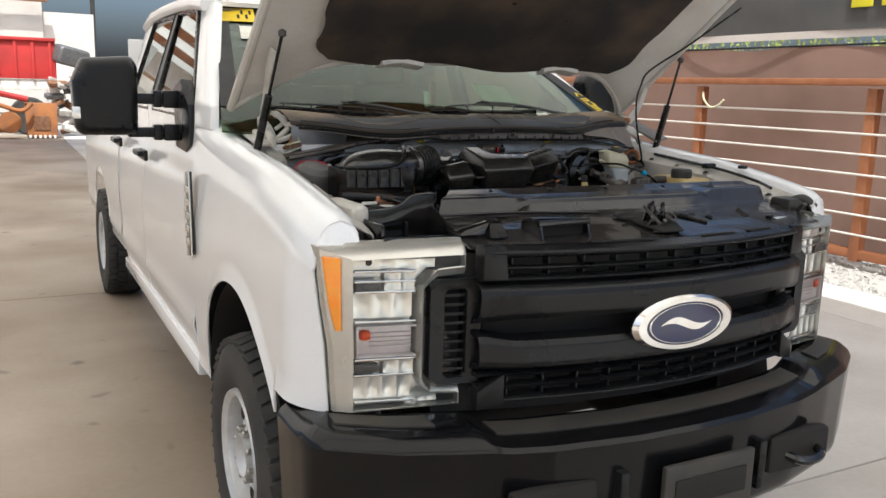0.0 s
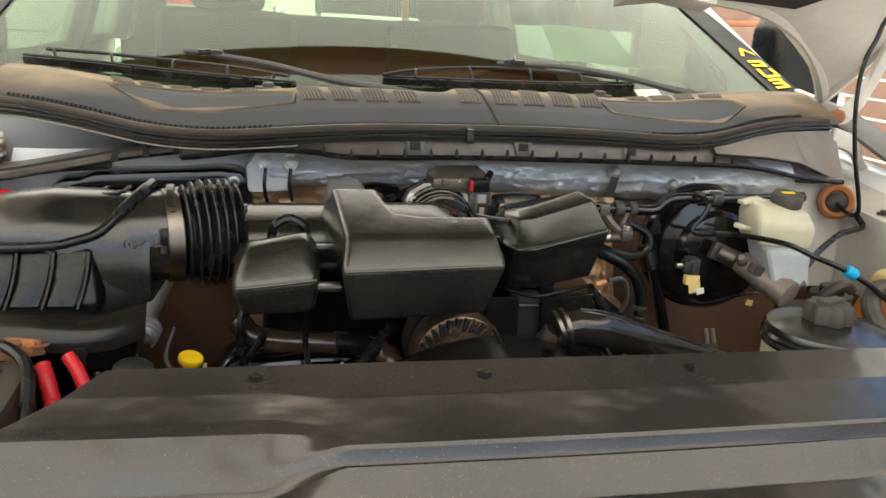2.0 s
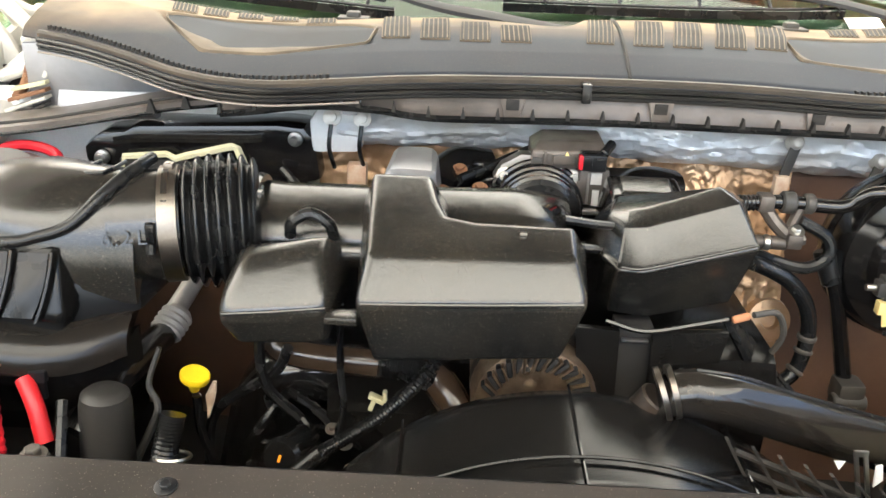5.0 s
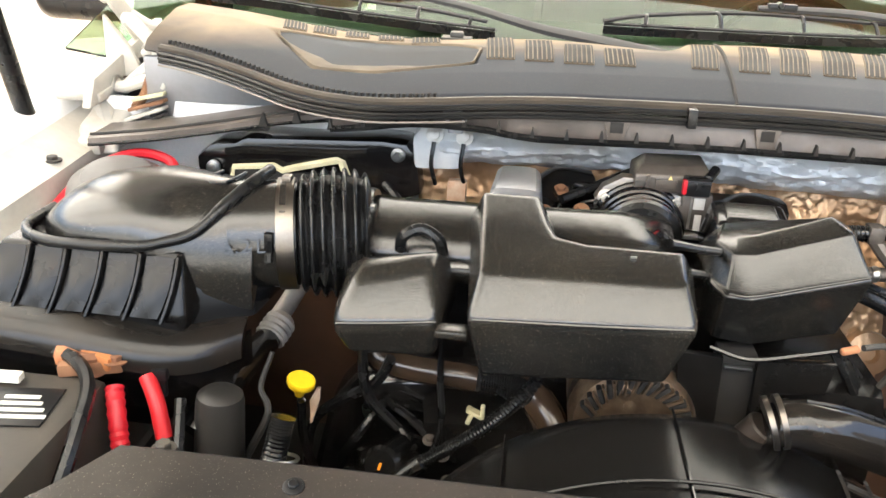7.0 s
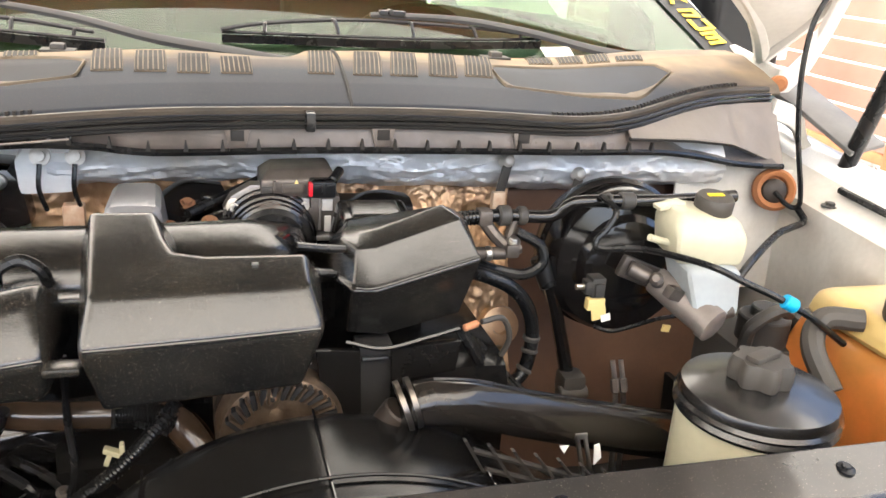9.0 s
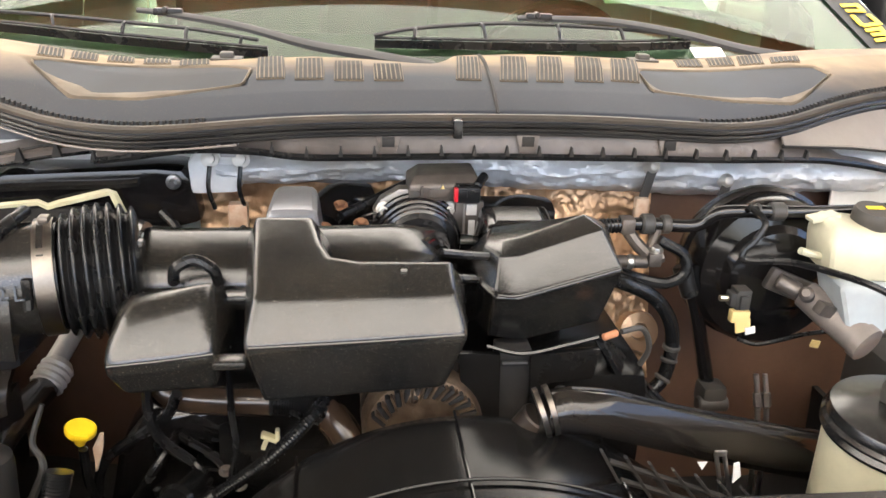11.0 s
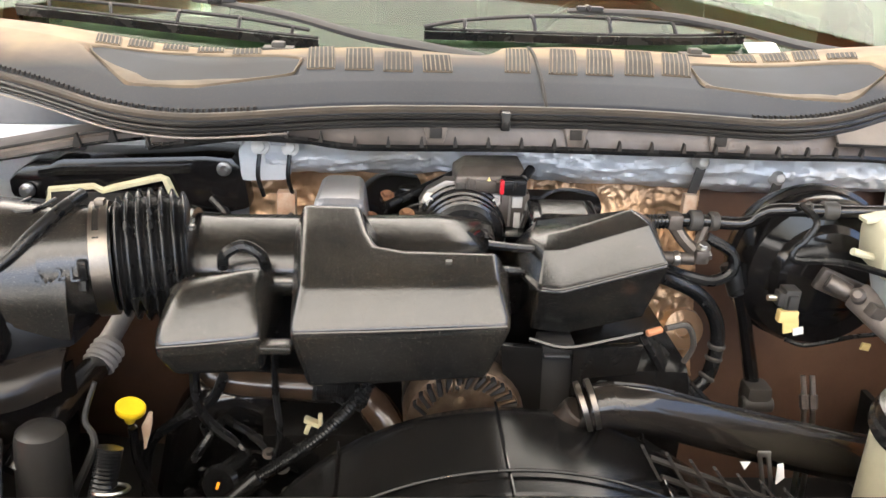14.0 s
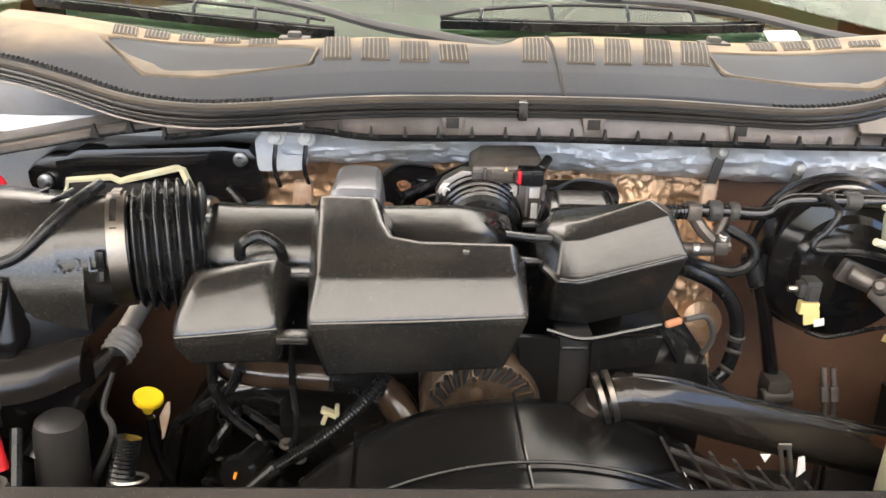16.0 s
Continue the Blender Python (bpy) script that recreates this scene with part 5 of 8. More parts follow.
for dy, dz, r, m in ((0.006, 0.005, 0.0056, DUSTSEAL), (-0.003, -0.002, 0.0034, SEALM), (-0.004, -0.0085, 0.0028, SEALM), (-0.002, -0.0135, 0.0026, SEALM)):
    part("cowl_seal", seal_line(dy, dz, r), m, cowl, "black rubber seal strip")
part("body_lip", seal_line(-0.006, -0.018, 0.0014, -0.714, -0.26), CORNERM, cowl, "pale painted body lip under the seal")
part("seal_clip", box((0.012, 1.086, 1.501), (0.012, 0.022, 0.024), 0.003), RUBBER, cowl)


# upright strip below the seal
def strip_pt(u, v):
    x = -0.43 + u * 1.20
    top = smooth_table(GZ, x) - 0.014 - 0.055 * clamp01((x - 0.50) / 0.10)
    bot = smooth_table([(-0.76, 1.415), (-0.66, 1.428), (-0.597, 1.436), (-0.51, 1.449), (-0.426, 1.457), (-0.345, 1.464), (-0.315, 1.474), (-0.29, 1.480), (-0.262, 1.478), (-0.238, 1.462), (-0.15, 1.462), (-0.05, 1.465), (0.02, 1.467), (0.32, 1.466), (0.48, 1.463), (0.58, 1.452), (0.70, 1.425)], x)
    y = smooth_table(GY, x) + 0.006
    yb = smooth_table([(-0.76, 1.15), (-0.5, 1.085), (-0.3, 1.09), (0, 1.09), (0.4, 1.09), (0.6, 1.14), (0.74, 1.17)], x)
    w = clamp01(v / 0.85)
    return (x, y + (yb - y) * w - 0.012 * clamp01((v - 0.85) / 0.15), top + (bot - top) * w)


lip = part("cowl_lower_strip", sheet(140, 12, strip_pt, 0.003), STRIPM, truck, "grey plastic strip with small ribs and clips", 24)
for k in range(23):
    x = -0.43 + k * 0.0422
    z = strip_pt((x + 0.43) / 1.20, 1)[2]
    y = strip_pt((x + 0.43) / 1.20, 1)[1]
    part("rib", prism([(x - 0.0035, z - 0.001), (x + 0.0035, z - 0.001), (x + 0.0006, z + 0.014), (x - 0.0006, z + 0.014)], "y", y - 0.004, y + 0.004, 0), DARK, lip)
for x in (-0.272, -0.075, 0.105, 0.295):
    y, z = strip_pt((x + 0.43) / 1.20, 0.35)[1:]
    cl = part("clip_bracket", prism([(x - 0.016, z + 0.012), (x + 0.016, z + 0.012), (x + 0.009, z - 0.016), (x - 0.009, z - 0.016)], "y", y - 0.007, y - 0.003, 0.001), BLUEGREY if x < -0.2 else STRIPM, lip)
    part("clip_slot", box((x, y - 0.0075, z + 0.002), (0.016, 0.003, 0.013), 0.001), DARK, cl)
SIDE_Z = [(-0.78, 1.396), (-0.676, 1.412), (-0.597, 1.428), (-0.508, 1.447), (-0.41, 1.460)]


def side_strip(u, v):
    x = -0.78 + u * 0.37
    zb = smooth_table(SIDE_Z, x)
    return (x, lerp_table([(0, 1.118), (0.45, 1.118), (0.55, 1.126), (1, 1.190)], v), zb + lerp_table([(0, 0.0), (0.45, 0.010), (0.55, 0.012), (1, 0.014)], v))


sst = part("side_strip", sheet(40, 10, side_strip, 0.003), STRIPM, lip, "grey plastic strip running to the fender")
part("side_strip_groove", tube([side_strip(k / 30, 0.56) for k in range(31)], 0.003, 6, 1), DARK, sst)
part("side_strip_edge", tube([side_strip(k / 30, 0) for k in range(31)], 0.0025, 6, 1), RUBBER, sst)
for x in (-0.53, -0.485, -0.44):
    zb = smooth_table(SIDE_Z, x)
    part("rib", prism([(x - 0.006, zb), (x + 0.006, zb), (x + 0.001, zb + 0.018), (x - 0.001, zb + 0.018)], "y", 1.112, 1.118, 0), DARK, sst)
part("firewall_upper", sheet(20, 6, lambda u, v: (-0.82 + u * 0.56, 1.232 + 0.006 * math.sin(u * 17), 1.28 + v * 0.16), 0.004), WHITE, truck, "white painted upper firewall")
part("lip_edge", tube([strip_pt(k / 60, 1) for k in range(61)], 0.0048, 6, 1), RUBBER, lip)

# wipers
def on_screen(x, v, lift):
    w = 0.915 - 0.20 * v
    return screen_pt(x / w / 2 + 0.5, v, lift)


WIPERS = (([(-0.74, -0.003), (-0.624, -0.002), (-0.493, -0.007), (-0.374, -0.011), (-0.247, -0.017)], [(-0.70, 0.008), (-0.60, 0.012), (-0.47, 0.010), (-0.36, 0.004), (-0.262, -0.012)],
           [(-0.455, 0.030), (-0.405, 0.027), (-0.294, 0.008), (-0.184, -0.027), (-0.091, -0.046), (-0.03, -0.061), (0.012, -0.072)]),
          ([(-0.079, 0.019), (0.053, 0.021), (0.205, 0.020), (0.342, 0.020), (0.466, 0.022)], [(-0.08, 0.012), (-0.012, 0.033), (0.111, 0.050), (0.226, 0.049), (0.391, 0.032), (0.468, 0.013)],
           [(0.16, 0.054), (0.197, 0.054), (0.323, 0.047), (0.446, 0.013), (0.555, -0.033), (0.679, -0.071), (0.74, -0.085)]))
for blade, bow, arm in WIPERS:
    path = smooth_path([on_screen(x, v, 0.034) for x, v in arm], 6)
    rows = []
    for k, p in enumerate(path):
        g = k / (len(path) - 1)
        w, h = 0.005 + 0.010 * g, 0.003 + 0.003 * g
        rows.append([(p[0], p[1] + w * c - h * d * 0.4, p[2] + w * c * 0.45 + h * d) for c, d in ((-1, -0.6), (-0.8, 0.5), (0, 1), (0.8, 0.5), (1, -0.6), (0, -1))])
    wp = part("wiper", loft(rows), BANDM, truck, "black windshield wiper with a sprung blade", 40)
    inner = smooth_path([on_screen(x, v, 0.012) for x, v in blade], 6)
    part("rubber_blade", loft([[(p[0], p[1] - 0.0025, p[2] - 0.010), (p[0], p[1] + 0.0025, p[2] - 0.009), (p[0], p[1] + 0.004, p[2] + 0.003), (p[0], p[1] - 0.004, p[2] + 0.003)] for p in inner]), RUBBER, wp)
    part("blade_frame", tube([on_screen(x, v, 0.026) for x, v in bow], 0.0034, 6), BANDM, wp)
    part("blade_strip", tube([(p[0], p[1], p[2] + 0.006) for p in inner], 0.0028, 6, 1), TRIM, wp)
    for k in (3, 8, 13, 18, 22):
        p = inner[min(k, len(inner) - 1)]
        q = min(smooth_path([on_screen(x, v, 0.026) for x, v in bow], 8), key=lambda r: abs(r[0] - p[0]))
        part("blade_claw", tube([(p[0], p[1], p[2] + 0.008), ((p[0] + q[0]) / 2, (p[1] + q[1]) / 2, q[2] - 0.001), (q[0], q[1], q[2])], 0.003, 6, 2), TRIM, wp)
    j = on_screen(arm[1][0], arm[1][1], 0.036)
    part("arm_joint", join(box(j, (0.046, 0.013, 0.012), 0.004), cyl((j[0] - 0.004, j[1] - 0.010, j[2] + 0.003), (j[0] - 0.004, j[1] + 0.010, j[2] + 0.003), 0.005)), TRIM, wp)
    part("pivot_cap", lathe([(0.015, -0.02), (0.015, -0.004), (0.008, 0.002)], on_screen(arm[-1][0], arm[-1][1], 0.032), (0, -0.4, 0.9), 16), TRIM, wp)

# ---- walls of the engine bay ----
part("firewall", sheet(60, 30, lambda u, v: (-0.82 + u * 1.64, 1.275 + 0.012 * math.sin(u * 21) * math.sin(v * 9) + 0.008 * math.sin(u * 47 + v * 13), 0.80 + v * 0.66), 0.004), DEEP, truck, "dark brown stained firewall", 80)
part("firewall_foil", sheet(110, 90, lambda u, v: (-0.33 + u * 0.37, 1.198 + 0.012 * noise.noise((u * 5, v * 5, 3.0)) + 0.006 * abs(noise.noise((u * 19, v * 15, 6.0))) + 0.004 * abs(noise.noise((u * 41, v * 24, 8.0))), 1.10 + v * 0.30), 0.002), FOILB, truck, "gold brown stained firewall foil", 60)
part("firewall_foil", sheet(110, 110, lambda u, v: (0.02 + u * 0.315, 1.140 + 0.10 * v + 0.014 * noise.noise((u * 6, v * 5, 1.0)) + 0.007 * abs(noise.noise((u * 22, v * 16, 4.0))) + 0.005 * abs(noise.noise((u * 52 + v * 9, v * 30, 9.0))) + 0.002 * noise.noise((u * 110, v * 60, 5.0)), 1.10 + v * 0.31), 0.002), FOILB, truck, "gold brown stained firewall foil", 60)
part("firewall_pad", sheet(40, 40, lambda u, v: (0.325 + u * 0.45, 1.165 + 0.07 * v + 0.006 * noise.noise((u * 6, v * 5, 2.0)), 0.86 + v * 0.535), 0.004), PADM, truck, "smooth brown firewall pad behind the brake booster", 60)


def roll_pt(u, v):
    x = -0.30 + u * 0.97
    big = clamp01((x - 0.02) / 0.25)
    y = lerp_table([(0, 1.19), (0.2, 1.172), (0.45, 1.160), (0.7, 1.175), (0.85, 1.205), (1, 1.255)], v)
    z0 = 1.380 - 0.012 * big
    z = 1.462 + (z0 - 1.462) * v
    w = 0.008 * noise.noise((x * 7, v * 2.0, 0.3)) - 0.007 * abs(noise.noise((x * 13 + 3 * v, v * 3, 2.0))) - 0.004 * abs(noise.noise((x * 34 - 4 * v, v * 9, 5.0))) + 0.003 * noise.noise((x * 55, v * 7, 7.0)) + 0.0012 * noise.noise((x * 140, v * 20, 8.0))
    return (x, y + w * min(1, 4 * v * (1.1 - v) + 0.2), z + 0.5 * w)


part("heat_shield", sheet(250, 22, roll_pt, 0.002), FOIL, truck, "crumpled silver heat shield foil", 9)
for x in (-0.245, 0.335):
    part("foil_tag", box((x, 1.178, 1.452), (0.035, 0.004, 0.012), 0.001), TAGY, truck, "small yellow tag on the foil")
for sd in (-1, 1):
    def apron(u, v):
        y = 0.32 + u * 1.08
        zc = smooth_table(CREST, y) - 0.03
        x = lerp_table([(0, 0.858), (0.08, 0.83), (0.25, 0.80), (0.4, 0.79), (1, 0.77)], v)
        z = lerp_table([(0, zc + 0.003), (0.08, zc - 0.015), (0.25, zc - 0.03), (0.4, zc - 0.09), (1, 0.75)], v)
        return (sd * (x - 0.012 * math.sin(u * 14) * (v > 0.3)), y, z)
    ap = part("inner_apron", sheet(50, 24, apron, 0.004), BAYWHITE, truck, "dusty white inner fender apron")
    for k in range(6):
        y = 0.45 + k * 0.16
        zc = smooth_table(CREST, y) - 0.05
        part("apron_bolt", hexbolt((sd * 0.818, y, zc - 0.002), (0, 0, 1), 0.008), STEEL if k % 2 else DULL, ap)
# added dark box that hides the ground and gives the bay a shaded bottom
part("bay_bottom_blank", box((0, 0.85, 0.86), (1.56, 0.9, 0.06), 0.01), DARK, truck)
part("engine_block", box((-0.05, 1.02, 1.03), (0.48, 0.30, 0.30), 0.05), SHROUDM, truck, "oily dark engine block")
part("cylinder_head", box((0.14, 0.98, 1.2), (0.16, 0.26, 0.16), 0.03), SHROUDM, truck)
part("intake_plenum", box((-0.08, 1.045, 1.19), (0.46, 0.13, 0.29), 0.03), SHROUDM, truck)
part("radiator", box((0, 0.50, 1.02), (1.2, 0.07, 0.5), 0.01), DARK, truck)

# bare panel at the far side of the cowl
bp = part("cowl_side_panel", box((-0.630, 1.240, 1.450), (0.22, 0.012, 0.110), 0.004, (4, 0, 8)), BLUEGREY, truck, "bare grey metal panel beside the cowl")
part("panel_stud", lathe([(0.009, 0), (0.009, 0.01), (0.005, 0.014)], (-0.715, 1.235, 1.462), (0, -1, 0), 14), STEEL, bp)
part("panel_hook", box((-0.67, 1.238, 1.492), (0.02, 0.012, 0.016), 0.003), BLUEGREY, bp)
part("panel_shadow_edge", tube([(-0.75, 1.235, 1.402), (-0.65, 1.22, 1.412), (-0.55, 1.19, 1.425)], 0.010, 8), GREY, bp)
def corner_panel(u, v):
    x = 0.46 + u * 0.34
    y0, z0 = smooth_table(GY, x) - 0.004, smooth_table(GZ, x) - 0.015
    y1, z1 = lerp_table([(0.46, 1.098), (0.58, 1.128), (0.67, 1.158), (0.80, 1.195)], x), lerp_table([(0.46, 1.480), (0.58, 1.471), (0.67, 1.458), (0.80, 1.415)], x)
    return (x, y0 + (y1 - y0) * v + 0.010 * math.exp(-((x - 0.70) / 0.012) ** 2) * math.sin(math.pi * v), z0 + (z1 - z0) * v)


cp = part("cowl_side_panel", sheet(60, 8, corner_panel, 0.003), CORNERM, truck, "dusty beige body panel beside the cowl")
part("panel_groove", tube([corner_panel(k / 20, 0.98) for k in range(17)], 0.0032, 6, 1), DARK, cp)
part("corner_bracket", prism([(0.797, 1.518), (0.831, 1.509), (0.859, 1.486), (0.874, 1.452), (0.90, 1.428), (0.90, 1.418), (0.868, 1.432), (0.848, 1.462), (0.828, 1.474), (0.790, 1.486)], "y", 1.235, 1.25, 0.003), BAYWHITE, cp, "white painted hinge bracket")
part("fender_end_cover", loft([[(0.835, 1.305, 1.522), (0.905, 1.36, 1.552), (0.905, 1.362, 1.546), (0.835, 1.307, 1.514)], [(0.852, 1.24, 1.500), (0.925, 1.26, 1.512), (0.925, 1.262, 1.506), (0.852, 1.242, 1.492)], [(0.872, 1.13, 1.455), (0.935, 1.13, 1.470), (0.935, 1.132, 1.463), (0.872, 1.132, 1.447)]], 0.002), GREY, truck, "dark grey plastic cover over the fender edge")
part("firewall_corner", sheet(16, 10, lambda u, v: (0.60 + 0.22 * u, 1.19 - 0.02 * v + 0.004 * math.sin(u * 9), 1.422 - 0.012 * u - 0.20 * v), 0.003), BAYWHITE, truck, "pale painted firewall corner")
for sd in (-1,):
    part("hinge_plate", join(box((sd * 0.82, 1.32, 1.43), (0.05, 0.14, 0.06), 0.014, (30, 0, 0)), tube([(sd * 0.79, 1.20, 1.39), (sd * 0.83, 1.27, 1.45), (sd * 0.80, 1.36, 1.49)], 0.014, 8), box((sd * 0.812, 1.20, 1.385), (0.05, 0.08, 0.02), 0.006, (12, 0, 0))), BAYWHITE, truck, "white hinge mounting plate")
# hood hinge linkage at the far corner of the cowl
hl = part("hinge_linkage", box((-0.738, 1.20, 1.409), (0.078, 0.05, 0.006), 0.002, (6, -6, 0)), BAYWHITE, truck, "white stamped hinge linkage with bent rods")
part("linkage_hole", lathe([(0.012, 0), (0.012, 0.0015)], (-0.735, 1.195, 1.4125), (0, -0.1, 1), 16), DARK, hl)
for pts, r in (([(-0.788, 1.27, 1.546), (-0.774, 1.27, 1.543), (-0.739, 1.27, 1.502), (-0.754, 1.268, 1.479), (-0.797, 1.265, 1.443)], 0.010),
               ([(-0.739, 1.262, 1.512), (-0.725, 1.24, 1.504), (-0.721, 1.238, 1.479), (-0.773, 1.24, 1.455), (-0.80, 1.25, 1.45)], 0.009),
               ([(-0.79, 1.30, 1.550), (-0.764, 1.30, 1.536), (-0.738, 1.30, 1.530), (-0.752, 1.30, 1.507), (-0.775, 1.30, 1.49)], 0.008)):
    part("linkage_rod", tube(pts, r, 10), BAYWHITE, hl)
part("linkage_plate", prism([(-0.83, 1.40), (-0.775, 1.415), (-0.768, 1.455), (-0.79, 1.50), (-0.83, 1.55)], "y", 1.285, 1.297, 0.004), BAYWHITE, hl)
part("linkage_base", loft([[(-0.83, 1.17, 1.36), (-0.765, 1.17, 1.37), (-0.765, 1.25, 1.38), (-0.83, 1.25, 1.38)], [(-0.83, 1.185, 1.405), (-0.772, 1.185, 1.400), (-0.772, 1.25, 1.425), (-0.83, 1.25, 1.43)]], 0.008, 3), BAYWHITE, hl)
for k in range(5):
    part("linkage_leaf", box((-0.742 + 0.002 * k, 1.205 + 0.004 * k, 1.398 + 0.012 * k), (0.075 - 0.006 * k, 0.022, 0.005), 0.001, (0, -26 + 3 * k, 0)), (CREAM, BROWN, BAYWHITE, RUST, CREAM)[k], hl)
part("linkage_spring", tube([(-0.765, 1.235, 1.425), (-0.745, 1.225, 1.445), (-0.735, 1.225, 1.47)], 0.007, 8, 8, 0.0015, 0.004), RUST, hl)
part("linkage_pivot", lathe([(0.011, 0), (0.011, 0.008), (0.006, 0.011)], (-0.723, 1.245, 1.514), (0.2, -1, 0.1), 16), RUST, hl, "rusty pivot bolt")
gr = part("grommet", lathe([(0.034, 0), (0.034, 0.010), (0.029, 0.016), (0.022, 0.012), (0.020, 0.004), (0.001, 0.003)], (0.764, 1.160, 1.386), (-0.35, -0.9, 0.25), 28), RUSTO, truck, "rusty orange ring round a grommet in the firewall corner")
part("grommet_plug", lathe([(0.020, 0.003), (0.019, 0.012), (0.012, 0.016), (0.001, 0.016)], (0.764, 1.160, 1.384), (-0.35, -0.9, 0.25), 20), BROWN, gr)
part("washer_bottle", box((-0.805, 0.50, 1.275), (0.055, 0.20, 0.12), 0.025, (0, 0, 2), 3), BAYWHITE, truck, "cream rounded plastic bottle beside the fender")

# ---- front cover over the radiator ----
def cover_left(y):
    return lerp_table([(0.10, -0.60), (0.37, -0.585), (0.45, -0.52), (0.545, -0.457), (0.60, -0.457)], y)


def cover_z(x, y):
    fy = front_y(x) * 0.55
    a = lerp_table([(0.10, 1.250), (0.17, 1.262), (0.24, 1.274), (0.378, 1.289), (0.384, 1.296), (0.394, 1.296), (0.400, 1.292), (0.430, 1.337), (0.445, 1.340), (0.500, 1.342), (0.545, 1.349)], y)
    b = lerp_table([(0.10, 1.250), (0.17, 1.262), (0.24, 1.276), (0.376, 1.292), (0.400, 1.319), (0.403, 1.315), (0.409, 1.315), (0.414, 1.330), (0.500, 1.334), (0.545, 1.349)], y)
    w = clamp01((x + 0.31) / 0.06) * clamp01((0.52 - x) / 0.06)
    z = a + (b - a) * w
    # pockets
    for poly, d in ((POCKET_A, 0.006), (POCKET_B, 0.012)):
        z -= d * clamp01(in_poly((x, y), poly) / 0.008)
    return z


POCKET_A = [(-0.56, 0.335), (-0.575, 0.24), (-0.48, 0.24), (-0.47, 0.335)]
POCKET_B = [(0.20, 0.335), (0.16, 0.20), (0.50, 0.215), (0.56, 0.335)]


def cover_pt(u, v):
    yf = front_y((u - 0.5) * 1.5) * 0.55
    y = 0.105 + v * 0.44
    x0 = cover_left(y)
    x = x0 + u * (0.77 - x0)
    yy = y + front_y(x) * 0.55 * (1 - v)
    return (x, yy, cover_z(x, y))


cover = part("radiator_cover", sheet(170, 160, cover_pt, 0.004), RADCOVER, truck, "moulded black plastic radiator cover with hood latch", 22)
part("cover_rear_skirt", join(box((0.155, 0.546, 1.30), (1.22, 0.006, 0.09), 0.002), tube([(-0.452, 0.546, 1.343), (0.77, 0.546, 1.343)], 0.005, 8, 1)), TRIM, cover)
for x in (-0.322, 0.125, -0.10, 0.375, 0.60):
    part("cover_bolt", join(lathe([(0.0078, 0), (0.0078, 0.002), (0.0055, 0.003)], (x, 0.525, cover_z(x, 0.525) - 0.001), (0, -0.2, 1), 18), hexbolt((x, 0.525, cover_z(x, 0.525) + 0.001), (0, -0.2, 1), 0.0040, 0.003)), TRIM, cover)
for x, y in ((0.02, 0.145), (0.31, 0.30), (0.36, 0.27), (-0.11, 0.31), (0.58, 0.2)):
    part("push_pin", lathe([(0.012, 0), (0.012, 0.004), (0.006, 0.007)], (x, y + front_y(x) * 0.4, cover_z(x, y) + 0.002), (0, 0, 1), 14), DARK, cover)
part("cover_ridge", tube([(-0.57, 0.388, 1.2985), (-0.35, 0.387, 1.2985), (-0.20, 0.372, 1.296), (-0.04, 0.352, 1.292)], 0.0035, 8), GLOSS, cover)
for x0, x1 in ((-0.50, -0.41), (-0.28, -0.08), (0.10, 0.24), (0.30, 0.42)):
    part("front_slot", box(((x0 + x1) / 2, front_y((x0 + x1) / 2) + 0.048, 1.2635), (x1 - x0, 0.010, 0.004), 0.001, (0, 0, math.degrees(math.atan(0.5 * (x0 + x1) / 2)))), DARK, cover)
sc = part("air_scoop", loft([[(-0.378, 0.168, 1.302), (-0.212, 0.168, 1.302), (-0.212, 0.168, 1.310), (-0.378, 0.168, 1.310)], [(-0.372, 0.215, 1.304), (-0.218, 0.215, 1.304), (-0.218, 0.215, 1.313), (-0.372, 0.215, 1.313)], [(-0.366, 0.262, 1.270), (-0.224, 0.262, 1.270), (-0.224, 0.262, 1.296), (-0.366, 0.262, 1.296)]], 0.003), GLOSS, cover, "raised moulded scoop with a dark mouth")
for x in (-0.374, -0.216):
    part("scoop_side", prism([(0.150, 1.258), (0.262, 1.272), (0.255, 1.298), (0.215, 1.311), (0.170, 1.308)], "x", x - 0.004, x + 0.004, 0.002), GLOSS, sc)
# near-black plate paints the shade inside the scoop
part("scoop_mouth", box((-0.295, 0.186, 1.282), (0.152, 0.006, 0.044), 0.001), DARK, sc)
part("scoop_brow", box((-0.295, 0.166, 1.300), (0.172, 0.006, 0.014), 0.002), COVERM, sc)
part("cover_post", loft([[(-0.520, 0.185, 1.264), (-0.462, 0.180, 1.264), (-0.466, 0.26, 1.276), (-0.524, 0.26, 1.276)], [(-0.512, 0.205, 1.302), (-0.475, 0.202, 1.302), (-0.478, 0.238, 1.312), (-0.512, 0.238, 1.312)]], 0.006), SHROUDM, cover)
part("post_rib", loft([[(-0.60, 0.215, 1.270), (-0.53, 0.20, 1.274), (-0.53, 0.235, 1.280), (-0.60, 0.25, 1.276)], [(-0.58, 0.222, 1.284), (-0.51, 0.208, 1.306), (-0.51, 0.230, 1.308), (-0.58, 0.243, 1.288)]], 0.004), GLOSS, cover)
lt = part("hood_latch", loft([[(-0.02, 0.30, 1.286), (0.115, 0.30, 1.286), (0.135, 0.19, 1.272), (0.10, 0.12, 1.262), (0.02, 0.12, 1.262)], [(-0.02, 0.30, 1.294), (0.115, 0.30, 1.294), (0.135, 0.19, 1.277), (0.10, 0.12, 1.267), (0.02, 0.12, 1.267)]], 0.002), DARK, cover, "dark metal hood latch with springs and lever")
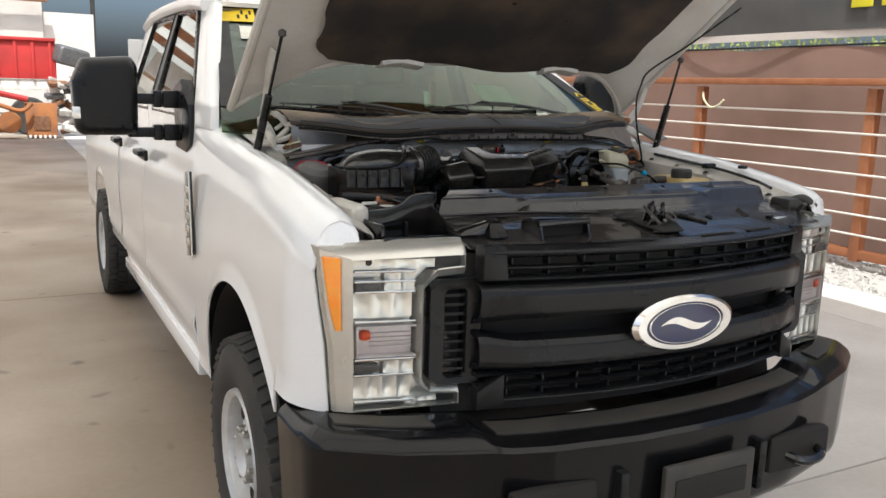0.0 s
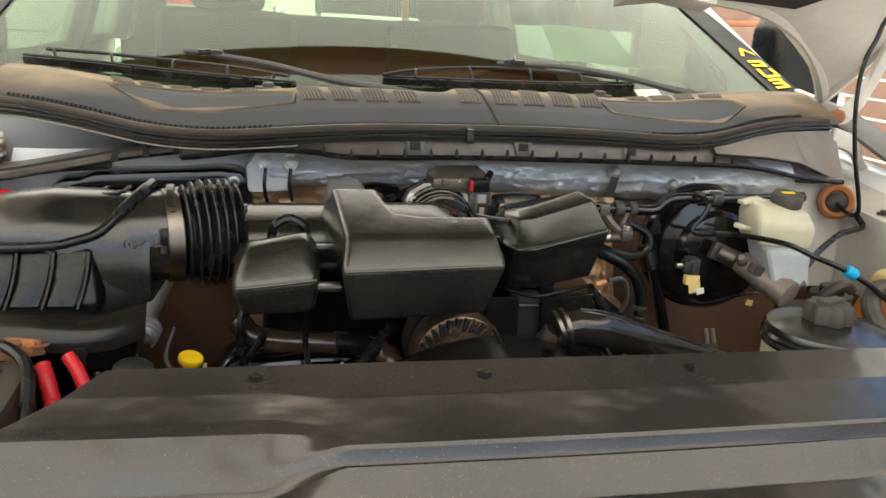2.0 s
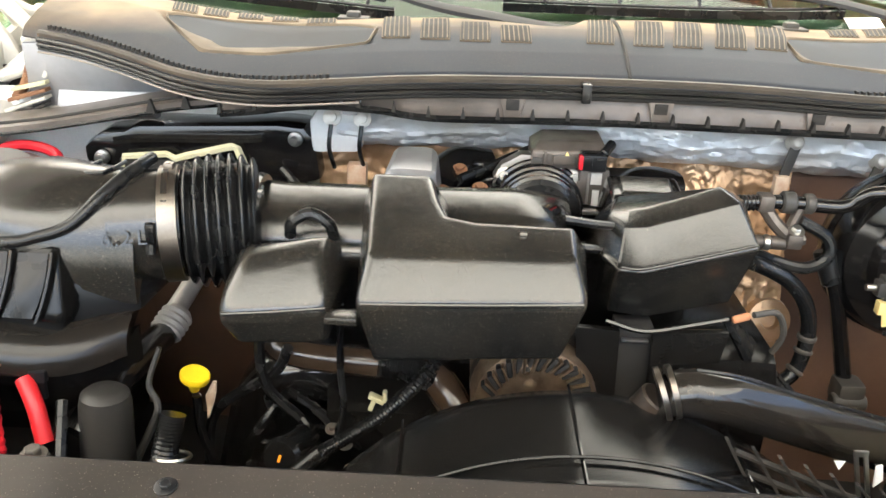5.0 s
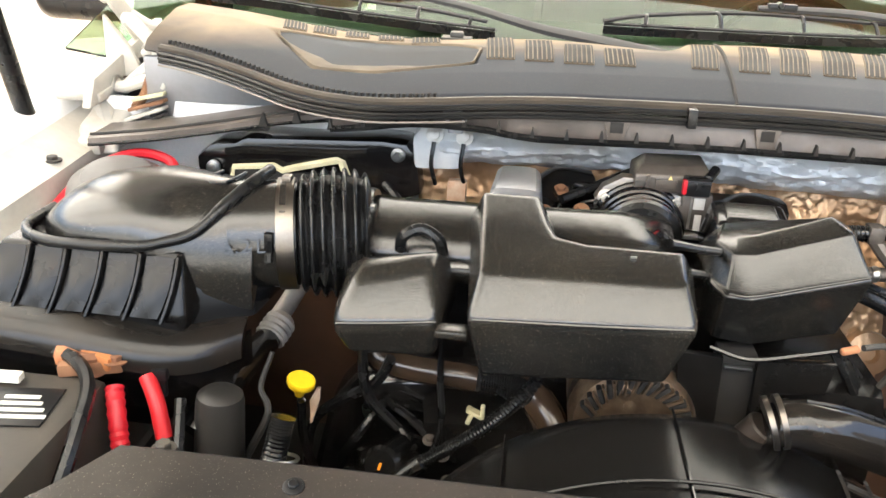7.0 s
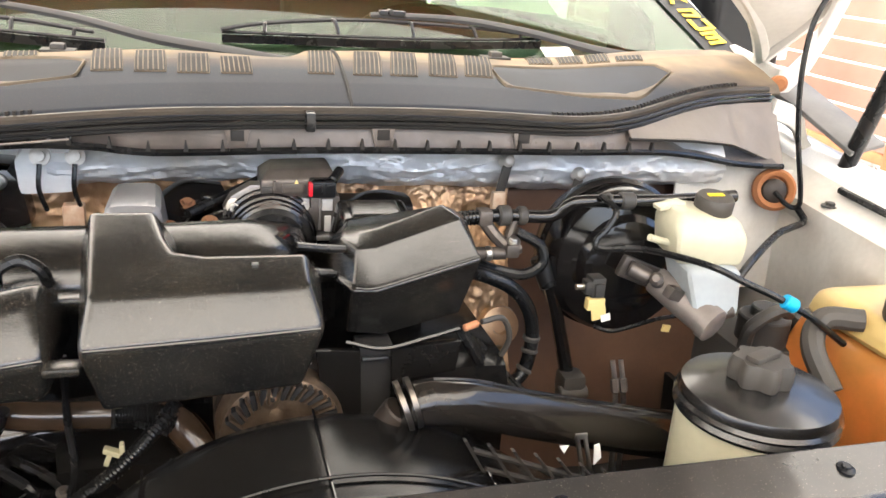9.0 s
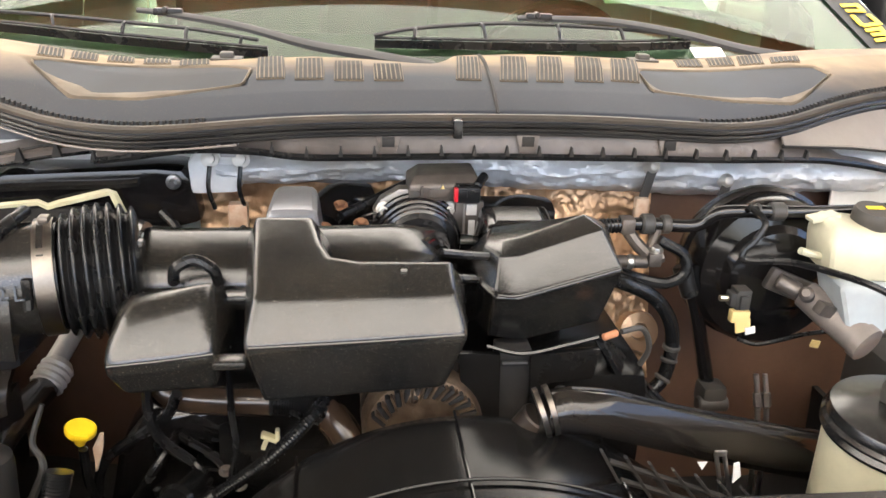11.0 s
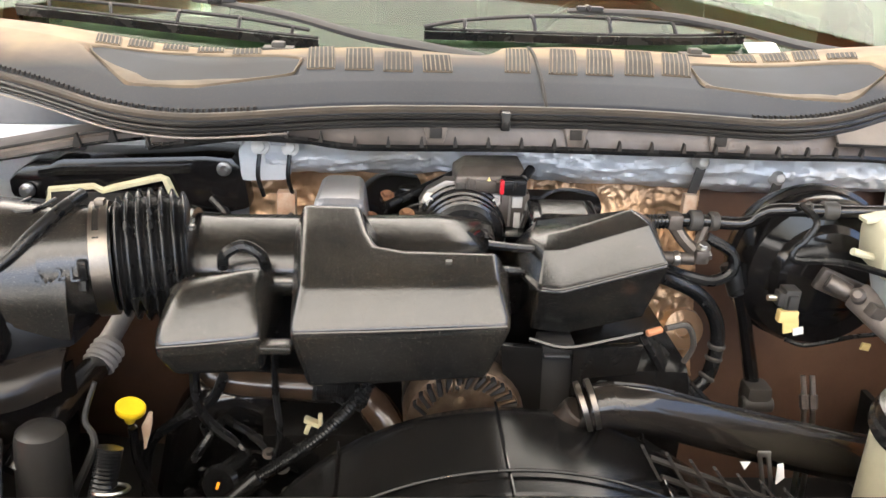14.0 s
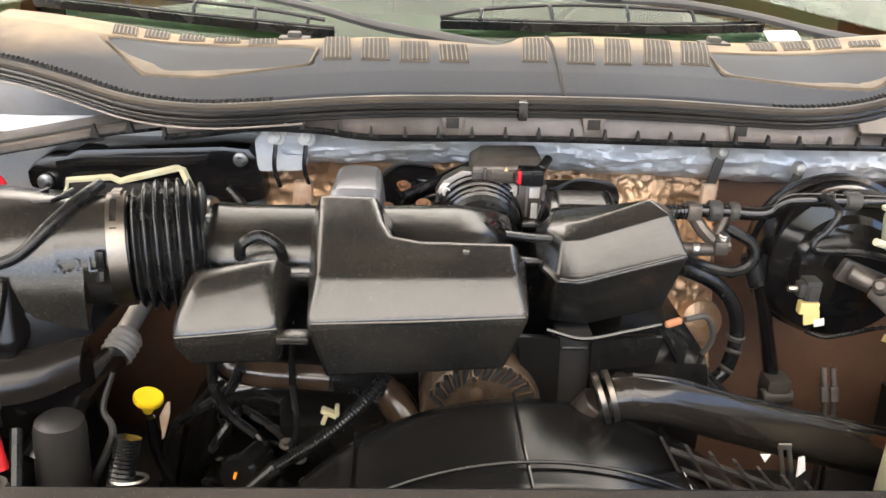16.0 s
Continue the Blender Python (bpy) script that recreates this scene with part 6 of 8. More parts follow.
part("latch_plate", prism([(0.02, 1.275), (0.095, 1.275), (0.070, 1.325), (0.045, 1.335)], "y", 0.215, 0.222, 0.002), GLOSS, lt)
part("latch_plate", prism([(0.01, 1.275), (0.06, 1.275), (0.035, 1.315)], "y", 0.175, 0.182, 0.002), GLOSS, lt)
part("latch_fork", join(prism([(0.030, 1.28), (0.050, 1.28), (0.046, 1.345), (0.034, 1.338)], "y", 0.195, 0.202, 0.001), prism([(0.078, 1.28), (0.096, 1.28), (0.086, 1.340), (0.076, 1.335)], "y", 0.195, 0.202, 0.001), box((0.063, 0.199, 1.302), (0.04, 0.012, 0.008), 0.002)), GLOSS, lt)
# little metal studs added as glints on the dark latch
for p in ((0.018, 0.168, 1.300), (0.106, 0.185, 1.306), (0.060, 0.160, 1.290)):
    part("latch_glint_stud", lathe([(0.006, 0), (0.006, 0.003), (0.003, 0.005)], p, (0, -0.8, 0.6), 12), CASTM, lt)
part("latch_spring", tube([(0.075, 0.17, 1.295), (0.09, 0.18, 1.31), (0.10, 0.16, 1.30), (0.085, 0.15, 1.29), (0.07, 0.16, 1.30)], 0.003, 6), DULL, lt)
part("latch_lever", join(tube([(0.03, 0.22, 1.325), (0.02, 0.18, 1.31), (0.025, 0.14, 1.285)], 0.005, 6), box((-0.005, 0.245, 1.290), (0.035, 0.010, 0.005), 0.002)), DULL, lt)
part("release_cable", tube([(0.10, 0.25, 1.293), (0.14, 0.20, 1.297), (0.165, 0.15, 1.292), (0.19, 0.12, 1.286)], 0.010, 8), RUBBER, lt)
part("cable_stay", box((0.135, 0.235, 1.292), (0.018, 0.12, 0.010), 0.003, (0, 0, -35)), DULL, lt)
# pocket beside the cover
bn = part("side_pocket", box((-0.69, 0.335, 1.240), (0.21, 0.16, 0.008), 0.002), GLOSS, truck, "open black plastic pocket beside the radiator cover")
for c, s3 in (((-0.79, 0.35, 1.268), (0.010, 0.14, 0.06)), ((-0.69, 0.265, 1.250), (0.21, 0.008, 0.035)), ((-0.69, 0.300, 1.256), (0.26, 0.06, 0.008))):
    part("pocket_wall", box(c, s3, 0.003), GLOSS, bn)
part("pocket_wall", prism([(0.255, 1.235), (0.42, 1.235), (0.42, 1.328), (0.34, 1.300), (0.255, 1.268)], "x", -0.59, -0.58, 0.002), GLOSS, bn)
POCKET_TOP = [(-0.775, 1.316), (-0.718, 1.319), (-0.676, 1.331), (-0.654, 1.347), (-0.633, 1.356), (-0.577, 1.357)]
part("pocket_wall", prism([(POCKET_TOP[0][0], 1.222), (POCKET_TOP[-1][0], 1.222)] + POCKET_TOP[::-1], "y", 0.411, 0.419, 0.002), GLOSS, bn)
for x in (-0.745, -0.665):
    part("pocket_rib", box((x, 0.405, 1.255), (0.008, 0.014, 0.055), 0.002), TRIM, bn)
part("pocket_rim", tube([(x, 0.416, z) for x, z in POCKET_TOP] + [(-0.57, 0.43, 1.335)], 0.0045, 8), COVERM, bn)
for sd in (-1, 1):
    part("headlamp_mount", box((sd * 0.72, 0.30, 1.215), (0.26, 0.10, 0.03), 0.008), GLOSS, truck)
part("lamp_bracket", join(tube([(0.80, 0.36, 1.29), (0.84, 0.32, 1.31), (0.88, 0.30, 1.28)], 0.014, 8), box((0.82, 0.36, 1.285), (0.10, 0.09, 0.05), 0.015), tube([(0.78, 0.26, 1.30), (0.80, 0.30, 1.27), (0.83, 0.26, 1.26)], 0.008, 8)), DULL, truck, "dark bracket and wiring behind the headlamp")
part("fender_seal", join(tube([(0.79, 0.42, 1.335), (0.82, 0.52, 1.350), (0.835, 0.70, 1.372), (0.84, 0.90, 1.388), (0.84, 1.10, 1.402)], 0.006, 8), box((0.80, 0.74, 1.385), (0.05, 0.03, 0.02), 0.005), lathe([(0.018, 0), (0.018, 0.01), (0.010, 0.012)], (0.855, 0.62, 1.385), (0, 0, 1), 16)), RUBBER, truck, "black seal and wiring along the fender edge")

# ---- engine: intake ----
def ring(pts, z=None):
    return [(p[0], p[1], p[2] if z is None else z) for p in pts]


# centre cover: a wide box with a neck running back
cov = part("intake_cover", loft([
    [(-0.208, 0.752, 1.312), (-0.034, 0.765, 1.316), (-0.022, 0.84, 1.33), (-0.115, 0.84, 1.33), (-0.140, 0.846, 1.33), (-0.150, 0.868, 1.335), (-0.16, 0.93, 1.36), (-0.215, 0.93, 1.36)],
    [(-0.222, 0.724, 1.384), (-0.017, 0.736, 1.388), (-0.008, 0.836, 1.400), (-0.110, 0.838, 1.400), (-0.134, 0.845, 1.401), (-0.141, 0.866, 1.404), (-0.146, 0.920, 1.412), (-0.236, 0.920, 1.412)],
    [(-0.214, 0.757, 1.4212), (-0.028, 0.763, 1.4228), (-0.027, 0.810, 1.4350), (-0.118, 0.811, 1.4352), (-0.146, 0.818, 1.4370), (-0.155, 0.840, 1.4425), (-0.165, 0.884, 1.4545), (-0.222, 0.884, 1.4545)]], 0.008, 4), SATIN, truck, "satin black moulded intake cover", 40)
part("neck_block", loft([[(-0.228, 0.965, 1.36), (-0.154, 0.965, 1.36), (-0.153, 1.07, 1.36), (-0.224, 1.07, 1.36)], [(-0.220, 0.970, 1.430), (-0.161, 0.970, 1.430), (-0.163, 1.055, 1.436), (-0.214, 1.055, 1.436)]], 0.014, 3), BLUEGREY, cov, "grey block behind the cover")
part("moulding_mark", box((-0.075, 0.792, 1.4318), (0.006, 0.002, 0.002), 0.0005, (15, 0, 0)), STEEL, cov)
part("cover_lip", tube([(-0.217, 0.7275, 1.3848), (-0.12, 0.7318, 1.3868), (-0.022, 0.7392, 1.3888)], 0.0020, 8), COVERM, cov, "thin shiny moulded lip")
# side covers
lc = part("coil_cover", loft([
    [(-0.338, 0.760, 1.318), (-0.252, 0.760, 1.322), (-0.240, 0.86, 1.34), (-0.335, 0.86, 1.34)],
    [(-0.352, 0.738, 1.358), (-0.246, 0.742, 1.368), (-0.240, 0.840, 1.385), (-0.352, 0.840, 1.385)],
    [(-0.336, 0.772, 1.395), (-0.262, 0.782, 1.412), (-0.256, 0.812, 1.416), (-0.334, 0.800, 1.404)]], 0.0125, 5), SATIN, truck, "satin black engine side cover", 50)
part("cover_lip", tube([(-0.344, 0.7430, 1.3598), (-0.30, 0.7432, 1.3642), (-0.251, 0.7465, 1.3690)], 0.0018, 8), COVERM, lc, "thin shiny moulded lip")
part("cover_link", box((-0.236, 0.745, 1.362), (0.03, 0.02, 0.008), 0.003), SATIN, lc)
part("cover_link", box((-0.236, 0.828, 1.388), (0.03, 0.02, 0.010), 0.003), SATIN, lc)
rc = part("coil_cover", loft([
    [(0.018, 0.900, 1.322), (0.026, 0.865, 1.321), (0.064, 0.862, 1.317), (0.156, 0.884, 1.328), (0.176, 0.945, 1.33), (0.03, 0.955, 1.33)],
    [(0.011, 0.860, 1.384), (0.023, 0.829, 1.384), (0.0475, 0.824, 1.3850), (0.166, 0.852, 1.4045), (0.180, 0.940, 1.40), (0.012, 0.945, 1.39)],
    [(0.013, 0.866, 1.388), (0.025, 0.836, 1.388), (0.0475, 0.831, 1.3905), (0.163, 0.857, 1.4100), (0.178, 0.938, 1.405), (0.014, 0.945, 1.395)],
    [(0.019, 0.885, 1.421), (0.031, 0.856, 1.4203), (0.050, 0.850, 1.4233), (0.144, 0.872, 1.4455), (0.168, 0.925, 1.428), (0.030, 0.930, 1.420)],
    [(0.026, 0.905, 1.424), (0.038, 0.880, 1.428), (0.056, 0.880, 1.432), (0.130, 0.900, 1.452), (0.156, 0.928, 1.436), (0.034, 0.932, 1.425)]], 0.0035, 3), SATIN, truck, "satin black engine side cover", 50)
part("cover_lip", tube([(0.027, 0.8315, 1.3862), (0.0475, 0.8262, 1.3878), (0.10, 0.8388, 1.3965), (0.163, 0.8545, 1.4070)], 0.0016, 8), COVERM, rc, "thin shiny moulded lip")
part("rear_coil_cover", loft([[(0.028, 0.96, 1.36), (0.128, 0.96, 1.36), (0.128, 1.03, 1.37), (0.028, 1.03, 1.37)], [(0.036, 0.965, 1.412), (0.118, 0.965, 1.412), (0.118, 1.02, 1.422), (0.036, 1.02, 1.422)]], 0.008, 3), GLOSS, rc)
part("rear_cover_inset", loft([[(0.046, 0.972, 1.413), (0.108, 0.972, 1.413), (0.108, 1.012, 1.4205), (0.046, 1.012, 1.4205)], [(0.050, 0.976, 1.4165), (0.104, 0.976, 1.4165), (0.104, 1.008, 1.4235), (0.050, 1.008, 1.4235)]], 0.001), SATIN, rc)
for z in (1.412, 1.385):
    part("cover_link", tube([(-0.03, 0.86, z + 0.010), (0.0, 0.868, z + 0.004), (0.03, 0.875, z)], (0.005, 0.004), 8), RUBBER, rc)

# intake pipe from air box to throttle
PIPE = [(0.955, 1.372), (0.957, 1.402), (0.953, 1.414), (0.943, 1.4192), (0.930, 1.4175), (0.893, 1.4075), (0.884, 1.4035), (0.869, 1.386), (0.865, 1.372), (0.872, 1.352), (0.905, 1.345), (0.945, 1.352)]
pipe = part("intake_pipe", loft([[(x, 0.905 + yo + (py - 0.905) * g, 1.385 + zo + (pz - 1.385) * g) for py, pz in PIPE] for x, yo, zo, g in
                                 ((-0.345, 0.0, 0.0, 1.03), (-0.32, 0.0, 0.0, 1.0), (-0.22, 0.0, 0.001, 1.0), (-0.12, 0.004, 0.002, 1.0), (-0.075, 0.010, 0.002, 0.99), (-0.050, 0.022, -0.002, 0.95), (-0.028, 0.040, -0.008, 0.88), (-0.010, 0.062, -0.014, 0.76), (-0.004, 0.075, -0.018, 0.55))]), SATIN, truck, "satin black air intake pipe", 50)
part("throttle_elbow", tube([(-0.050, 0.935, 1.372), (-0.040, 0.960, 1.369), (-0.038, 0.990, 1.365), (-0.039, 1.03, 1.362)], (0.036, 0.037), 18), GLOSS, pipe)
part("pipe_strap", tube([(-0.302, 0.850, 1.395), (-0.298, 0.844, 1.412), (-0.28, 0.846, 1.421), (-0.262, 0.844, 1.412), (-0.258, 0.850, 1.395)], 0.006, 8), RUBBER, pipe)
part("pipe_flange", join(tube([(-0.345, 0.905 + 0.056 * math.cos(a), 1.386 + 0.046 * math.sin(a)) for a in [2 * math.pi * k / 24 for k in range(25)]], 0.006, 6, 1), box((-0.338, 0.87, 1.428), (0.012, 0.016, 0.012), 0.003)), SATIN, pipe)
ax0, ax1 = Vector((-0.431, 0.880, 1.389)), Vector((-0.340, 0.900, 1.392))
prof = []
for k in range(61):
    s = k / 60
    r = 0.058 + 0.013 * math.sin(math.pi * min(1, s * 1.0)) ** 0.5
    prof.append((r - 0.0085 * (0.5 + 0.5 * math.cos(s * 2 * math.pi * 7.0)) ** 1.3, 0.014 + s * 0.078))
part("intake_bellows", lathe([(0.056, 0.0), (0.056, 0.014)] + prof, ax0, ax1 - ax0, 44), RUBBER, pipe, "ribbed black rubber bellows", 60)
hc = part("hose_clamp", lathe([(0.0575, -0.006), (0.0605, -0.006), (0.0605, 0.012), (0.0575, 0.012)], ax0, ax1 - ax0, 44), CLAMPM, pipe, "bright steel hose clamp")
part("clamp_screw", join(box((-0.431, 0.820, 1.402), (0.009, 0.007, 0.022), 0.002), lathe([(0.005, 0), (0.005, 0.010)], (-0.431, 0.818, 1.392), (0, -0.2, -1), 8)), RUBBER, hc)
part("clamp_tab", box((-0.428, 0.880, 1.452), (0.010, 0.012, 0.007), 0.002), CLAMPM, hc)

# air box
def dome(x):
    """Half breadth, top and centre of the air box lid along x."""
    return lerp_table([(-0.69, 0.005), (-0.683, 0.03), (-0.665, 0.055), (-0.63, 0.078), (-0.57, 0.085), (-0.50, 0.078), (-0.465, 0.062), (-0.45, 0.06)], x), lerp_table([(-0.69, 1.385), (-0.68, 1.405), (-0.66, 1.425), (-0.62, 1.444), (-0.55, 1.452), (-0.45, 1.445)], x)


xs = [-0.69, -0.683, -0.672, -0.655, -0.63, -0.60, -0.56, -0.52, -0.49, -0.465, -0.448]
lids = []
for x in xs:
    h, top = dome(x)
    low = 1.394 if x < -0.56 else 1.394 - 0.065 * clamp01((x + 0.56) / 0.1)
    yc = 0.872
    rr = []
    for k in range(21):
        a = math.pi * k / 20
        rr.append((x, yc - h * math.cos(a) * (1.02), low + (top - low) * math.sin(a) ** 0.75))
    lids.append(rr)
ab = part("air_box", loft(lids), SATIN, truck, "satin black air filter box with moulded lettering", 50)
part("box_neck", lathe([(0.058, -0.05), (0.058, 0.0), (0.061, 0.002), (0.061, 0.008)], ax0 - Vector((0.004, 0, 0)), ax1 - ax0, 36), SATIN, ab)
part("box_seam", tube([(-0.695, 0.885, 1.396), (-0.69, 0.82, 1.396), (-0.64, 0.785, 1.398), (-0.56, 0.785, 1.400), (-0.53, 0.792, 1.404), (-0.501, 0.803, 1.413), (-0.478, 0.829, 1.435), (-0.461, 0.864, 1.449), (-0.452, 0.90, 1.453)], (0.005, 0.0065), 16), RUBBER, ab)
part("box_tab", tube([(-0.505, 0.90, 1.447), (-0.515, 0.865, 1.446), (-0.488, 0.86, 1.448), (-0.478, 0.895, 1.449)], 0.002, 6, 2), RUBBER, ab)
lb = part("box_base", loft([[(-0.69, 0.800, 1.18), (-0.55, 0.800, 1.18), (-0.53, 0.95, 1.18), (-0.69, 0.95, 1.18)],
                            [(-0.70, 0.762, 1.335), (-0.500, 0.764, 1.335), (-0.470, 0.955, 1.335), (-0.70, 0.955, 1.335)],
                            [(-0.70, 0.790, 1.393), (-0.512, 0.792, 1.396), (-0.466, 0.950, 1.378), (-0.70, 0.950, 1.390)]], 0.006, 3), SHROUDM, ab, "panelled lower half of the air box")
RIBS = [-0.702, -0.664, -0.626, -0.588, -0.549, -0.511]
for xa, xb in zip(RIBS, RIBS[1:]):
    part("box_panel", sheet(8, 10, lambda u, v: (xa + 0.005 + (xb - xa - 0.010) * u - 0.010 * (1 - v) ** 2, 0.7625 + 0.028 * v - 0.004 * math.sin(math.pi * u) * math.sin(math.pi * min(1, v * 1.2)) - 0.003, 1.336 + 0.054 * v), 0.002), TRIM, lb)
for x in RIBS[1:]:
    part("box_rib", loft([[(x - 0.010 * (1 - v) ** 2 - 0.0035, 0.765 + 0.026 * v, 1.334 + 0.060 * v), (x - 0.010 * (1 - v) ** 2 - 0.0015, 0.752 + 0.030 * v, 1.334 + 0.060 * v), (x - 0.010 * (1 - v) ** 2 + 0.0015, 0.752 + 0.030 * v, 1.334 + 0.060 * v), (x - 0.010 * (1 - v) ** 2 + 0.0035, 0.765 + 0.026 * v, 1.334 + 0.060 * v)] for v in (0, 0.25, 0.5, 0.75, 1)], 0.001), SHROUDM, lb)
LEDGE = smooth_path([(-0.73, 0.762, 1.342), (-0.65, 0.760, 1.337), (-0.58, 0.760, 1.330), (-0.525, 0.768, 1.322), (-0.490, 0.785, 1.320), (-0.462, 0.815, 1.322)], 5)
part("box_shelf", loft([[p + Vector((0, 0.004, 0.002))] + [p + Vector((0.010 * k / len(LEDGE), dy, dz)) for dy, dz in ((-0.006, -0.001), (-0.018, -0.007), (-0.027, -0.017), (-0.031, -0.029), (-0.030, -0.036))] + [p + Vector((0, 0.004, -0.030))] for k, p in enumerate(LEDGE)]), LEDGEM, lb, "glossy dark curved shelf round the air box", 60)
part("box_bowl", loft([[p + Vector((0, -0.024, -0.034)) for p in LEDGE] + [p + Vector((0, 0.030, -0.034)) for p in LEDGE[::-1]], [p + Vector((-0.006, -0.010, -0.075)) for p in LEDGE] + [p + Vector((0, 0.030, -0.075)) for p in LEDGE[::-1]], [p + Vector((-0.03, 0.02, -0.11)) for p in LEDGE] + [p + Vector((-0.02, 0.05, -0.11)) for p in LEDGE[::-1]]]), GLOSS, lb)
part("box_latch", join(box((-0.518, 0.738, 1.288), (0.016, 0.008, 0.012), 0.002), box((-0.518, 0.740, 1.272), (0.010, 0.006, 0.020), 0.002)), TRIM, lb)
part("box_shoulder", loft([[(-0.54, 0.765, 1.31), (-0.445, 0.815, 1.32), (-0.435, 0.92, 1.32), (-0.54, 0.92, 1.31)], [(-0.53, 0.778, 1.366), (-0.450, 0.822, 1.352), (-0.440, 0.90, 1.36), (-0.53, 0.90, 1.37)]], 0.006, 2), TRIM, ab)
for k, ch in enumerate(("6", ".", "2", "L")):
    cu = bpy.data.curves.new("moulded_mark", "FONT")
    cu.body, cu.size, cu.extrude = ch, 0.020, 0.0006
    tmp = new("moulded_mark", cu)
    bpy.context.view_layer.update()
    me = bpy.data.meshes.new_from_object(tmp.evaluated_get(bpy.context.evaluated_depsgraph_get()))
    bpy.data.objects.remove(tmp)
    b = bmesh.new()
    b.from_mesh(me)
    bpy.data.meshes.remove(me)
    o = (0, 0.013, 0.019, 0.034)[k]
    b.transform(pose(-0.475 + 0.95 * o, 0.805 + 0.25 * o, 1.392, 72, 0, 17))
    part("moulded_mark", b, COVERM, ab, "raised moulded lettering on the intake")

# ---- throttle body and hardware behind ----
tb = part("throttle_body", prism([(-0.094, 1.345), (-0.094, 1.398), (-0.085, 1.414), (-0.062, 1.428), (-0.02, 1.428), (0.002, 1.418), (0.014, 1.404), (0.016, 1.345)], "y", 1.060, 1.082, 0.004), ALU, truck, "cast aluminium throttle body")
part("throttle_housing", loft([[(-0.050, 1.048, 1.416), (0.041, 1.048, 1.416), (0.041, 1.11, 1.416), (-0.050, 1.11, 1.416)], [(-0.050, 1.048, 1.436), (0.041, 1.048, 1.438), (0.041, 1.11, 1.440), (-0.050, 1.11, 1.438)], [(-0.042, 1.062, 1.446), (0.036, 1.062, 1.448), (0.034, 1.11, 1.450), (-0.034, 1.11, 1.448)]], 0.003), CASTM, tb, "grey actuator housing")
part("housing_rib", box((-0.034, 1.047, 1.427), (0.004, 0.006, 0.018), 0.001), CASTM, tb)
part("housing_recess", box((-0.043, 1.0475, 1.424), (0.012, 0.003, 0.010), 0.001), DULL, tb)
part("housing_plate", box((-0.012, 1.0465, 1.427), (0.026, 0.003, 0.012), 0.001), ACTM, tb)
part("warning_mark", prism([(-0.012, 1.430), (-0.004, 1.430), (-0.008, 1.438)], "y", 1.0455, 1.0475, 0), TAGC, tb)
gh = part("gear_housing", join(box((0.027, 1.062, 1.395), (0.036, 0.036, 0.046), 0.004), box((0.012, 1.060, 1.388), (0.012, 0.03, 0.03), 0.003)), CASTM, tb, "grey brown gear housing")
part("throttle_label", box((0.029, 1.0425, 1.407), (0.013, 0.003, 0.014), 0.0006), PALEALU, gh)
part("throttle_label", box((0.030, 1.0425, 1.383), (0.008, 0.003, 0.020), 0.0006), PALEALU, gh)
part("gear_rib", box((0.020, 1.0425, 1.395), (0.003, 0.003, 0.040), 0.0006), ALU, gh)
part("gear_foot", box((0.030, 1.04, 1.368), (0.03, 0.02, 0.006), 0.001), STEEL, gh)
pl = part("plug", join(box((0.022, 1.040, 1.430), (0.030, 0.026, 0.020), 0.003), box((0.014, 1.030, 1.432), (0.012, 0.010, 0.012), 0.002), cyl((0.034, 1.045, 1.436), (0.048, 1.07, 1.444), 0.006)), TRIM, tb, "black electrical plug")
part("plug_latch", box((0.030, 1.026, 1.436), (0.010, 0.006, 0.004), 0.001), TRIM, pl)
part("red_lock", box((0.0065, 1.030, 1.431), (0.005, 0.010, 0.017), 0.0015), RED, tb, "red plug lock")
for k, (y, r, m) in enumerate(((1.054, 0.0535, 0.0045), (1.044, 0.0505, 0.004), (1.035, 0.0515, 0.004), (1.026, 0.0475, 0.004), (1.016, 0.0455, 0.005))):
    part("gasket_ring", tube([(-0.039 + r * math.cos(a), y, 1.368 + r * math.sin(a)) for a in [2 * math.pi * j / 36 for j in range(37)]], m, 8, 1), GLOSS, tb)
part("throttle_boot", lathe([(0.046, 0), (0.046, 0.05), (0.040, 0.055)], (-0.039, 1.062, 1.368), (0, -1, 0), 32), RUBBER, tb)
for x, z in ((-0.081, 1.402), (0.003, 1.403), (-0.086, 1.352), (0.010, 1.352)):
    part("bolt_washer", lathe([(0.0095, 0), (0.0095, 0.004), (0.008, 0.005)], (x, 1.060, z), (0, -1, 0.1), 18), PALEALU, tb)
    part("bolt", lathe([(0.0055, 0), (0.0055, 0.009), (0.004, 0.010), (0.0035, 0.006), (0.001, 0.006)], (x, 1.056, z), (0, -1, 0.1), 12), PALEALU, tb)
part("intake_manifold", join(box((-0.02, 1.14, 1.34), (0.30, 0.14, 0.08), 0.03), tube([(-0.16, 1.06, 1.37), (-0.14, 1.12, 1.385), (-0.10, 1.14, 1.38)], 0.03, 12), tube([(-0.13, 1.02, 1.372), (-0.10, 1.05, 1.38), (-0.08, 1.10, 1.378)], 0.018, 12), tube([(0.07, 1.07, 1.375), (0.10, 1.10, 1.38), (0.14, 1.12, 1.37)], 0.028, 12)), GLOSS, truck, "black plastic intake manifold")
part("manifold_hose", tube([(-0.135, 1.050, 1.396), (-0.103, 1.080, 1.402), (-0.069, 1.100, 1.413), (-0.031, 1.120, 1.424), (0.009, 1.140, 1.427)], 0.006, 8), RUBBER, truck)
for p in ((-0.11, 1.03, 1.392), (-0.135, 1.075, 1.40), (-0.155, 1.02, 1.39)):
    part("hose_clip", hexbolt(p, (0, -0.5, 1), 0.006), RUST, truck)

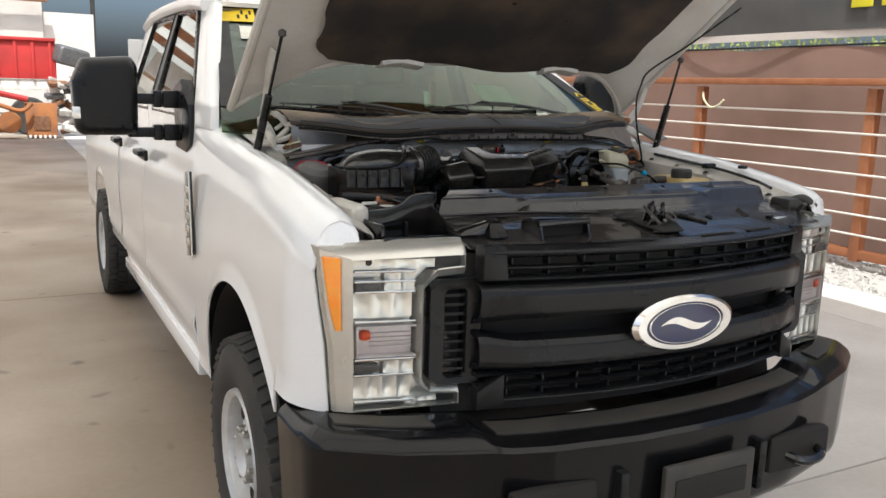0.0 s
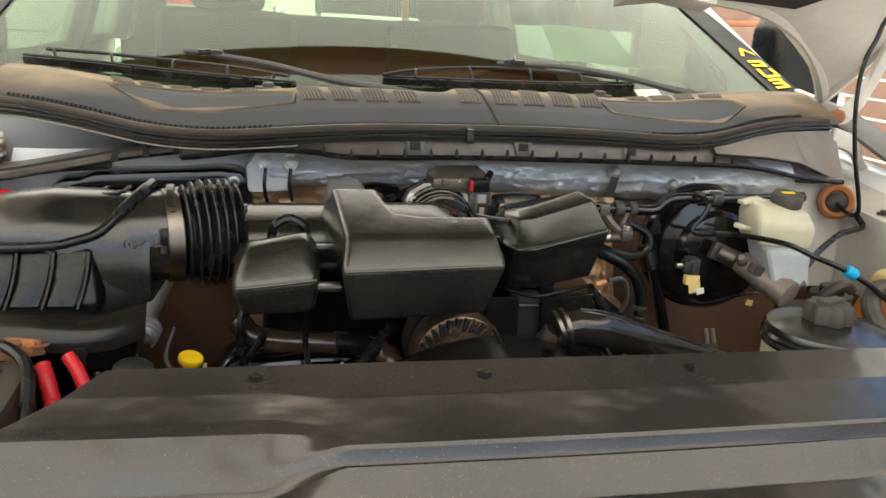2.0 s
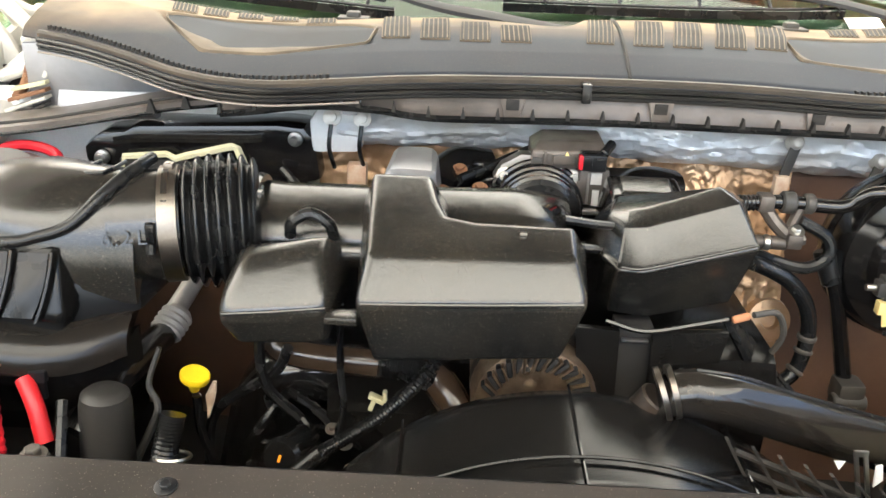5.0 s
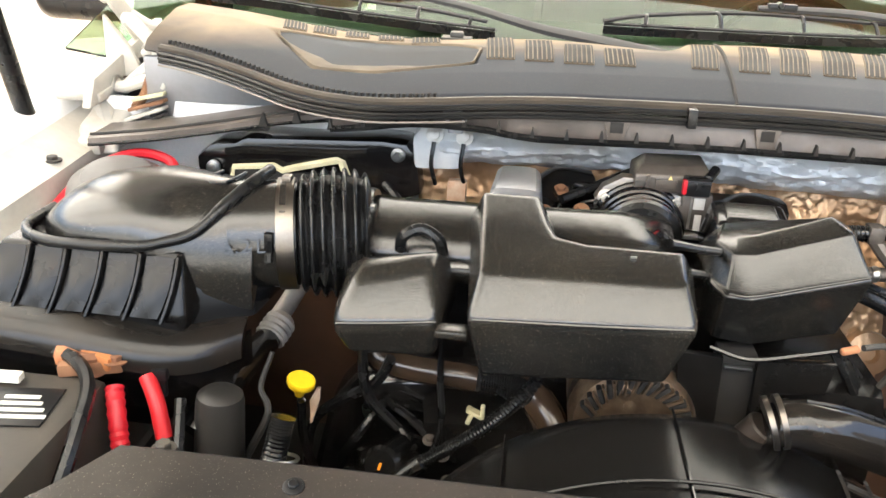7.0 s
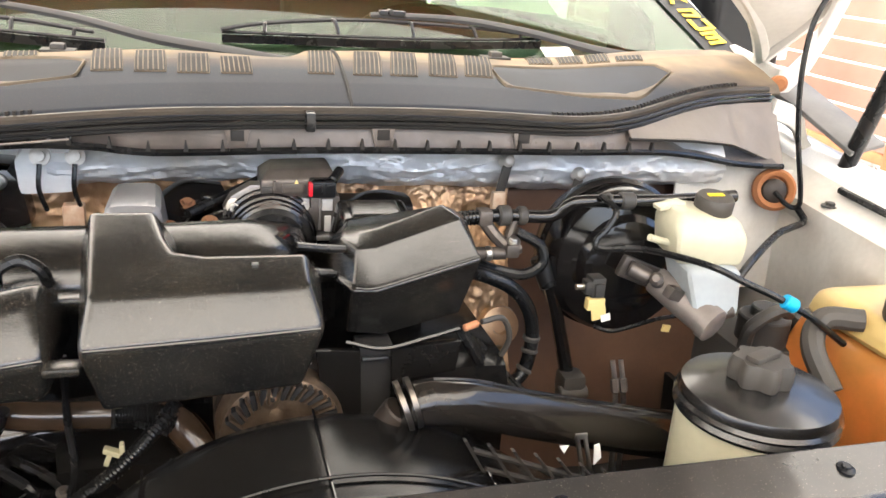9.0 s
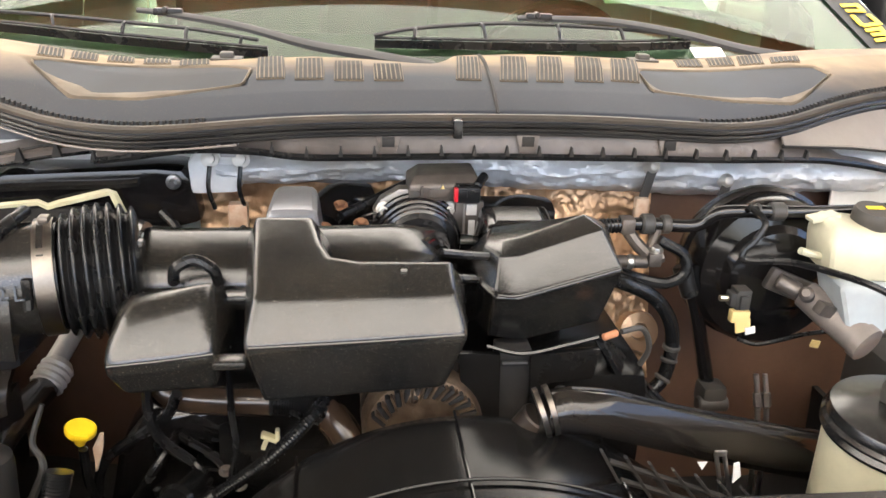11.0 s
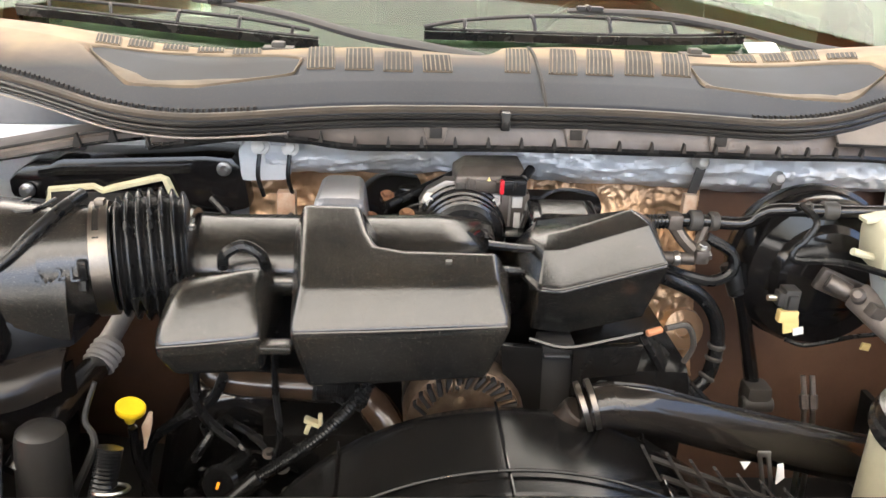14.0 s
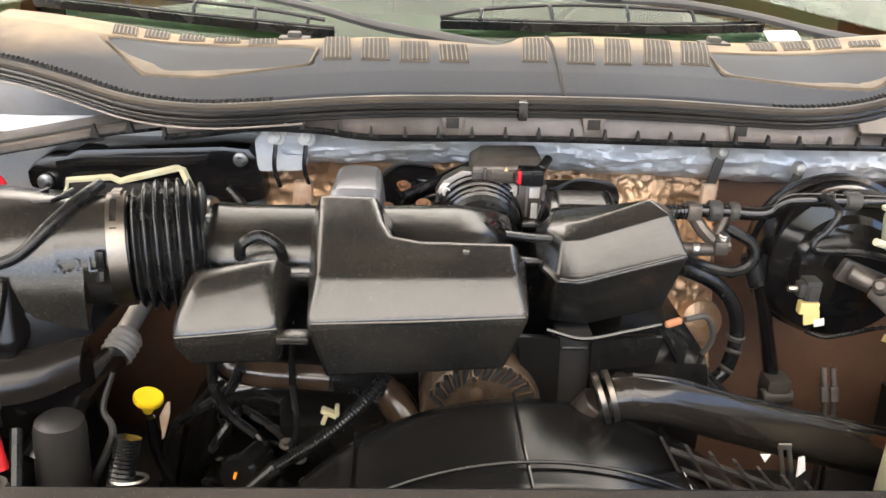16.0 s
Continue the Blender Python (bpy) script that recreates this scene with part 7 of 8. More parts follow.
# ---- heater box, white block, wires at the firewall ----
hb = part("heater_box", prism([(-0.645, 1.352), (-0.648, 1.378), (-0.625, 1.398), (-0.590, 1.402), (-0.575, 1.411), (-0.38, 1.421), (-0.345, 1.419), (-0.330, 1.40), (-0.322, 1.345), (-0.36, 1.335)], "y", 1.165, 1.25, 0.010), GLOSS, truck, "black plastic heater box with cream foam seal")
part("box_rim", tube([(-0.60, 1.160, 1.390), (-0.56, 1.158, 1.396), (-0.43, 1.158, 1.401), (-0.40, 1.158, 1.404)], 0.006, 6), SATIN, hb)
part("foam_strip", tube([(-0.592, 1.156, 1.350), (-0.588, 1.156, 1.370), (-0.530, 1.156, 1.376), (-0.518, 1.156, 1.370), (-0.502, 1.156, 1.375), (-0.440, 1.156, 1.391), (-0.434, 1.156, 1.389), (-0.420, 1.155, 1.352)], (0.0045, 0.006), 6, 1), CREAM, hb, "cream foam seal strip")
part("heater_slot", box((-0.52, 1.16, 1.358), (0.15, 0.012, 0.02), 0.003), DARK, hb)
for x, z in ((-0.620, 1.366), (-0.356, 1.404)):
    part("heater_bolt", join(lathe([(0.010, 0), (0.010, 0.004)], (x, 1.163, z), (0, -1, 0), 16), hexbolt((x, 1.160, z), (0, -1, 0), 0.006, 0.014)), STEEL, hb)
wb = part("mount_block", prism([(-0.335, 1.385), (-0.268, 1.388), (-0.262, 1.43), (-0.272, 1.455), (-0.322, 1.455), (-0.338, 1.43)], "y", 1.16, 1.20, 0.010), WHITEP, truck, "white painted mounting block with two bolts")
for x in (-0.306, -0.266):
    part("block_bolt", join(lathe([(0.012, 0), (0.012, 0.004), (0.007, 0.005), (0.007, 0.014), (0.001, 0.015)], (x, 1.158, 1.437), (0, -1, 0.3), 18)), PALEALU, wb)
    part("ground_strap", tube([(x, 1.148, 1.43), (x - 0.002, 1.142, 1.40), (x + 0.004, 1.15, 1.37)], 0.003, 6), RUBBER, wb)
part("connector", box((-0.272, 1.155, 1.355), (0.026, 0.02, 0.045), 0.004), COPPER, truck, "clear brownish wire connector")
part("connector", box((0.292, 1.15, 1.372), (0.020, 0.014, 0.036), 0.004), COPPER, truck, "clear brownish wire connector")
for x, z in ((0.303, 1.432), (0.417, 1.412)):
    fb = part("firewall_bolt", lathe([(0.012, 0), (0.011, 0.008), (0.006, 0.016), (0.001, 0.018)], (x, 1.162, z), (0, -1, 0.3), 18), PALEALU, truck, "pale capped stud in the heat shield")
    part("stud_strap", loft([[(x + a * 0.007 - d * 0.2, 1.150 + e, z - d) for a, e in ((-1, 0), (1, 0), (1, 0.003), (-1, 0.003))] for d in (0.004, 0.02, 0.05)], 0.001), DULL, fb)
part("heater_cable", tube([(-0.372, 1.15, 1.365), (-0.35, 1.13, 1.35), (-0.335, 1.10, 1.335)], 0.006, 8), RUBBER, truck)
part("connector_lead", tube([(-0.262, 1.13, 1.35), (-0.28, 1.11, 1.345), (-0.32, 1.10, 1.352)], 0.005, 6), RUBBER, truck)

# grey dome and red cable beside the heater box
gd = part("grey_dome", lathe([(0.070, -0.06), (0.070, 0.0), (0.064, 0.022), (0.045, 0.038), (0.001, 0.044)], (-0.71, 1.06, 1.345), (0.1, -0.3, 1), 28), GREY, truck, "grey plastic dome cover")
part("red_cable", tube([(-0.79, 1.02, 1.33), (-0.765, 1.09, 1.368), (-0.72, 1.13, 1.386), (-0.665, 1.12, 1.382), (-0.645, 1.09, 1.365)], 0.007, 8), RED, gd, "red battery cable")

# ---- brake booster and master cylinder ----
bc = Vector((0.425, 0.985, 1.331))
bax = Vector((-0.06, -1, 0.06))
bo = part("brake_booster", lathe([(0.099, -0.07), (0.104, -0.05), (0.108, -0.045), (0.108, -0.032), (0.103, -0.028), (0.101, 0.0), (0.094, 0.012), (0.070, 0.017), (0.062, 0.028), (0.045, 0.032), (0.001, 0.032)], bc + Vector((0, 0.03, 0)), bax, 48), GLOSS, truck, "large glossy black brake booster drum", 40)
sn = part("booster_sensor", join(box((0.362, 0.957, 1.322), (0.019, 0.022, 0.026), 0.002), box((0.350, 0.955, 1.322), (0.010, 0.016, 0.018), 0.002), box((0.362, 0.945, 1.320), (0.012, 0.006, 0.018), 0.001)), DULL, bo, "dark grey sensor with a yellow tag")
part("sensor_tag", join(box((0.361, 0.950, 1.300), (0.024, 0.012, 0.016), 0.002), box((0.366, 0.946, 1.288), (0.020, 0.003, 0.018), 0.001, (0, -12, 0))), TAGC, sn, "pale yellow plug with a label")
part("tag_label", box((0.376, 0.944, 1.282), (0.013, 0.002, 0.010), 0.0005, (0, -14, 0)), PAPER, sn)
part("sensor_pin", lathe([(0.004, 0), (0.004, 0.012)], (0.346, 0.955, 1.322), (-1, 0, 0), 10), STEEL, sn)
part("booster_mark", prism([(0.461, 1.258), (0.472, 1.256), (0.474, 1.265), (0.463, 1.267)], "y", 0.942, 0.945, 0), TAGC, bo, "yellow square mark")
mc = part("master_cylinder", join(tube([(0.440, 0.945, 1.332), (0.458, 0.915, 1.318), (0.480, 0.872, 1.302)], (0.018, 0.021), 18), lathe([(0.023, -0.006), (0.023, 0.006), (0.019, 0.008), (0.001, 0.008)], (0.480, 0.872, 1.302), (0.4, -0.85, -0.3), 22)), BEIGEALU, bo, "cast aluminium master cylinder")
part("cylinder_flange", join(cyl((0.405, 0.955, 1.346), (0.428, 0.94, 1.336), 0.011), box((0.430, 0.962, 1.334), (0.075, 0.012, 0.030), 0.006, (0, 22, 0))), CASTM, mc)
part("pressure_valve", join(lathe([(0.009, 0), (0.009, 0.014), (0.005, 0.018)], (0.430, 0.925, 1.338), (-0.5, -0.6, 0.5), 12), box((0.440, 0.90, 1.332), (0.024, 0.014, 0.016), 0.003, (10, 20, 15))), CASTM, mc)
part("cylinder_port", cyl((0.49, 0.885, 1.308), (0.515, 0.88, 1.315), 0.010, 12), CASTM, mc)
rs = part("fluid_reservoir", loft([[(0.440, 0.905, 1.367), (0.532, 0.900, 1.362), (0.536, 0.965, 1.370), (0.442, 0.97, 1.373)], [(0.434, 0.902, 1.408), (0.536, 0.897, 1.400), (0.540, 0.97, 1.410), (0.438, 0.975, 1.416)], [(0.444, 0.920, 1.432), (0.528, 0.915, 1.420), (0.532, 0.965, 1.428), (0.446, 0.97, 1.436)]], 0.013, 3), MILKY, bo, "cream translucent brake fluid reservoir")
part("reservoir_lower", loft([[(0.458, 0.872, 1.312), (0.520, 0.870, 1.308), (0.523, 0.935, 1.316), (0.458, 0.94, 1.32)], [(0.448, 0.892, 1.367), (0.526, 0.888, 1.363), (0.528, 0.955, 1.371), (0.448, 0.96, 1.375)]], 0.010, 3), MILKYL, rs)
part("reservoir_cap", lathe([(0.022, 0.0), (0.0245, 0.004), (0.0245, 0.018), (0.022, 0.022), (0.001, 0.022)], (0.502, 0.942, 1.424), (0, -0.15, 1), 24), DULL, rs, "black cap with yellow print")
part("cap_print", box((0.503, 0.941, 1.4465), (0.022, 0.007, 0.0015), 0.0003, (9, 0, 0)), TAGY, rs)
part("reservoir_nipple", tube([(0.440, 0.93, 1.388), (0.420, 0.926, 1.394), (0.408, 0.924, 1.398)], 0.0045, 8), MILKY, rs)
part("reservoir_tab", box((0.447, 0.955, 1.430), (0.035, 0.02, 0.006), 0.002, (0, -12, 0)), MILKY, rs)

# vacuum pipes and hoses around the booster
part("vacuum_pipe", tube([(0.185, 1.0, 1.401), (0.24, 1.0, 1.404), (0.295, 0.998, 1.402), (0.314, 0.995, 1.407), (0.326, 0.99, 1.420), (0.345, 0.985, 1.426), (0.42, 0.98, 1.427), (0.49, 0.98, 1.428), (0.56, 0.98, 1.432)], 0.0085, 12), GLOSS, truck, "black vacuum pipe")
for xa, xb, y, z, r in ((0.262, 0.274, 1.0, 1.4035, 0.012), (0.236, 0.252, 1.0, 1.404, 0.013), (0.392, 0.412, 0.982, 1.427, 0.0115), (0.375, 0.380, 0.984, 1.427, 0.0105)):
    part("pipe_band", cyl((xa, y, z), (xb, y, z), r), DULL, truck)
part("booster_lead", tube([(0.362, 0.975, 1.436), (0.369, 0.945, 1.426), (0.358, 0.94, 1.405), (0.346, 0.94, 1.391), (0.350, 0.937, 1.380), (0.40, 0.930, 1.381), (0.43, 0.885, 1.386), (0.456, 0.850, 1.385), (0.488, 0.835, 1.372), (0.517, 0.81, 1.362), (0.56, 0.80, 1.34), (0.62, 0.80, 1.30)], 0.0042, 8), RUBBER, truck, "thin black hose with a blue clip")
part("blue_clip", cyl((0.524, 0.806, 1.360), (0.540, 0.803, 1.352), 0.009, 12), BLUE, truck, "bright blue hose clip")
part("corrugated_lead", tube([(0.165, 0.995, 1.400), (0.195, 1.0, 1.401), (0.225, 1.0, 1.402)], 0.010, 10, 6, 0.002), RUBBER, truck)
part("valve_hose", tube([(0.195, 0.975, 1.358), (0.208, 0.985, 1.347), (0.235, 0.99, 1.335), (0.275, 0.99, 1.327), (0.299, 0.99, 1.341), (0.296, 0.995, 1.364), (0.263, 1.0, 1.382)], 0.0075, 10), RUBBER, truck)
part("valve", join(box((0.218, 1.0, 1.403), (0.018, 0.022, 0.020), 0.004), cyl((0.195, 0.98, 1.362), (0.245, 0.98, 1.361), 0.008), tube([(0.218, 1.0, 1.398), (0.232, 0.99, 1.380), (0.25, 0.98, 1.366), (0.262, 0.98, 1.368)], 0.008, 8), tube([(0.262, 1.0, 1.404), (0.254, 0.995, 1.388), (0.245, 0.985, 1.372)], 0.006, 8), box((0.25, 0.98, 1.366), (0.018, 0.022, 0.018), 0.004)), CASTM, truck, "grey plastic valve with small fittings")
part("fitting", join(lathe([(0.008, 0), (0.0095, 0.003), (0.0095, 0.006), (0.008, 0.008)], (0.216, 0.978, 1.362), (1, 0, 0), 12), hexbolt((0.252, 0.98, 1.376), (0, -0.4, 1), 0.006)), STEEL, truck)
part("coolant_hose", tube([(0.18, 0.95, 1.350), (0.208, 0.97, 1.339), (0.250, 0.97, 1.320), (0.276, 0.97, 1.292), (0.288, 0.97, 1.255), (0.284, 0.965, 1.215), (0.272, 0.96, 1.195), (0.245, 0.95, 1.185)], 0.0095, 12), RUBBER, truck, "black coolant hose")
part("hose_joint", join(cyl((0.2885, 0.97, 1.250), (0.288, 0.97, 1.242), 0.0115, 14), cyl((0.287, 0.968, 1.232), (0.286, 0.967, 1.226), 0.0115, 14), cyl((0.281, 0.963, 1.207), (0.278, 0.962, 1.202), 0.0115, 14)), DULL, truck)
sh = part("steering_shaft", tube([(0.314, 1.03, 1.329), (0.333, 1.02, 1.285), (0.354, 1.02, 1.22), (0.372, 1.02, 1.16)], (0.009, 0.010), 10), GLOSS, truck, "dark steering shaft")
part("shaft_cap", cyl((0.312, 1.03, 1.335), (0.328, 1.02, 1.295), 0.013, 14), RUBBER, sh)
part("shaft_joint", join(box((0.374, 1.01, 1.15), (0.035, 0.035, 0.035), 0.008), cyl((0.352, 1.0, 1.14), (0.395, 1.0, 1.14), 0.011)), DULL, sh)
part("dent_disc", lathe([(0.034, -0.006), (0.030, 0.010), (0.014, 0.012), (0.011, 0.003), (0.001, 0.003)], (0.318, 1.162, 1.170), (0, -1, 0.35), 24), FOILB, truck, "round boss in the stained firewall foil")
for k, x in enumerate((0.408, 0.420)):
    bl = part("brake_line", tube([(x - 0.008, 0.95, 1.215), (x - 0.004, 0.94, 1.18), (x, 0.93, 1.12), (x, 0.92, 1.02)], 0.0035, 8), STEEL, truck, "steel brake line with brass fittings")
    part("line_nut", cyl((x - 0.005, 0.944, 1.192), (x - 0.003, 0.938, 1.172), 0.006, 6), CASTM, bl)
part("wheel_speed_lead", tube([(0.37, 0.96, 1.262), (0.39, 0.95, 1.259), (0.415, 0.945, 1.266), (0.447, 0.945, 1.274), (0.485, 0.95, 1.276)], 0.003, 6), RUBBER, truck)
part("abs_block", join(box((0.62, 0.94, 1.20), (0.14, 0.12, 0.10), 0.015), cyl((0.60, 0.92, 1.285), (0.60, 0.92, 1.22), 0.034), cyl((0.60, 0.92, 1.298), (0.60, 0.92, 1.28), 0.020), box((0.655, 0.905, 1.265), (0.05, 0.05, 0.05), 0.01), tube([(0.56, 0.90, 1.25), (0.55, 0.88, 1.29), (0.575, 0.87, 1.315), (0.61, 0.89, 1.30)], 0.009, 8)), DULL, truck, "grey control unit beside the apron")
part("orange_plug", box((0.54, 0.86, 1.225), (0.03, 0.012, 0.035), 0.004, (0, 15, 0)), AMBER, truck, "orange electrical plug")
part("yellow_wire", tube([(0.60, 0.84, 1.20), (0.66, 0.83, 1.21), (0.72, 0.85, 1.21)], 0.004, 6), TAGY, truck)
part("apron_hose", tube([(0.772, 1.105, 1.372), (0.785, 1.10, 1.352), (0.74, 1.075, 1.35), (0.698, 1.05, 1.349), (0.609, 0.98, 1.339), (0.56, 0.95, 1.31)], 0.0055, 8), RUBBER, truck)
part("tank_hose", tube([(0.64, 0.80, 1.33), (0.60, 0.82, 1.325), (0.575, 0.80, 1.30), (0.58, 0.76, 1.26)], 0.014, 10), DULL, truck)

# ---- tanks ----
ps = part("steering_fluid_tank", lathe([(0.066, -0.24), (0.078, -0.12), (0.079, -0.014), (0.081, -0.012), (0.081, -0.006)], (0.424, 0.698, 1.300), (0, 0, 1), 40), MILKY, truck, "milky white fluid tank with a ribbed black lid")
part("tank_lid", lathe([(0.082, -0.012), (0.084, -0.008), (0.081, -0.003), (0.084, 0.001), (0.081, 0.005), (0.081, 0.009), (0.078, 0.015), (0.045, 0.021), (0.001, 0.022)], (0.424, 0.698, 1.300), (0, 0, 1), 44), COVERM, ps, "ribbed black lid")
cap = [(0.029 + 0.003 * math.cos(7 * a), a) for a in [2 * math.pi * k / 56 for k in range(56)]]
part("filler_cap", loft([[(0.424 + r * s * math.cos(a), 0.702 + r * s * math.sin(a), z) for r, a in cap] for s, z in ((1.0, 1.322), (1.03, 1.328), (1.03, 1.340), (0.93, 1.347))], 0), DULL, ps, "scalloped black filler cap")
part("cap_grip", box((0.424, 0.702, 1.349), (0.042, 0.016, 0.008), 0.003, (0, 0, 20)), DULL, ps)
ct = part("coolant_tank", loft([[(0.632, 0.700, 1.30), (0.80, 0.700, 1.30), (0.80, 0.90, 1.30), (0.632, 0.90, 1.30)], [(0.642, 0.715, 1.340), (0.79, 0.715, 1.340), (0.79, 0.89, 1.340), (0.642, 0.89, 1.340)]], 0.02, 3), TANKY, truck, "yellowed coolant tank with orange coolant showing")
part("tank_lower", loft([[(0.615, 0.690, 1.10), (0.81, 0.690, 1.10), (0.81, 0.92, 1.10), (0.615, 0.92, 1.10)], [(0.620, 0.685, 1.25), (0.81, 0.685, 1.25), (0.81, 0.91, 1.25), (0.620, 0.91, 1.25)], [(0.632, 0.700, 1.30), (0.80, 0.700, 1.30), (0.80, 0.90, 1.30), (0.632, 0.90, 1.30)]], 0.02, 3), TANKO, ct)
part("coolant_cap", lathe([(0.038, 0), (0.040, 0.006), (0.040, 0.026), (0.034, 0.034), (0.001, 0.034)], (0.685, 0.765, 1.339), (0, 0, 1), 26), DULL, ct, "black coolant cap")

# ---- lower engine: pipe, fan shroud, alternator ----
HOSE = [((0.054, 0.738, 1.300), 0.020), ((0.062, 0.736, 1.306), 0.0215), ((0.081, 0.735, 1.308), 0.0225), ((0.123, 0.740, 1.2995), 0.0230), ((0.190, 0.755, 1.2725), 0.0240), ((0.263, 0.775, 1.2425), 0.0255), ((0.342, 0.795, 1.212), 0.0270), ((0.437, 0.825, 1.173), 0.0285), ((0.52, 0.85, 1.13), 0.029)]
gp = part("radiator_hose", loft([[Vector(p) + Vector((0.25 * r * math.sin(a), r * math.cos(a), r * math.sin(a))) for a in [2 * math.pi * k / 28 for k in range(28)]] for p, r in HOSE]), HOSEM, truck, "thick glossy black radiator hose", 60)
part("hose_ridge", tube([Vector(p) + Vector((0.2 * r, 0.12 * r, 0.99 * r)) for p, r in HOSE[2:]], 0.0022, 6), RUBBER, gp)
part("spring_clamp", join(lathe([(0.0225, -0.002), (0.0252, -0.002), (0.0252, 0.003), (0.0225, 0.003)], (0.058, 0.737, 1.304), (1, 0, 0.35), 28), lathe([(0.0225, -0.002), (0.0252, -0.002), (0.0252, 0.003), (0.0225, 0.003)], (0.067, 0.737, 1.307), (1, 0, 0.3), 28)), CLAMPM, gp, "steel spring clamp")
part("hose_neck", cyl((0.040, 0.745, 1.27), (0.056, 0.738, 1.300), 0.017), BROWN, gp)
fs_c, fs_r = (-0.015, 1.0), 0.298


def shroud_pt(u, v):
    a = radians(20) + u * radians(140)
    y = 0.585 + 0.175 * v
    r = fs_r - 0.010 * clamp01((v - 0.86) / 0.14) + 0.008 * clamp01((0.12 - v) / 0.12)
    return (fs_c[0] + r * math.cos(a), y, fs_c[1] + r * math.sin(a))


fs = part("fan_shroud", sheet(60, 16, shroud_pt, 0.004), SHROUDM, truck, "curved black fan shroud")
part("shroud_face", join(sheet(60, 6, lambda u, v: (fs_c[0] + (0.288 - 0.10 * v) * math.cos(radians(20) + u * radians(140)), 0.757 - 0.01 * v, fs_c[1] + (0.288 - 0.10 * v) * math.sin(radians(20) + u * radians(140))), 0.003)), SHROUDM, fs)
part("shroud_bead", tube([(fs_c[0] + (fs_r + 0.004) * math.cos(radians(30) + k * radians(6)), 0.640, fs_c[1] + (fs_r + 0.004) * math.sin(radians(30) + k * radians(6))) for k in range(21)], 0.0017, 6), SHROUDM, fs)
for a in (62, 92, 123):
    part("shroud_seam", tube([(fs_c[0] + (fs_r + 0.002) * math.cos(radians(a)), y, fs_c[1] + (fs_r + 0.002) * math.sin(radians(a))) for y in (0.59, 0.65, 0.70, 0.75)], 0.0014, 6), GLOSS, fs)
for k in range(7):
    part("shroud_lattice", loft([[(0.10 + 0.024 * k + d, 0.675 + e, 1.300 - 0.008 * k) for d, e in ((0, 0), (0.003, 0), (0.003, 0.006), (0, 0.006))], [(0.155 + 0.030 * k + d, 0.675 + e, 1.205 - 0.008 * k) for d, e in ((0, 0), (0.003, 0), (0.003, 0.006), (0, 0.006))]]), DARK, fs)
for k in range(4):
    part("shroud_lattice", tube([(0.11 + 0.014 * k, 0.678, 1.288 - 0.022 * k), (0.30 + 0.02 * k, 0.678, 1.215 - 0.022 * k)], 0.003, 6, 1), DARK, fs)
part("slotted_stay", join(*[loft([[(x - 0.002, 0.700, z), (x + 0.002, 0.700, z), (x + 0.002, 0.703, z), (x - 0.002, 0.703, z)] for x, z in ((0.227 + o, 1.273), (0.245 + o, 1.210))], 0.0005) for o in (0.0, 0.0085)], box((0.231, 0.7015, 1.275), (0.013, 0.003, 0.006), 0.001)), STEEL, fs, "slotted steel stay")
part("paper_scrap", prism([(0.203, 1.274), (0.213, 1.274), (0.209, 1.265)], "y", 0.690, 0.691, 0), WHITEP, fs, "white scrap")
part("cable_tie", prism([(0.241, 1.270), (0.246, 1.272), (0.250, 1.256), (0.243, 1.248)], "y", 0.690, 0.692, 0), WHITEP, fs, "white cable tie")
part("shroud_wing", loft([[(0.10, 0.60, 1.27), (0.13, 0.76, 1.255), (0.26, 0.76, 1.17), (0.28, 0.60, 1.17)], [(0.10, 0.60, 1.262), (0.13, 0.76, 1.247), (0.26, 0.76, 1.162), (0.28, 0.60, 1.162)]], 0.003), GLOSS, fs)
al = part("alternator", join(lathe([(0.060, 0.08), (0.068, 0.07), (0.068, 0.0), (0.063, -0.012), (0.048, -0.018), (0.03, -0.020), (0.001, -0.020)][::-1], (-0.045, 0.845, 1.224), (0, 1, 0), 36)), FINM, truck, "bronze brown alternator with rounded cooling slots")
for k in range(13):
    a = radians(16 + k * 12)
    q = Vector((-0.045 + 0.053 * math.cos(a), 0.829, 1.224 + 0.053 * math.sin(a)))
    part("alternator_slot", box(q, (0.0058, 0.014, 0.019), 0.0026, (0, math.degrees(-a) + 90 + 24, 0)), DARK, al)
    part("alternator_fin", box(q + Vector((0.0045 * math.sin(a) + 0.001, -0.004, -0.0045 * math.cos(a))), (0.003, 0.010, 0.018), 0.001, (0, math.degrees(-a) + 90 + 24, 0)), FINM, al)
part("alternator_boss", join(lathe([(0.009, 0), (0.009, 0.006), (0.005, 0.008), (0.004, 0.003), (0.001, 0.003)], (-0.058, 0.829, 1.268), (0, -1, 0.2), 16), lathe([(0.007, 0), (0.007, 0.005), (0.001, 0.006)], (-0.052, 0.829, 1.250), (0, -1, 0.2), 14)), FINM, al)
part("alternator_tag", box((-0.018, 0.852, 1.296), (0.009, 0.004, 0.006), 0.001), PALEALU, al)
part("alternator_rim", lathe([(0.066, -0.004), (0.072, -0.003), (0.074, 0.006), (0.070, 0.02)], (-0.040, 0.862, 1.228), (0, 1, 0), 40), BROWN, al)
part("alternator_bolt", hexbolt((-0.075, 0.832, 1.262), (0, -1, 0), 0.005), FINM, al)
br = part("engine_bracket", box((0.055, 0.868, 1.25), (0.04, 0.03, 0.12), 0.004), DARK, truck, "dark engine bracket")
part("bracket_plate", prism([(-0.010, 1.312), (0.037, 1.310), (0.042, 1.20), (0.004, 1.20)], "y", 0.842, 0.852, 0.002), SHROUDM, br)
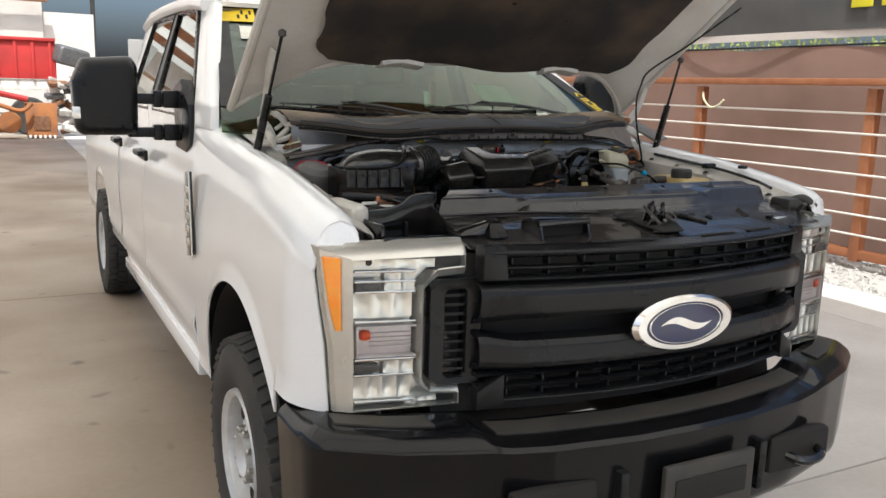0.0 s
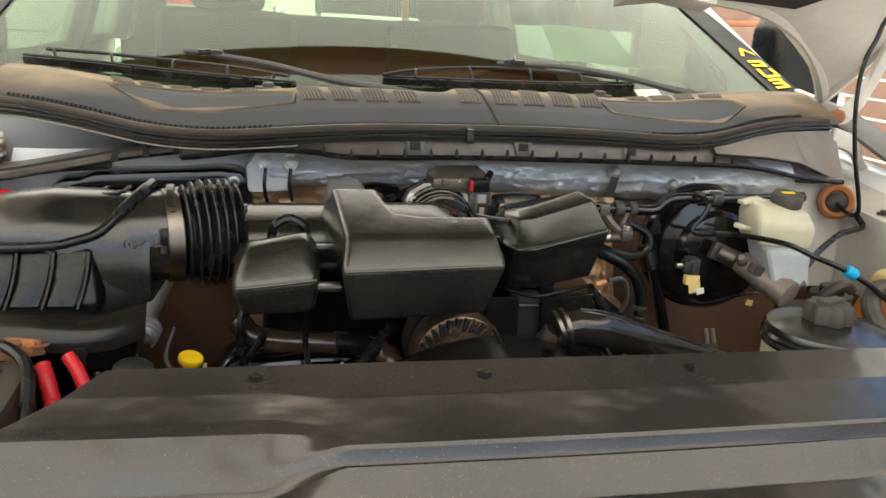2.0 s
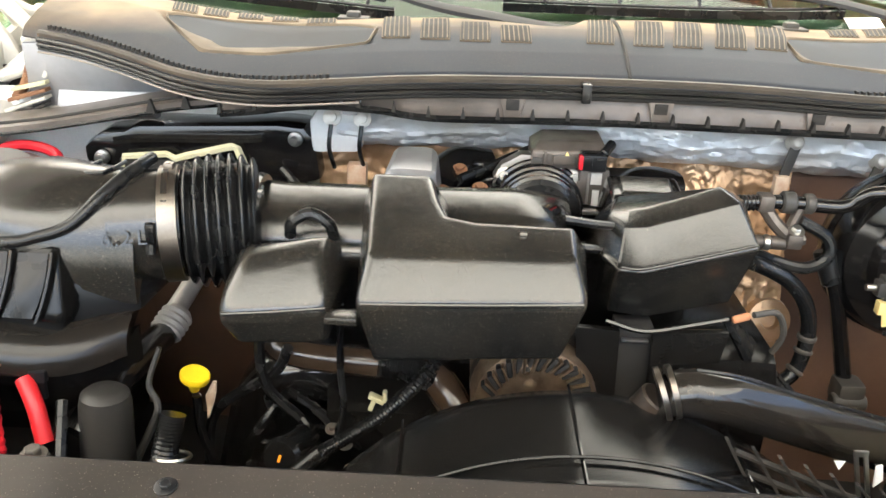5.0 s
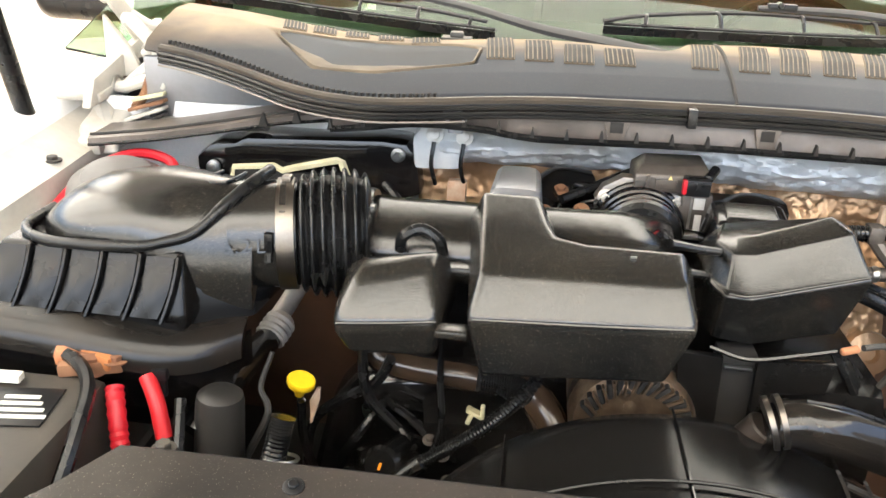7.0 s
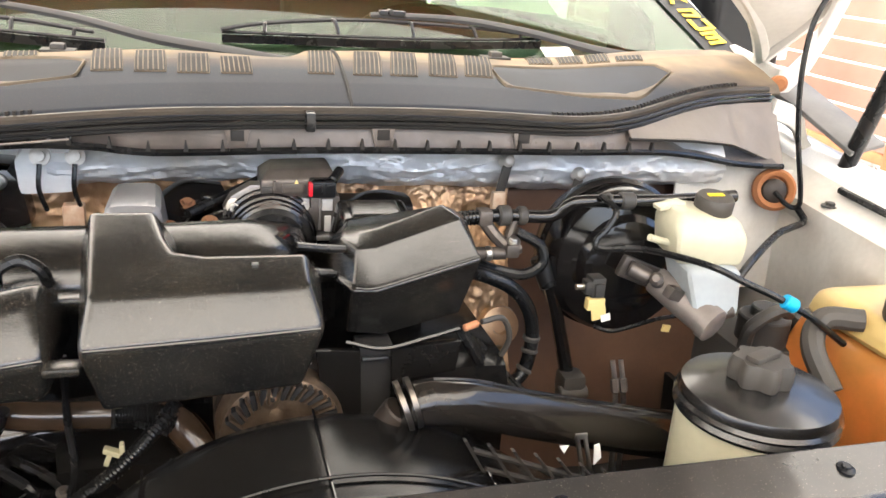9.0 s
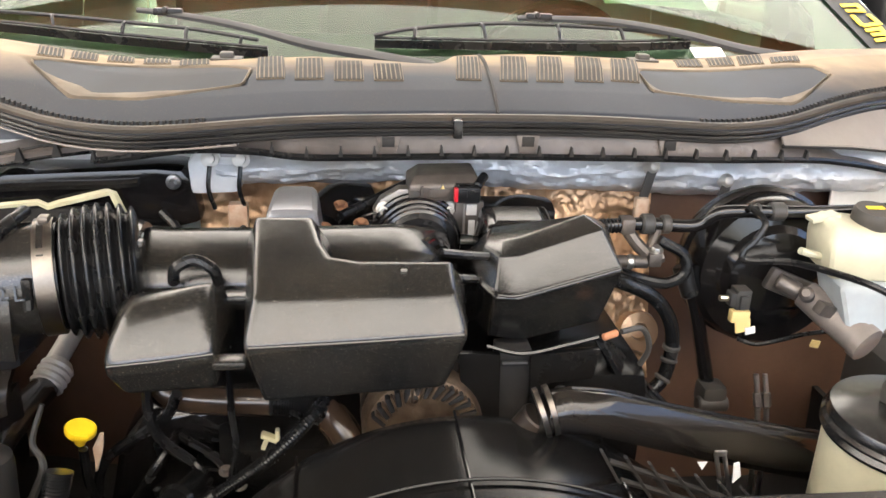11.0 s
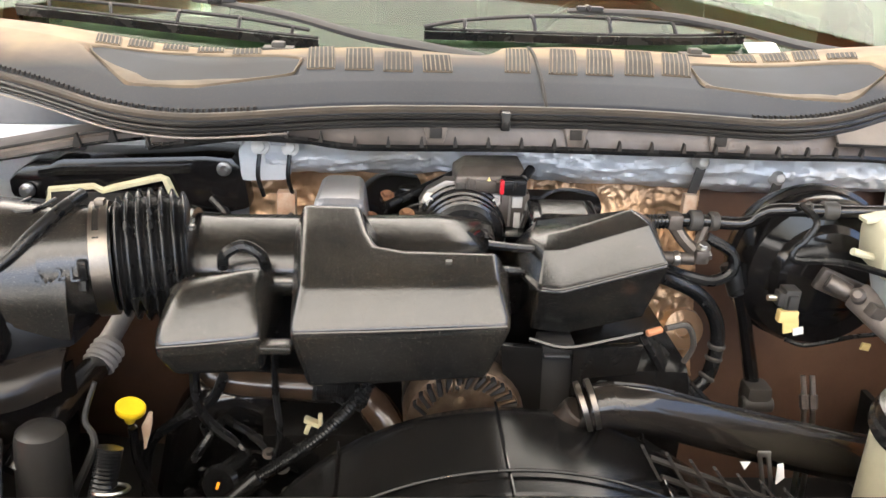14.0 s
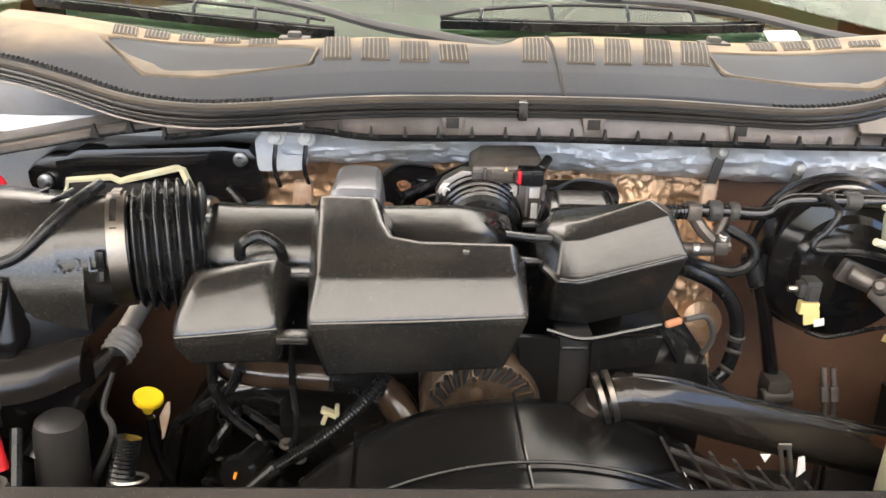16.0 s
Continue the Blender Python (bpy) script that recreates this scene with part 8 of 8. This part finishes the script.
part("bracket_plate", prism([(0.076, 1.20), (0.070, 1.310), (0.148, 1.315), (0.143, 1.279), (0.094, 1.274), (0.084, 1.245), (0.083, 1.20)], "y", 0.840, 0.850, 0.002), SHROUDM, br)
part("bracket_bar", box((0.054, 0.846, 1.298), (0.028, 0.005, 0.003), 0.001), STEEL, br)
part("bracket_bolt", hexbolt((0.108, 0.838, 1.263), (0, -0.3, 1), 0.006), STEEL, br)
part("bracket_trim", tube([(0.02, 0.84, 1.322), (0.06, 0.836, 1.314), (0.11, 0.84, 1.322), (0.145, 0.845, 1.328)], 0.0026, 6), GLOSS, br)
part("copper_sleeve", cyl((0.150, 0.846, 1.327), (0.168, 0.85, 1.331), 0.0042, 10), COPPERM, truck, "copper orange sleeve on a wire")
part("sensor_lead", tube([(0.172, 0.85, 1.332), (0.20, 0.86, 1.33), (0.215, 0.87, 1.30), (0.21, 0.88, 1.27)], 0.0035, 8), DULL, truck)
for k in range(5):
    part("loom", tube([(0.15 + 0.008 * k, 0.86 + 0.006 * k, 1.32 - 0.008 * k), (0.175 + 0.010 * k, 0.86 + 0.01 * k, 1.28 - 0.008 * k), (0.20 + 0.012 * k, 0.87 + 0.012 * k, 1.235 - 0.006 * k), (0.235 + 0.012 * k, 0.885, 1.20 - 0.004 * k)], 0.0055, 6), RUBBER, truck, "black engine wiring")
hp = part("heater_pipe", tube([(-0.345, 0.90, 1.262), (-0.328, 0.888, 1.245), (-0.30, 0.885, 1.238), (-0.266, 0.885, 1.234), (-0.22, 0.885, 1.231), (-0.165, 0.885, 1.226), (-0.140, 0.872, 1.214), (-0.128, 0.856, 1.18)], 0.0165, 14), BROWNSHEEN, truck, "black hose curving under the covers")
part("hose_sleeve", tube([(-0.215, 0.885, 1.231), (-0.18, 0.885, 1.228), (-0.150, 0.878, 1.220)], 0.0178, 12, 6, 0.0012, 0.003), RUBBER, hp)
part("hose_end", tube([(-0.146, 0.874, 1.218), (-0.132, 0.862, 1.203), (-0.122, 0.850, 1.18), (-0.118, 0.845, 1.14)], 0.0195, 14), BROWNSHEEN, hp)
part("wiring_conduit", tube([(-0.148, 0.81, 1.286), (-0.164, 0.80, 1.267), (-0.207, 0.795, 1.221), (-0.268, 0.79, 1.176)], 0.008, 10, 8, 0.0018, 0.004), RUBBER, truck, "corrugated black wiring conduit")
part("conduit_end", cyl((-0.262, 0.79, 1.180), (-0.32, 0.77, 1.135), 0.0105, 12), SHROUDM, truck)
part("white_clip", join(box((-0.213, 0.86, 1.201), (0.022, 0.010, 0.006), 0.002, (0, 25, 0)), box((-0.205, 0.858, 1.204), (0.005, 0.008, 0.018), 0.002), box((-0.219, 0.857, 1.195), (0.005, 0.006, 0.014), 0.001, (0, 20, 0))), CREAM, truck)
ds = part("dipstick", tube([(-0.405, 0.835, 1.21), (-0.405, 0.845, 1.15), (-0.39, 0.88, 1.05)], 0.005, 8), GLOSS, truck, "engine oil dipstick with a yellow pull")
part("dipstick_pull", lathe([(0.005, -0.024), (0.007, -0.016), (0.009, -0.008), (0.0150, -0.005), (0.0160, -0.003), (0.0160, 0.003), (0.0145, 0.005), (0.001, 0.0045)], (-0.404, 0.832, 1.236), (0.22, -0.35, 1), 26, 0.8), YELLOW, ds, "bright yellow dipstick pull")
part("dipstick_tab", loft([[(-0.388, 0.838, 1.226), (-0.384, 0.838, 1.226), (-0.384, 0.842, 1.226), (-0.388, 0.842, 1.226)], [(-0.397, 0.838, 1.208), (-0.385, 0.838, 1.212), (-0.385, 0.842, 1.212), (-0.397, 0.842, 1.208)], [(-0.396, 0.838, 1.192), (-0.388, 0.838, 1.200), (-0.388, 0.842, 1.200), (-0.396, 0.842, 1.192)], [(-0.397, 0.838, 1.178), (-0.394, 0.838, 1.180), (-0.394, 0.842, 1.180), (-0.397, 0.842, 1.178)]], 0.001), COPPER, ds)
part("timing_case", loft([[(-0.44, 0.93, 0.95), (-0.15, 0.93, 0.95), (-0.15, 1.02, 0.95), (-0.44, 1.02, 0.95)], [(-0.40, 0.93, 1.14), (-0.15, 0.93, 1.16), (-0.15, 1.02, 1.16), (-0.40, 1.02, 1.14)], [(-0.36, 0.95, 1.19), (-0.16, 0.95, 1.21), (-0.16, 1.02, 1.21), (-0.36, 1.02, 1.19)]], 0.02, 3), GLOSS, truck, "oily black engine side")
vc = part("valve_cover", loft([[(-0.30 + a * 0.09, 0.78 + b * 0.24, 1.02 + c) for a, b, c in ((-1, 0, 0), (-0.75, 0, 0.05), (-0.2, 0, 0.075), (0.45, 0, 0.06), (1, 0, 0.0))], [(-0.30 + a * 0.09, 0.78 + b * 0.24, 1.03 + c) for a, b, c in ((-1, 1, 0), (-0.75, 1, 0.06), (-0.2, 1, 0.09), (0.45, 1, 0.07), (1, 1, 0.0))]], 0.012, 3), GLOSS, truck, "glossy black valve cover")
rv = random.Random(12)
for k in range(9):
    x, y = rv.uniform(-0.37, -0.20), rv.uniform(0.79, 0.95)
    z = 1.08 + rv.uniform(0, 0.03)
    part("coil_stub", lathe([(0.016, -0.05), (0.016, 0.0), (0.012, 0.010), (0.007, 0.016), (0.007, 0.028), (0.001, 0.03)], (x, y, z), (rv.uniform(-0.4, 0.4), rv.uniform(-0.6, 0.1), 1), 16), GLOSS, vc)
for k in range(4):
    x, y = rv.uniform(-0.38, -0.17), rv.uniform(0.80, 0.92)
    part("engine_lead", tube([(x, y, 1.10), (x + rv.uniform(-0.03, 0.03), y - 0.01, 1.15), (x + rv.uniform(-0.05, 0.05), y + 0.02, 1.17), (x + rv.uniform(-0.08, 0.08), y + 0.05, 1.12)], 0.004 + 0.004 * rv.random(), 8), RUBBER, vc)
part("oil_cap", join(lathe([(0.022, -0.03), (0.022, 0.02), (0.018, 0.026), (0.001, 0.026)], (-0.30, 0.81, 1.162), (-0.3, -1, 0.35), 24)), SHROUDM, truck, "glossy black oil filler cap")
part("cap_mark", box((-0.307, 0.7845, 1.172), (0.003, 0.008, 0.0015), 0.0004, (70, 10, -17)), AMBER, truck)
for p in ((-0.245, 0.83, 1.16), (-0.262, 0.85, 1.165), (-0.235, 0.80, 1.15)):
    part("valve_bolt", hexbolt(p, (0, -0.3, 1), 0.005), CASTM, truck)
part("spark_lead", tube([(-0.335, 0.87, 1.30), (-0.342, 0.862, 1.26), (-0.335, 0.86, 1.21), (-0.30, 0.86, 1.17)], 0.006, 8), RUBBER, truck)
part("coil_lead", tube([(-0.255, 0.87, 1.31), (-0.255, 0.865, 1.24), (-0.25, 0.85, 1.19), (-0.262, 0.84, 1.14)], 0.004, 8), RUBBER, truck)
part("engine_pipe", tube([(-0.31, 0.86, 1.26), (-0.33, 0.87, 1.22), (-0.40, 0.88, 1.16), (-0.42, 0.90, 1.06)], 0.006, 8), RUBBER, truck)
ac = part("air_conditioner_line", tube([(-0.455, 1.08, 1.27), (-0.47, 1.02, 1.24), (-0.485, 0.965, 1.215)], 0.0125, 12), PALEALU, truck, "bare aluminium air conditioning line")
part("line_sleeve", lathe([(0.014, -0.006), (0.019, 0), (0.0205, 0.003), (0.0185, 0.007), (0.021, 0.011), (0.0185, 0.015), (0.021, 0.019), (0.0185, 0.023), (0.0205, 0.027), (0.019, 0.03)], (-0.472, 0.985, 1.226), (-0.3, -0.85, -0.45), 20), PALEALU, ac)
part("line_hose", tube([(-0.482, 0.972, 1.219), (-0.482, 0.960, 1.212), (-0.478, 0.860, 1.233), (-0.475, 0.780, 1.244), (-0.489, 0.740, 1.222)], 0.0170, 14), GLOSS, ac)
part("filler_tube", lathe([(0.010, 0.001), (0.018, -0.001), (0.0225, -0.005), (0.0242, -0.014), (0.0248, -0.03), (0.026, -0.10), (0.026, -0.25)], (-0.462, 0.748, 1.270), (0.05, 0.03, 1), 28), TUBEM, truck, "dull black filler tube")
part("bracket_stay", tube([(-0.418, 0.78, 1.300), (-0.428, 0.77, 1.265), (-0.420, 0.765, 1.248), (-0.421, 0.76, 1.232), (-0.444, 0.755, 1.182)], (0.0025, 0.0045), 8), TUBEM, truck, "grey metal stay")
part("ribbed_hose", tube([(-0.396, 0.74, 1.252), (-0.400, 0.73, 1.228), (-0.407, 0.72, 1.19)], 0.013, 12, 8, 0.0018, 0.004), RUBBER, truck)
part("hose_ring", tube([(-0.396 + 0.017 * math.cos(a), 0.728 + 0.016 * math.sin(a), 1.212 - 0.006 * math.sin(a)) for a in [2 * math.pi * k / 16 for k in range(17)]], 0.002, 6, 1), STEEL, truck)

# ---- battery ----
ba = part("battery", box((-0.70, 0.61, 1.19), (0.28, 0.22, 0.20), 0.012), DULL, truck, "black car battery with red terminal covers")
part("battery_label", box((-0.625, 0.655, 1.291), (0.085, 0.06, 0.002), 0.0005, (0, 0, 8)), TRIM, ba)
for k in range(4):
    part("label_bar", box((-0.605 - 0.004 * k, 0.640 + 0.010 * k, 1.2925), (0.050 - 0.006 * k, 0.0045, 0.0015), 0.0004, (0, 0, 8)), PAPER, ba)
part("battery_strap", box((-0.763, 0.673, 1.297), (0.075, 0.018, 0.010), 0.003, (0, 0, 6)), CREAM, ba, "cream plastic strap")
part("battery_strap", box((-0.657, 0.692, 1.297), (0.050, 0.012, 0.008), 0.002, (0, 0, 4)), PAPER, ba, "white plastic strip")
part("terminal_bracket", box((-0.582, 0.738, 1.302), (0.045, 0.020, 0.016), 0.004, (0, 8, -12)), RUSTO, ba, "rusty terminal bracket")
part("battery_cable", tube([(-0.66, 0.75, 1.300), (-0.60, 0.725, 1.305), (-0.565, 0.69, 1.300), (-0.55, 0.64, 1.285), (-0.548, 0.58, 1.24)], 0.007, 8), RUBBER, ba)
tm = part("battery_terminal", join(lathe([(0.014, 0), (0.014, 0.02), (0.010, 0.024)], (-0.585, 0.735, 1.285), (0, 0, 1), 16), box((-0.585, 0.735, 1.295), (0.06, 0.03, 0.014), 0.004, (0, 0, 20)), hexbolt((-0.56, 0.735, 1.30), (0, 0, 1), 0.008)), RUST, ba, "corroded copper terminal clamp")
part("terminal_crust", box((-0.60, 0.745, 1.300), (0.05, 0.035, 0.02), 0.008, (0, 10, 25)), COPPERM, tm)
part("terminal_boot", tube([(-0.552, 0.712, 1.284), (-0.543, 0.695, 1.268), (-0.532, 0.675, 1.230), (-0.527, 0.665, 1.19)], 0.0095, 12, 6, 0.0013, 0.010), RED, tm, "red rubber cable boot")
part("terminal_boot", tube([(-0.530, 0.735, 1.286), (-0.515, 0.720, 1.266), (-0.505, 0.708, 1.236)], 0.0082, 12), REDO, tm, "orange red cable boot")
part("hold_down_bolt", join(hexbolt((-0.448, 0.592, 1.312), (0, 0, 1), 0.0065, 0.008), box((-0.448, 0.592, 1.307), (0.020, 0.016, 0.008), 0.003), cyl((-0.452, 0.59, 1.30), (-0.452, 0.59, 1.1), 0.006)), DULL, truck, "battery hold-down bolt")
part("ground_cable", tube([(-0.50, 0.74, 1.26), (-0.49, 0.70, 1.22), (-0.485, 0.66, 1.15)], 0.006, 8), RUBBER, truck)

# ---- far background ----
def build_far():
    tr = thing("red_dump_trailer", (-1.6, 26.0, 0), "faded red steel trailer with white lower rail", "trailer")
    part("bed", box((-1.65, 26.4, 2.15), (3.0, 2.0, 1.12), 0.02), TRUCKRED, tr)
    for k in range(7):
        part("stake", box((-3.0 + k * 0.45, 25.38, 2.15), (0.08, 0.06, 1.12), 0.01), TRUCKRED, tr)
    part("rail", box((-1.65, 25.36, 2.70), (3.0, 0.08, 0.09), 0.01), TRUCKRED, tr)
    part("chassis", box((-1.65, 26.4, 1.42), (3.1, 1.9, 0.3), 0.02), PAPER, tr, "white chassis rail")
    for x in (-2.6, -0.9):
        part("tyre", lathe([(0.2, -0.12), (0.5, -0.12), (0.55, -0.05), (0.55, 0.05), (0.5, 0.12), (0.2, 0.12)], (x, 25.6, 0.52), (0, 1, 0), 28), TYRE, tr)
    bk = thing("loader_bucket", (-0.7, 24.0, 0), "rusty orange steel digging bucket with teeth", "bucket")
    part("shell", loft([[(-1.05, 23.6, 0.05), (-0.30, 23.6, 0.05), (-0.30, 24.5, 0.05), (-1.05, 24.5, 0.05)], [(-1.08, 23.75, 0.95), (-0.27, 23.75, 0.95), (-0.27, 24.3, 0.95), (-1.08, 24.3, 0.95)]], 0.03), RUSTO, bk)
    part("plate", box((-0.68, 23.62, 0.42), (0.4, 0.04, 0.38), 0.01), RUST, bk)
    for k in range(6):
        part("tooth", box((-0.98 + k * 0.12, 23.55, 0.06), (0.06, 0.14, 0.08), 0.01), PAPER, bk)
    cr = thing("scrap_attachment", (-1.6, 23.5, 0), "rusty orange machine attachment on the ground", "machine")
    part("frame", join(box((-1.55, 23.6, 0.35), (0.5, 0.4, 0.35), 0.04), tube([(-2.4, 23.5, 0.3), (-1.9, 23.4, 0.9), (-1.2, 23.4, 0.75), (-0.9, 23.5, 0.95)], 0.06, 8)), RUSTO, cr)
    part("boom", tube([(-3.4, 23.6, 1.5), (-2.4, 23.6, 1.35), (-1.0, 23.7, 1.05)], 0.08, 8), TRUCKRED, cr, "faded red boom")
    part("ring", lathe([(0.22, -0.05), (0.28, -0.05), (0.28, 0.05), (0.22, 0.05)], (-1.45, 23.3, 0.45), (0.3, 1, 0), 20), RUSTO, cr)
    jk = thing("scrap_pile", (0.15, 25.0, 0), "pile of pale metal scrap and wrapped parts", "scrap")
    rnd = random.Random(9)
    for k in range(34):
        part("scrap_piece", box((0.05 + rnd.uniform(-0.35, 0.4), 25.0 + rnd.uniform(-0.4, 0.4), 0.15 + 1.6 * rnd.random()), (rnd.uniform(0.15, 0.5), rnd.uniform(0.1, 0.3), rnd.uniform(0.05, 0.25)), 0.02, (rnd.uniform(-30, 30), rnd.uniform(-30, 30), rnd.uniform(0, 90))), rnd.choice((BAYWHITE, GREY, RUST, DULL, PALEB)), jk)
    part("wrapped_parcel", box((0.25, 25.4, 2.25), (0.9, 0.6, 0.55), 0.15, (8, 12, 20), 3), GREY, jk, "dark bundle on the pile")
    bd = thing("warehouse", (-6, 44, 0), "pale metal warehouse with a dark eave line", "building")
    part("wall", box((-7.2, 45, 3.2), (15.0, 6.0, 6.4), 0.02), PALEB, bd)
    part("upper_wall", box((-7.3, 44.6, 8.2), (15.2, 6.4, 3.8), 0.02), SHEETW, bd)
    part("eave", box((-7.2, 41.5, 5.05), (15.4, 0.3, 0.14), 0.01), RUST, bd)
    part("low_wall", box((1.2, 42.5, 2.3), (2.6, 0.6, 4.6), 0.02), PALEB, bd)
    lp = thing("light_pole", (3.4, 52.0, 0), "tall steel yard light pole with four lamps", "lamp")
    part("pole", cyl((3.4, 52, 0), (3.4, 52, 9.4), 0.13, 12), DULL, lp)
    part("crossarm", box((3.4, 52, 9.0), (2.4, 0.1, 0.1), 0.01), DULL, lp)
    for x in (-1.1, -0.45, 0.45, 1.1):
        part("lamp_head", box((3.4 + x, 51.8, 8.75 + (0.5 if abs(x) < 0.6 else 0)), (0.45, 0.4, 0.22), 0.05, (20, 0, 0)), DULL, lp)


build_far()
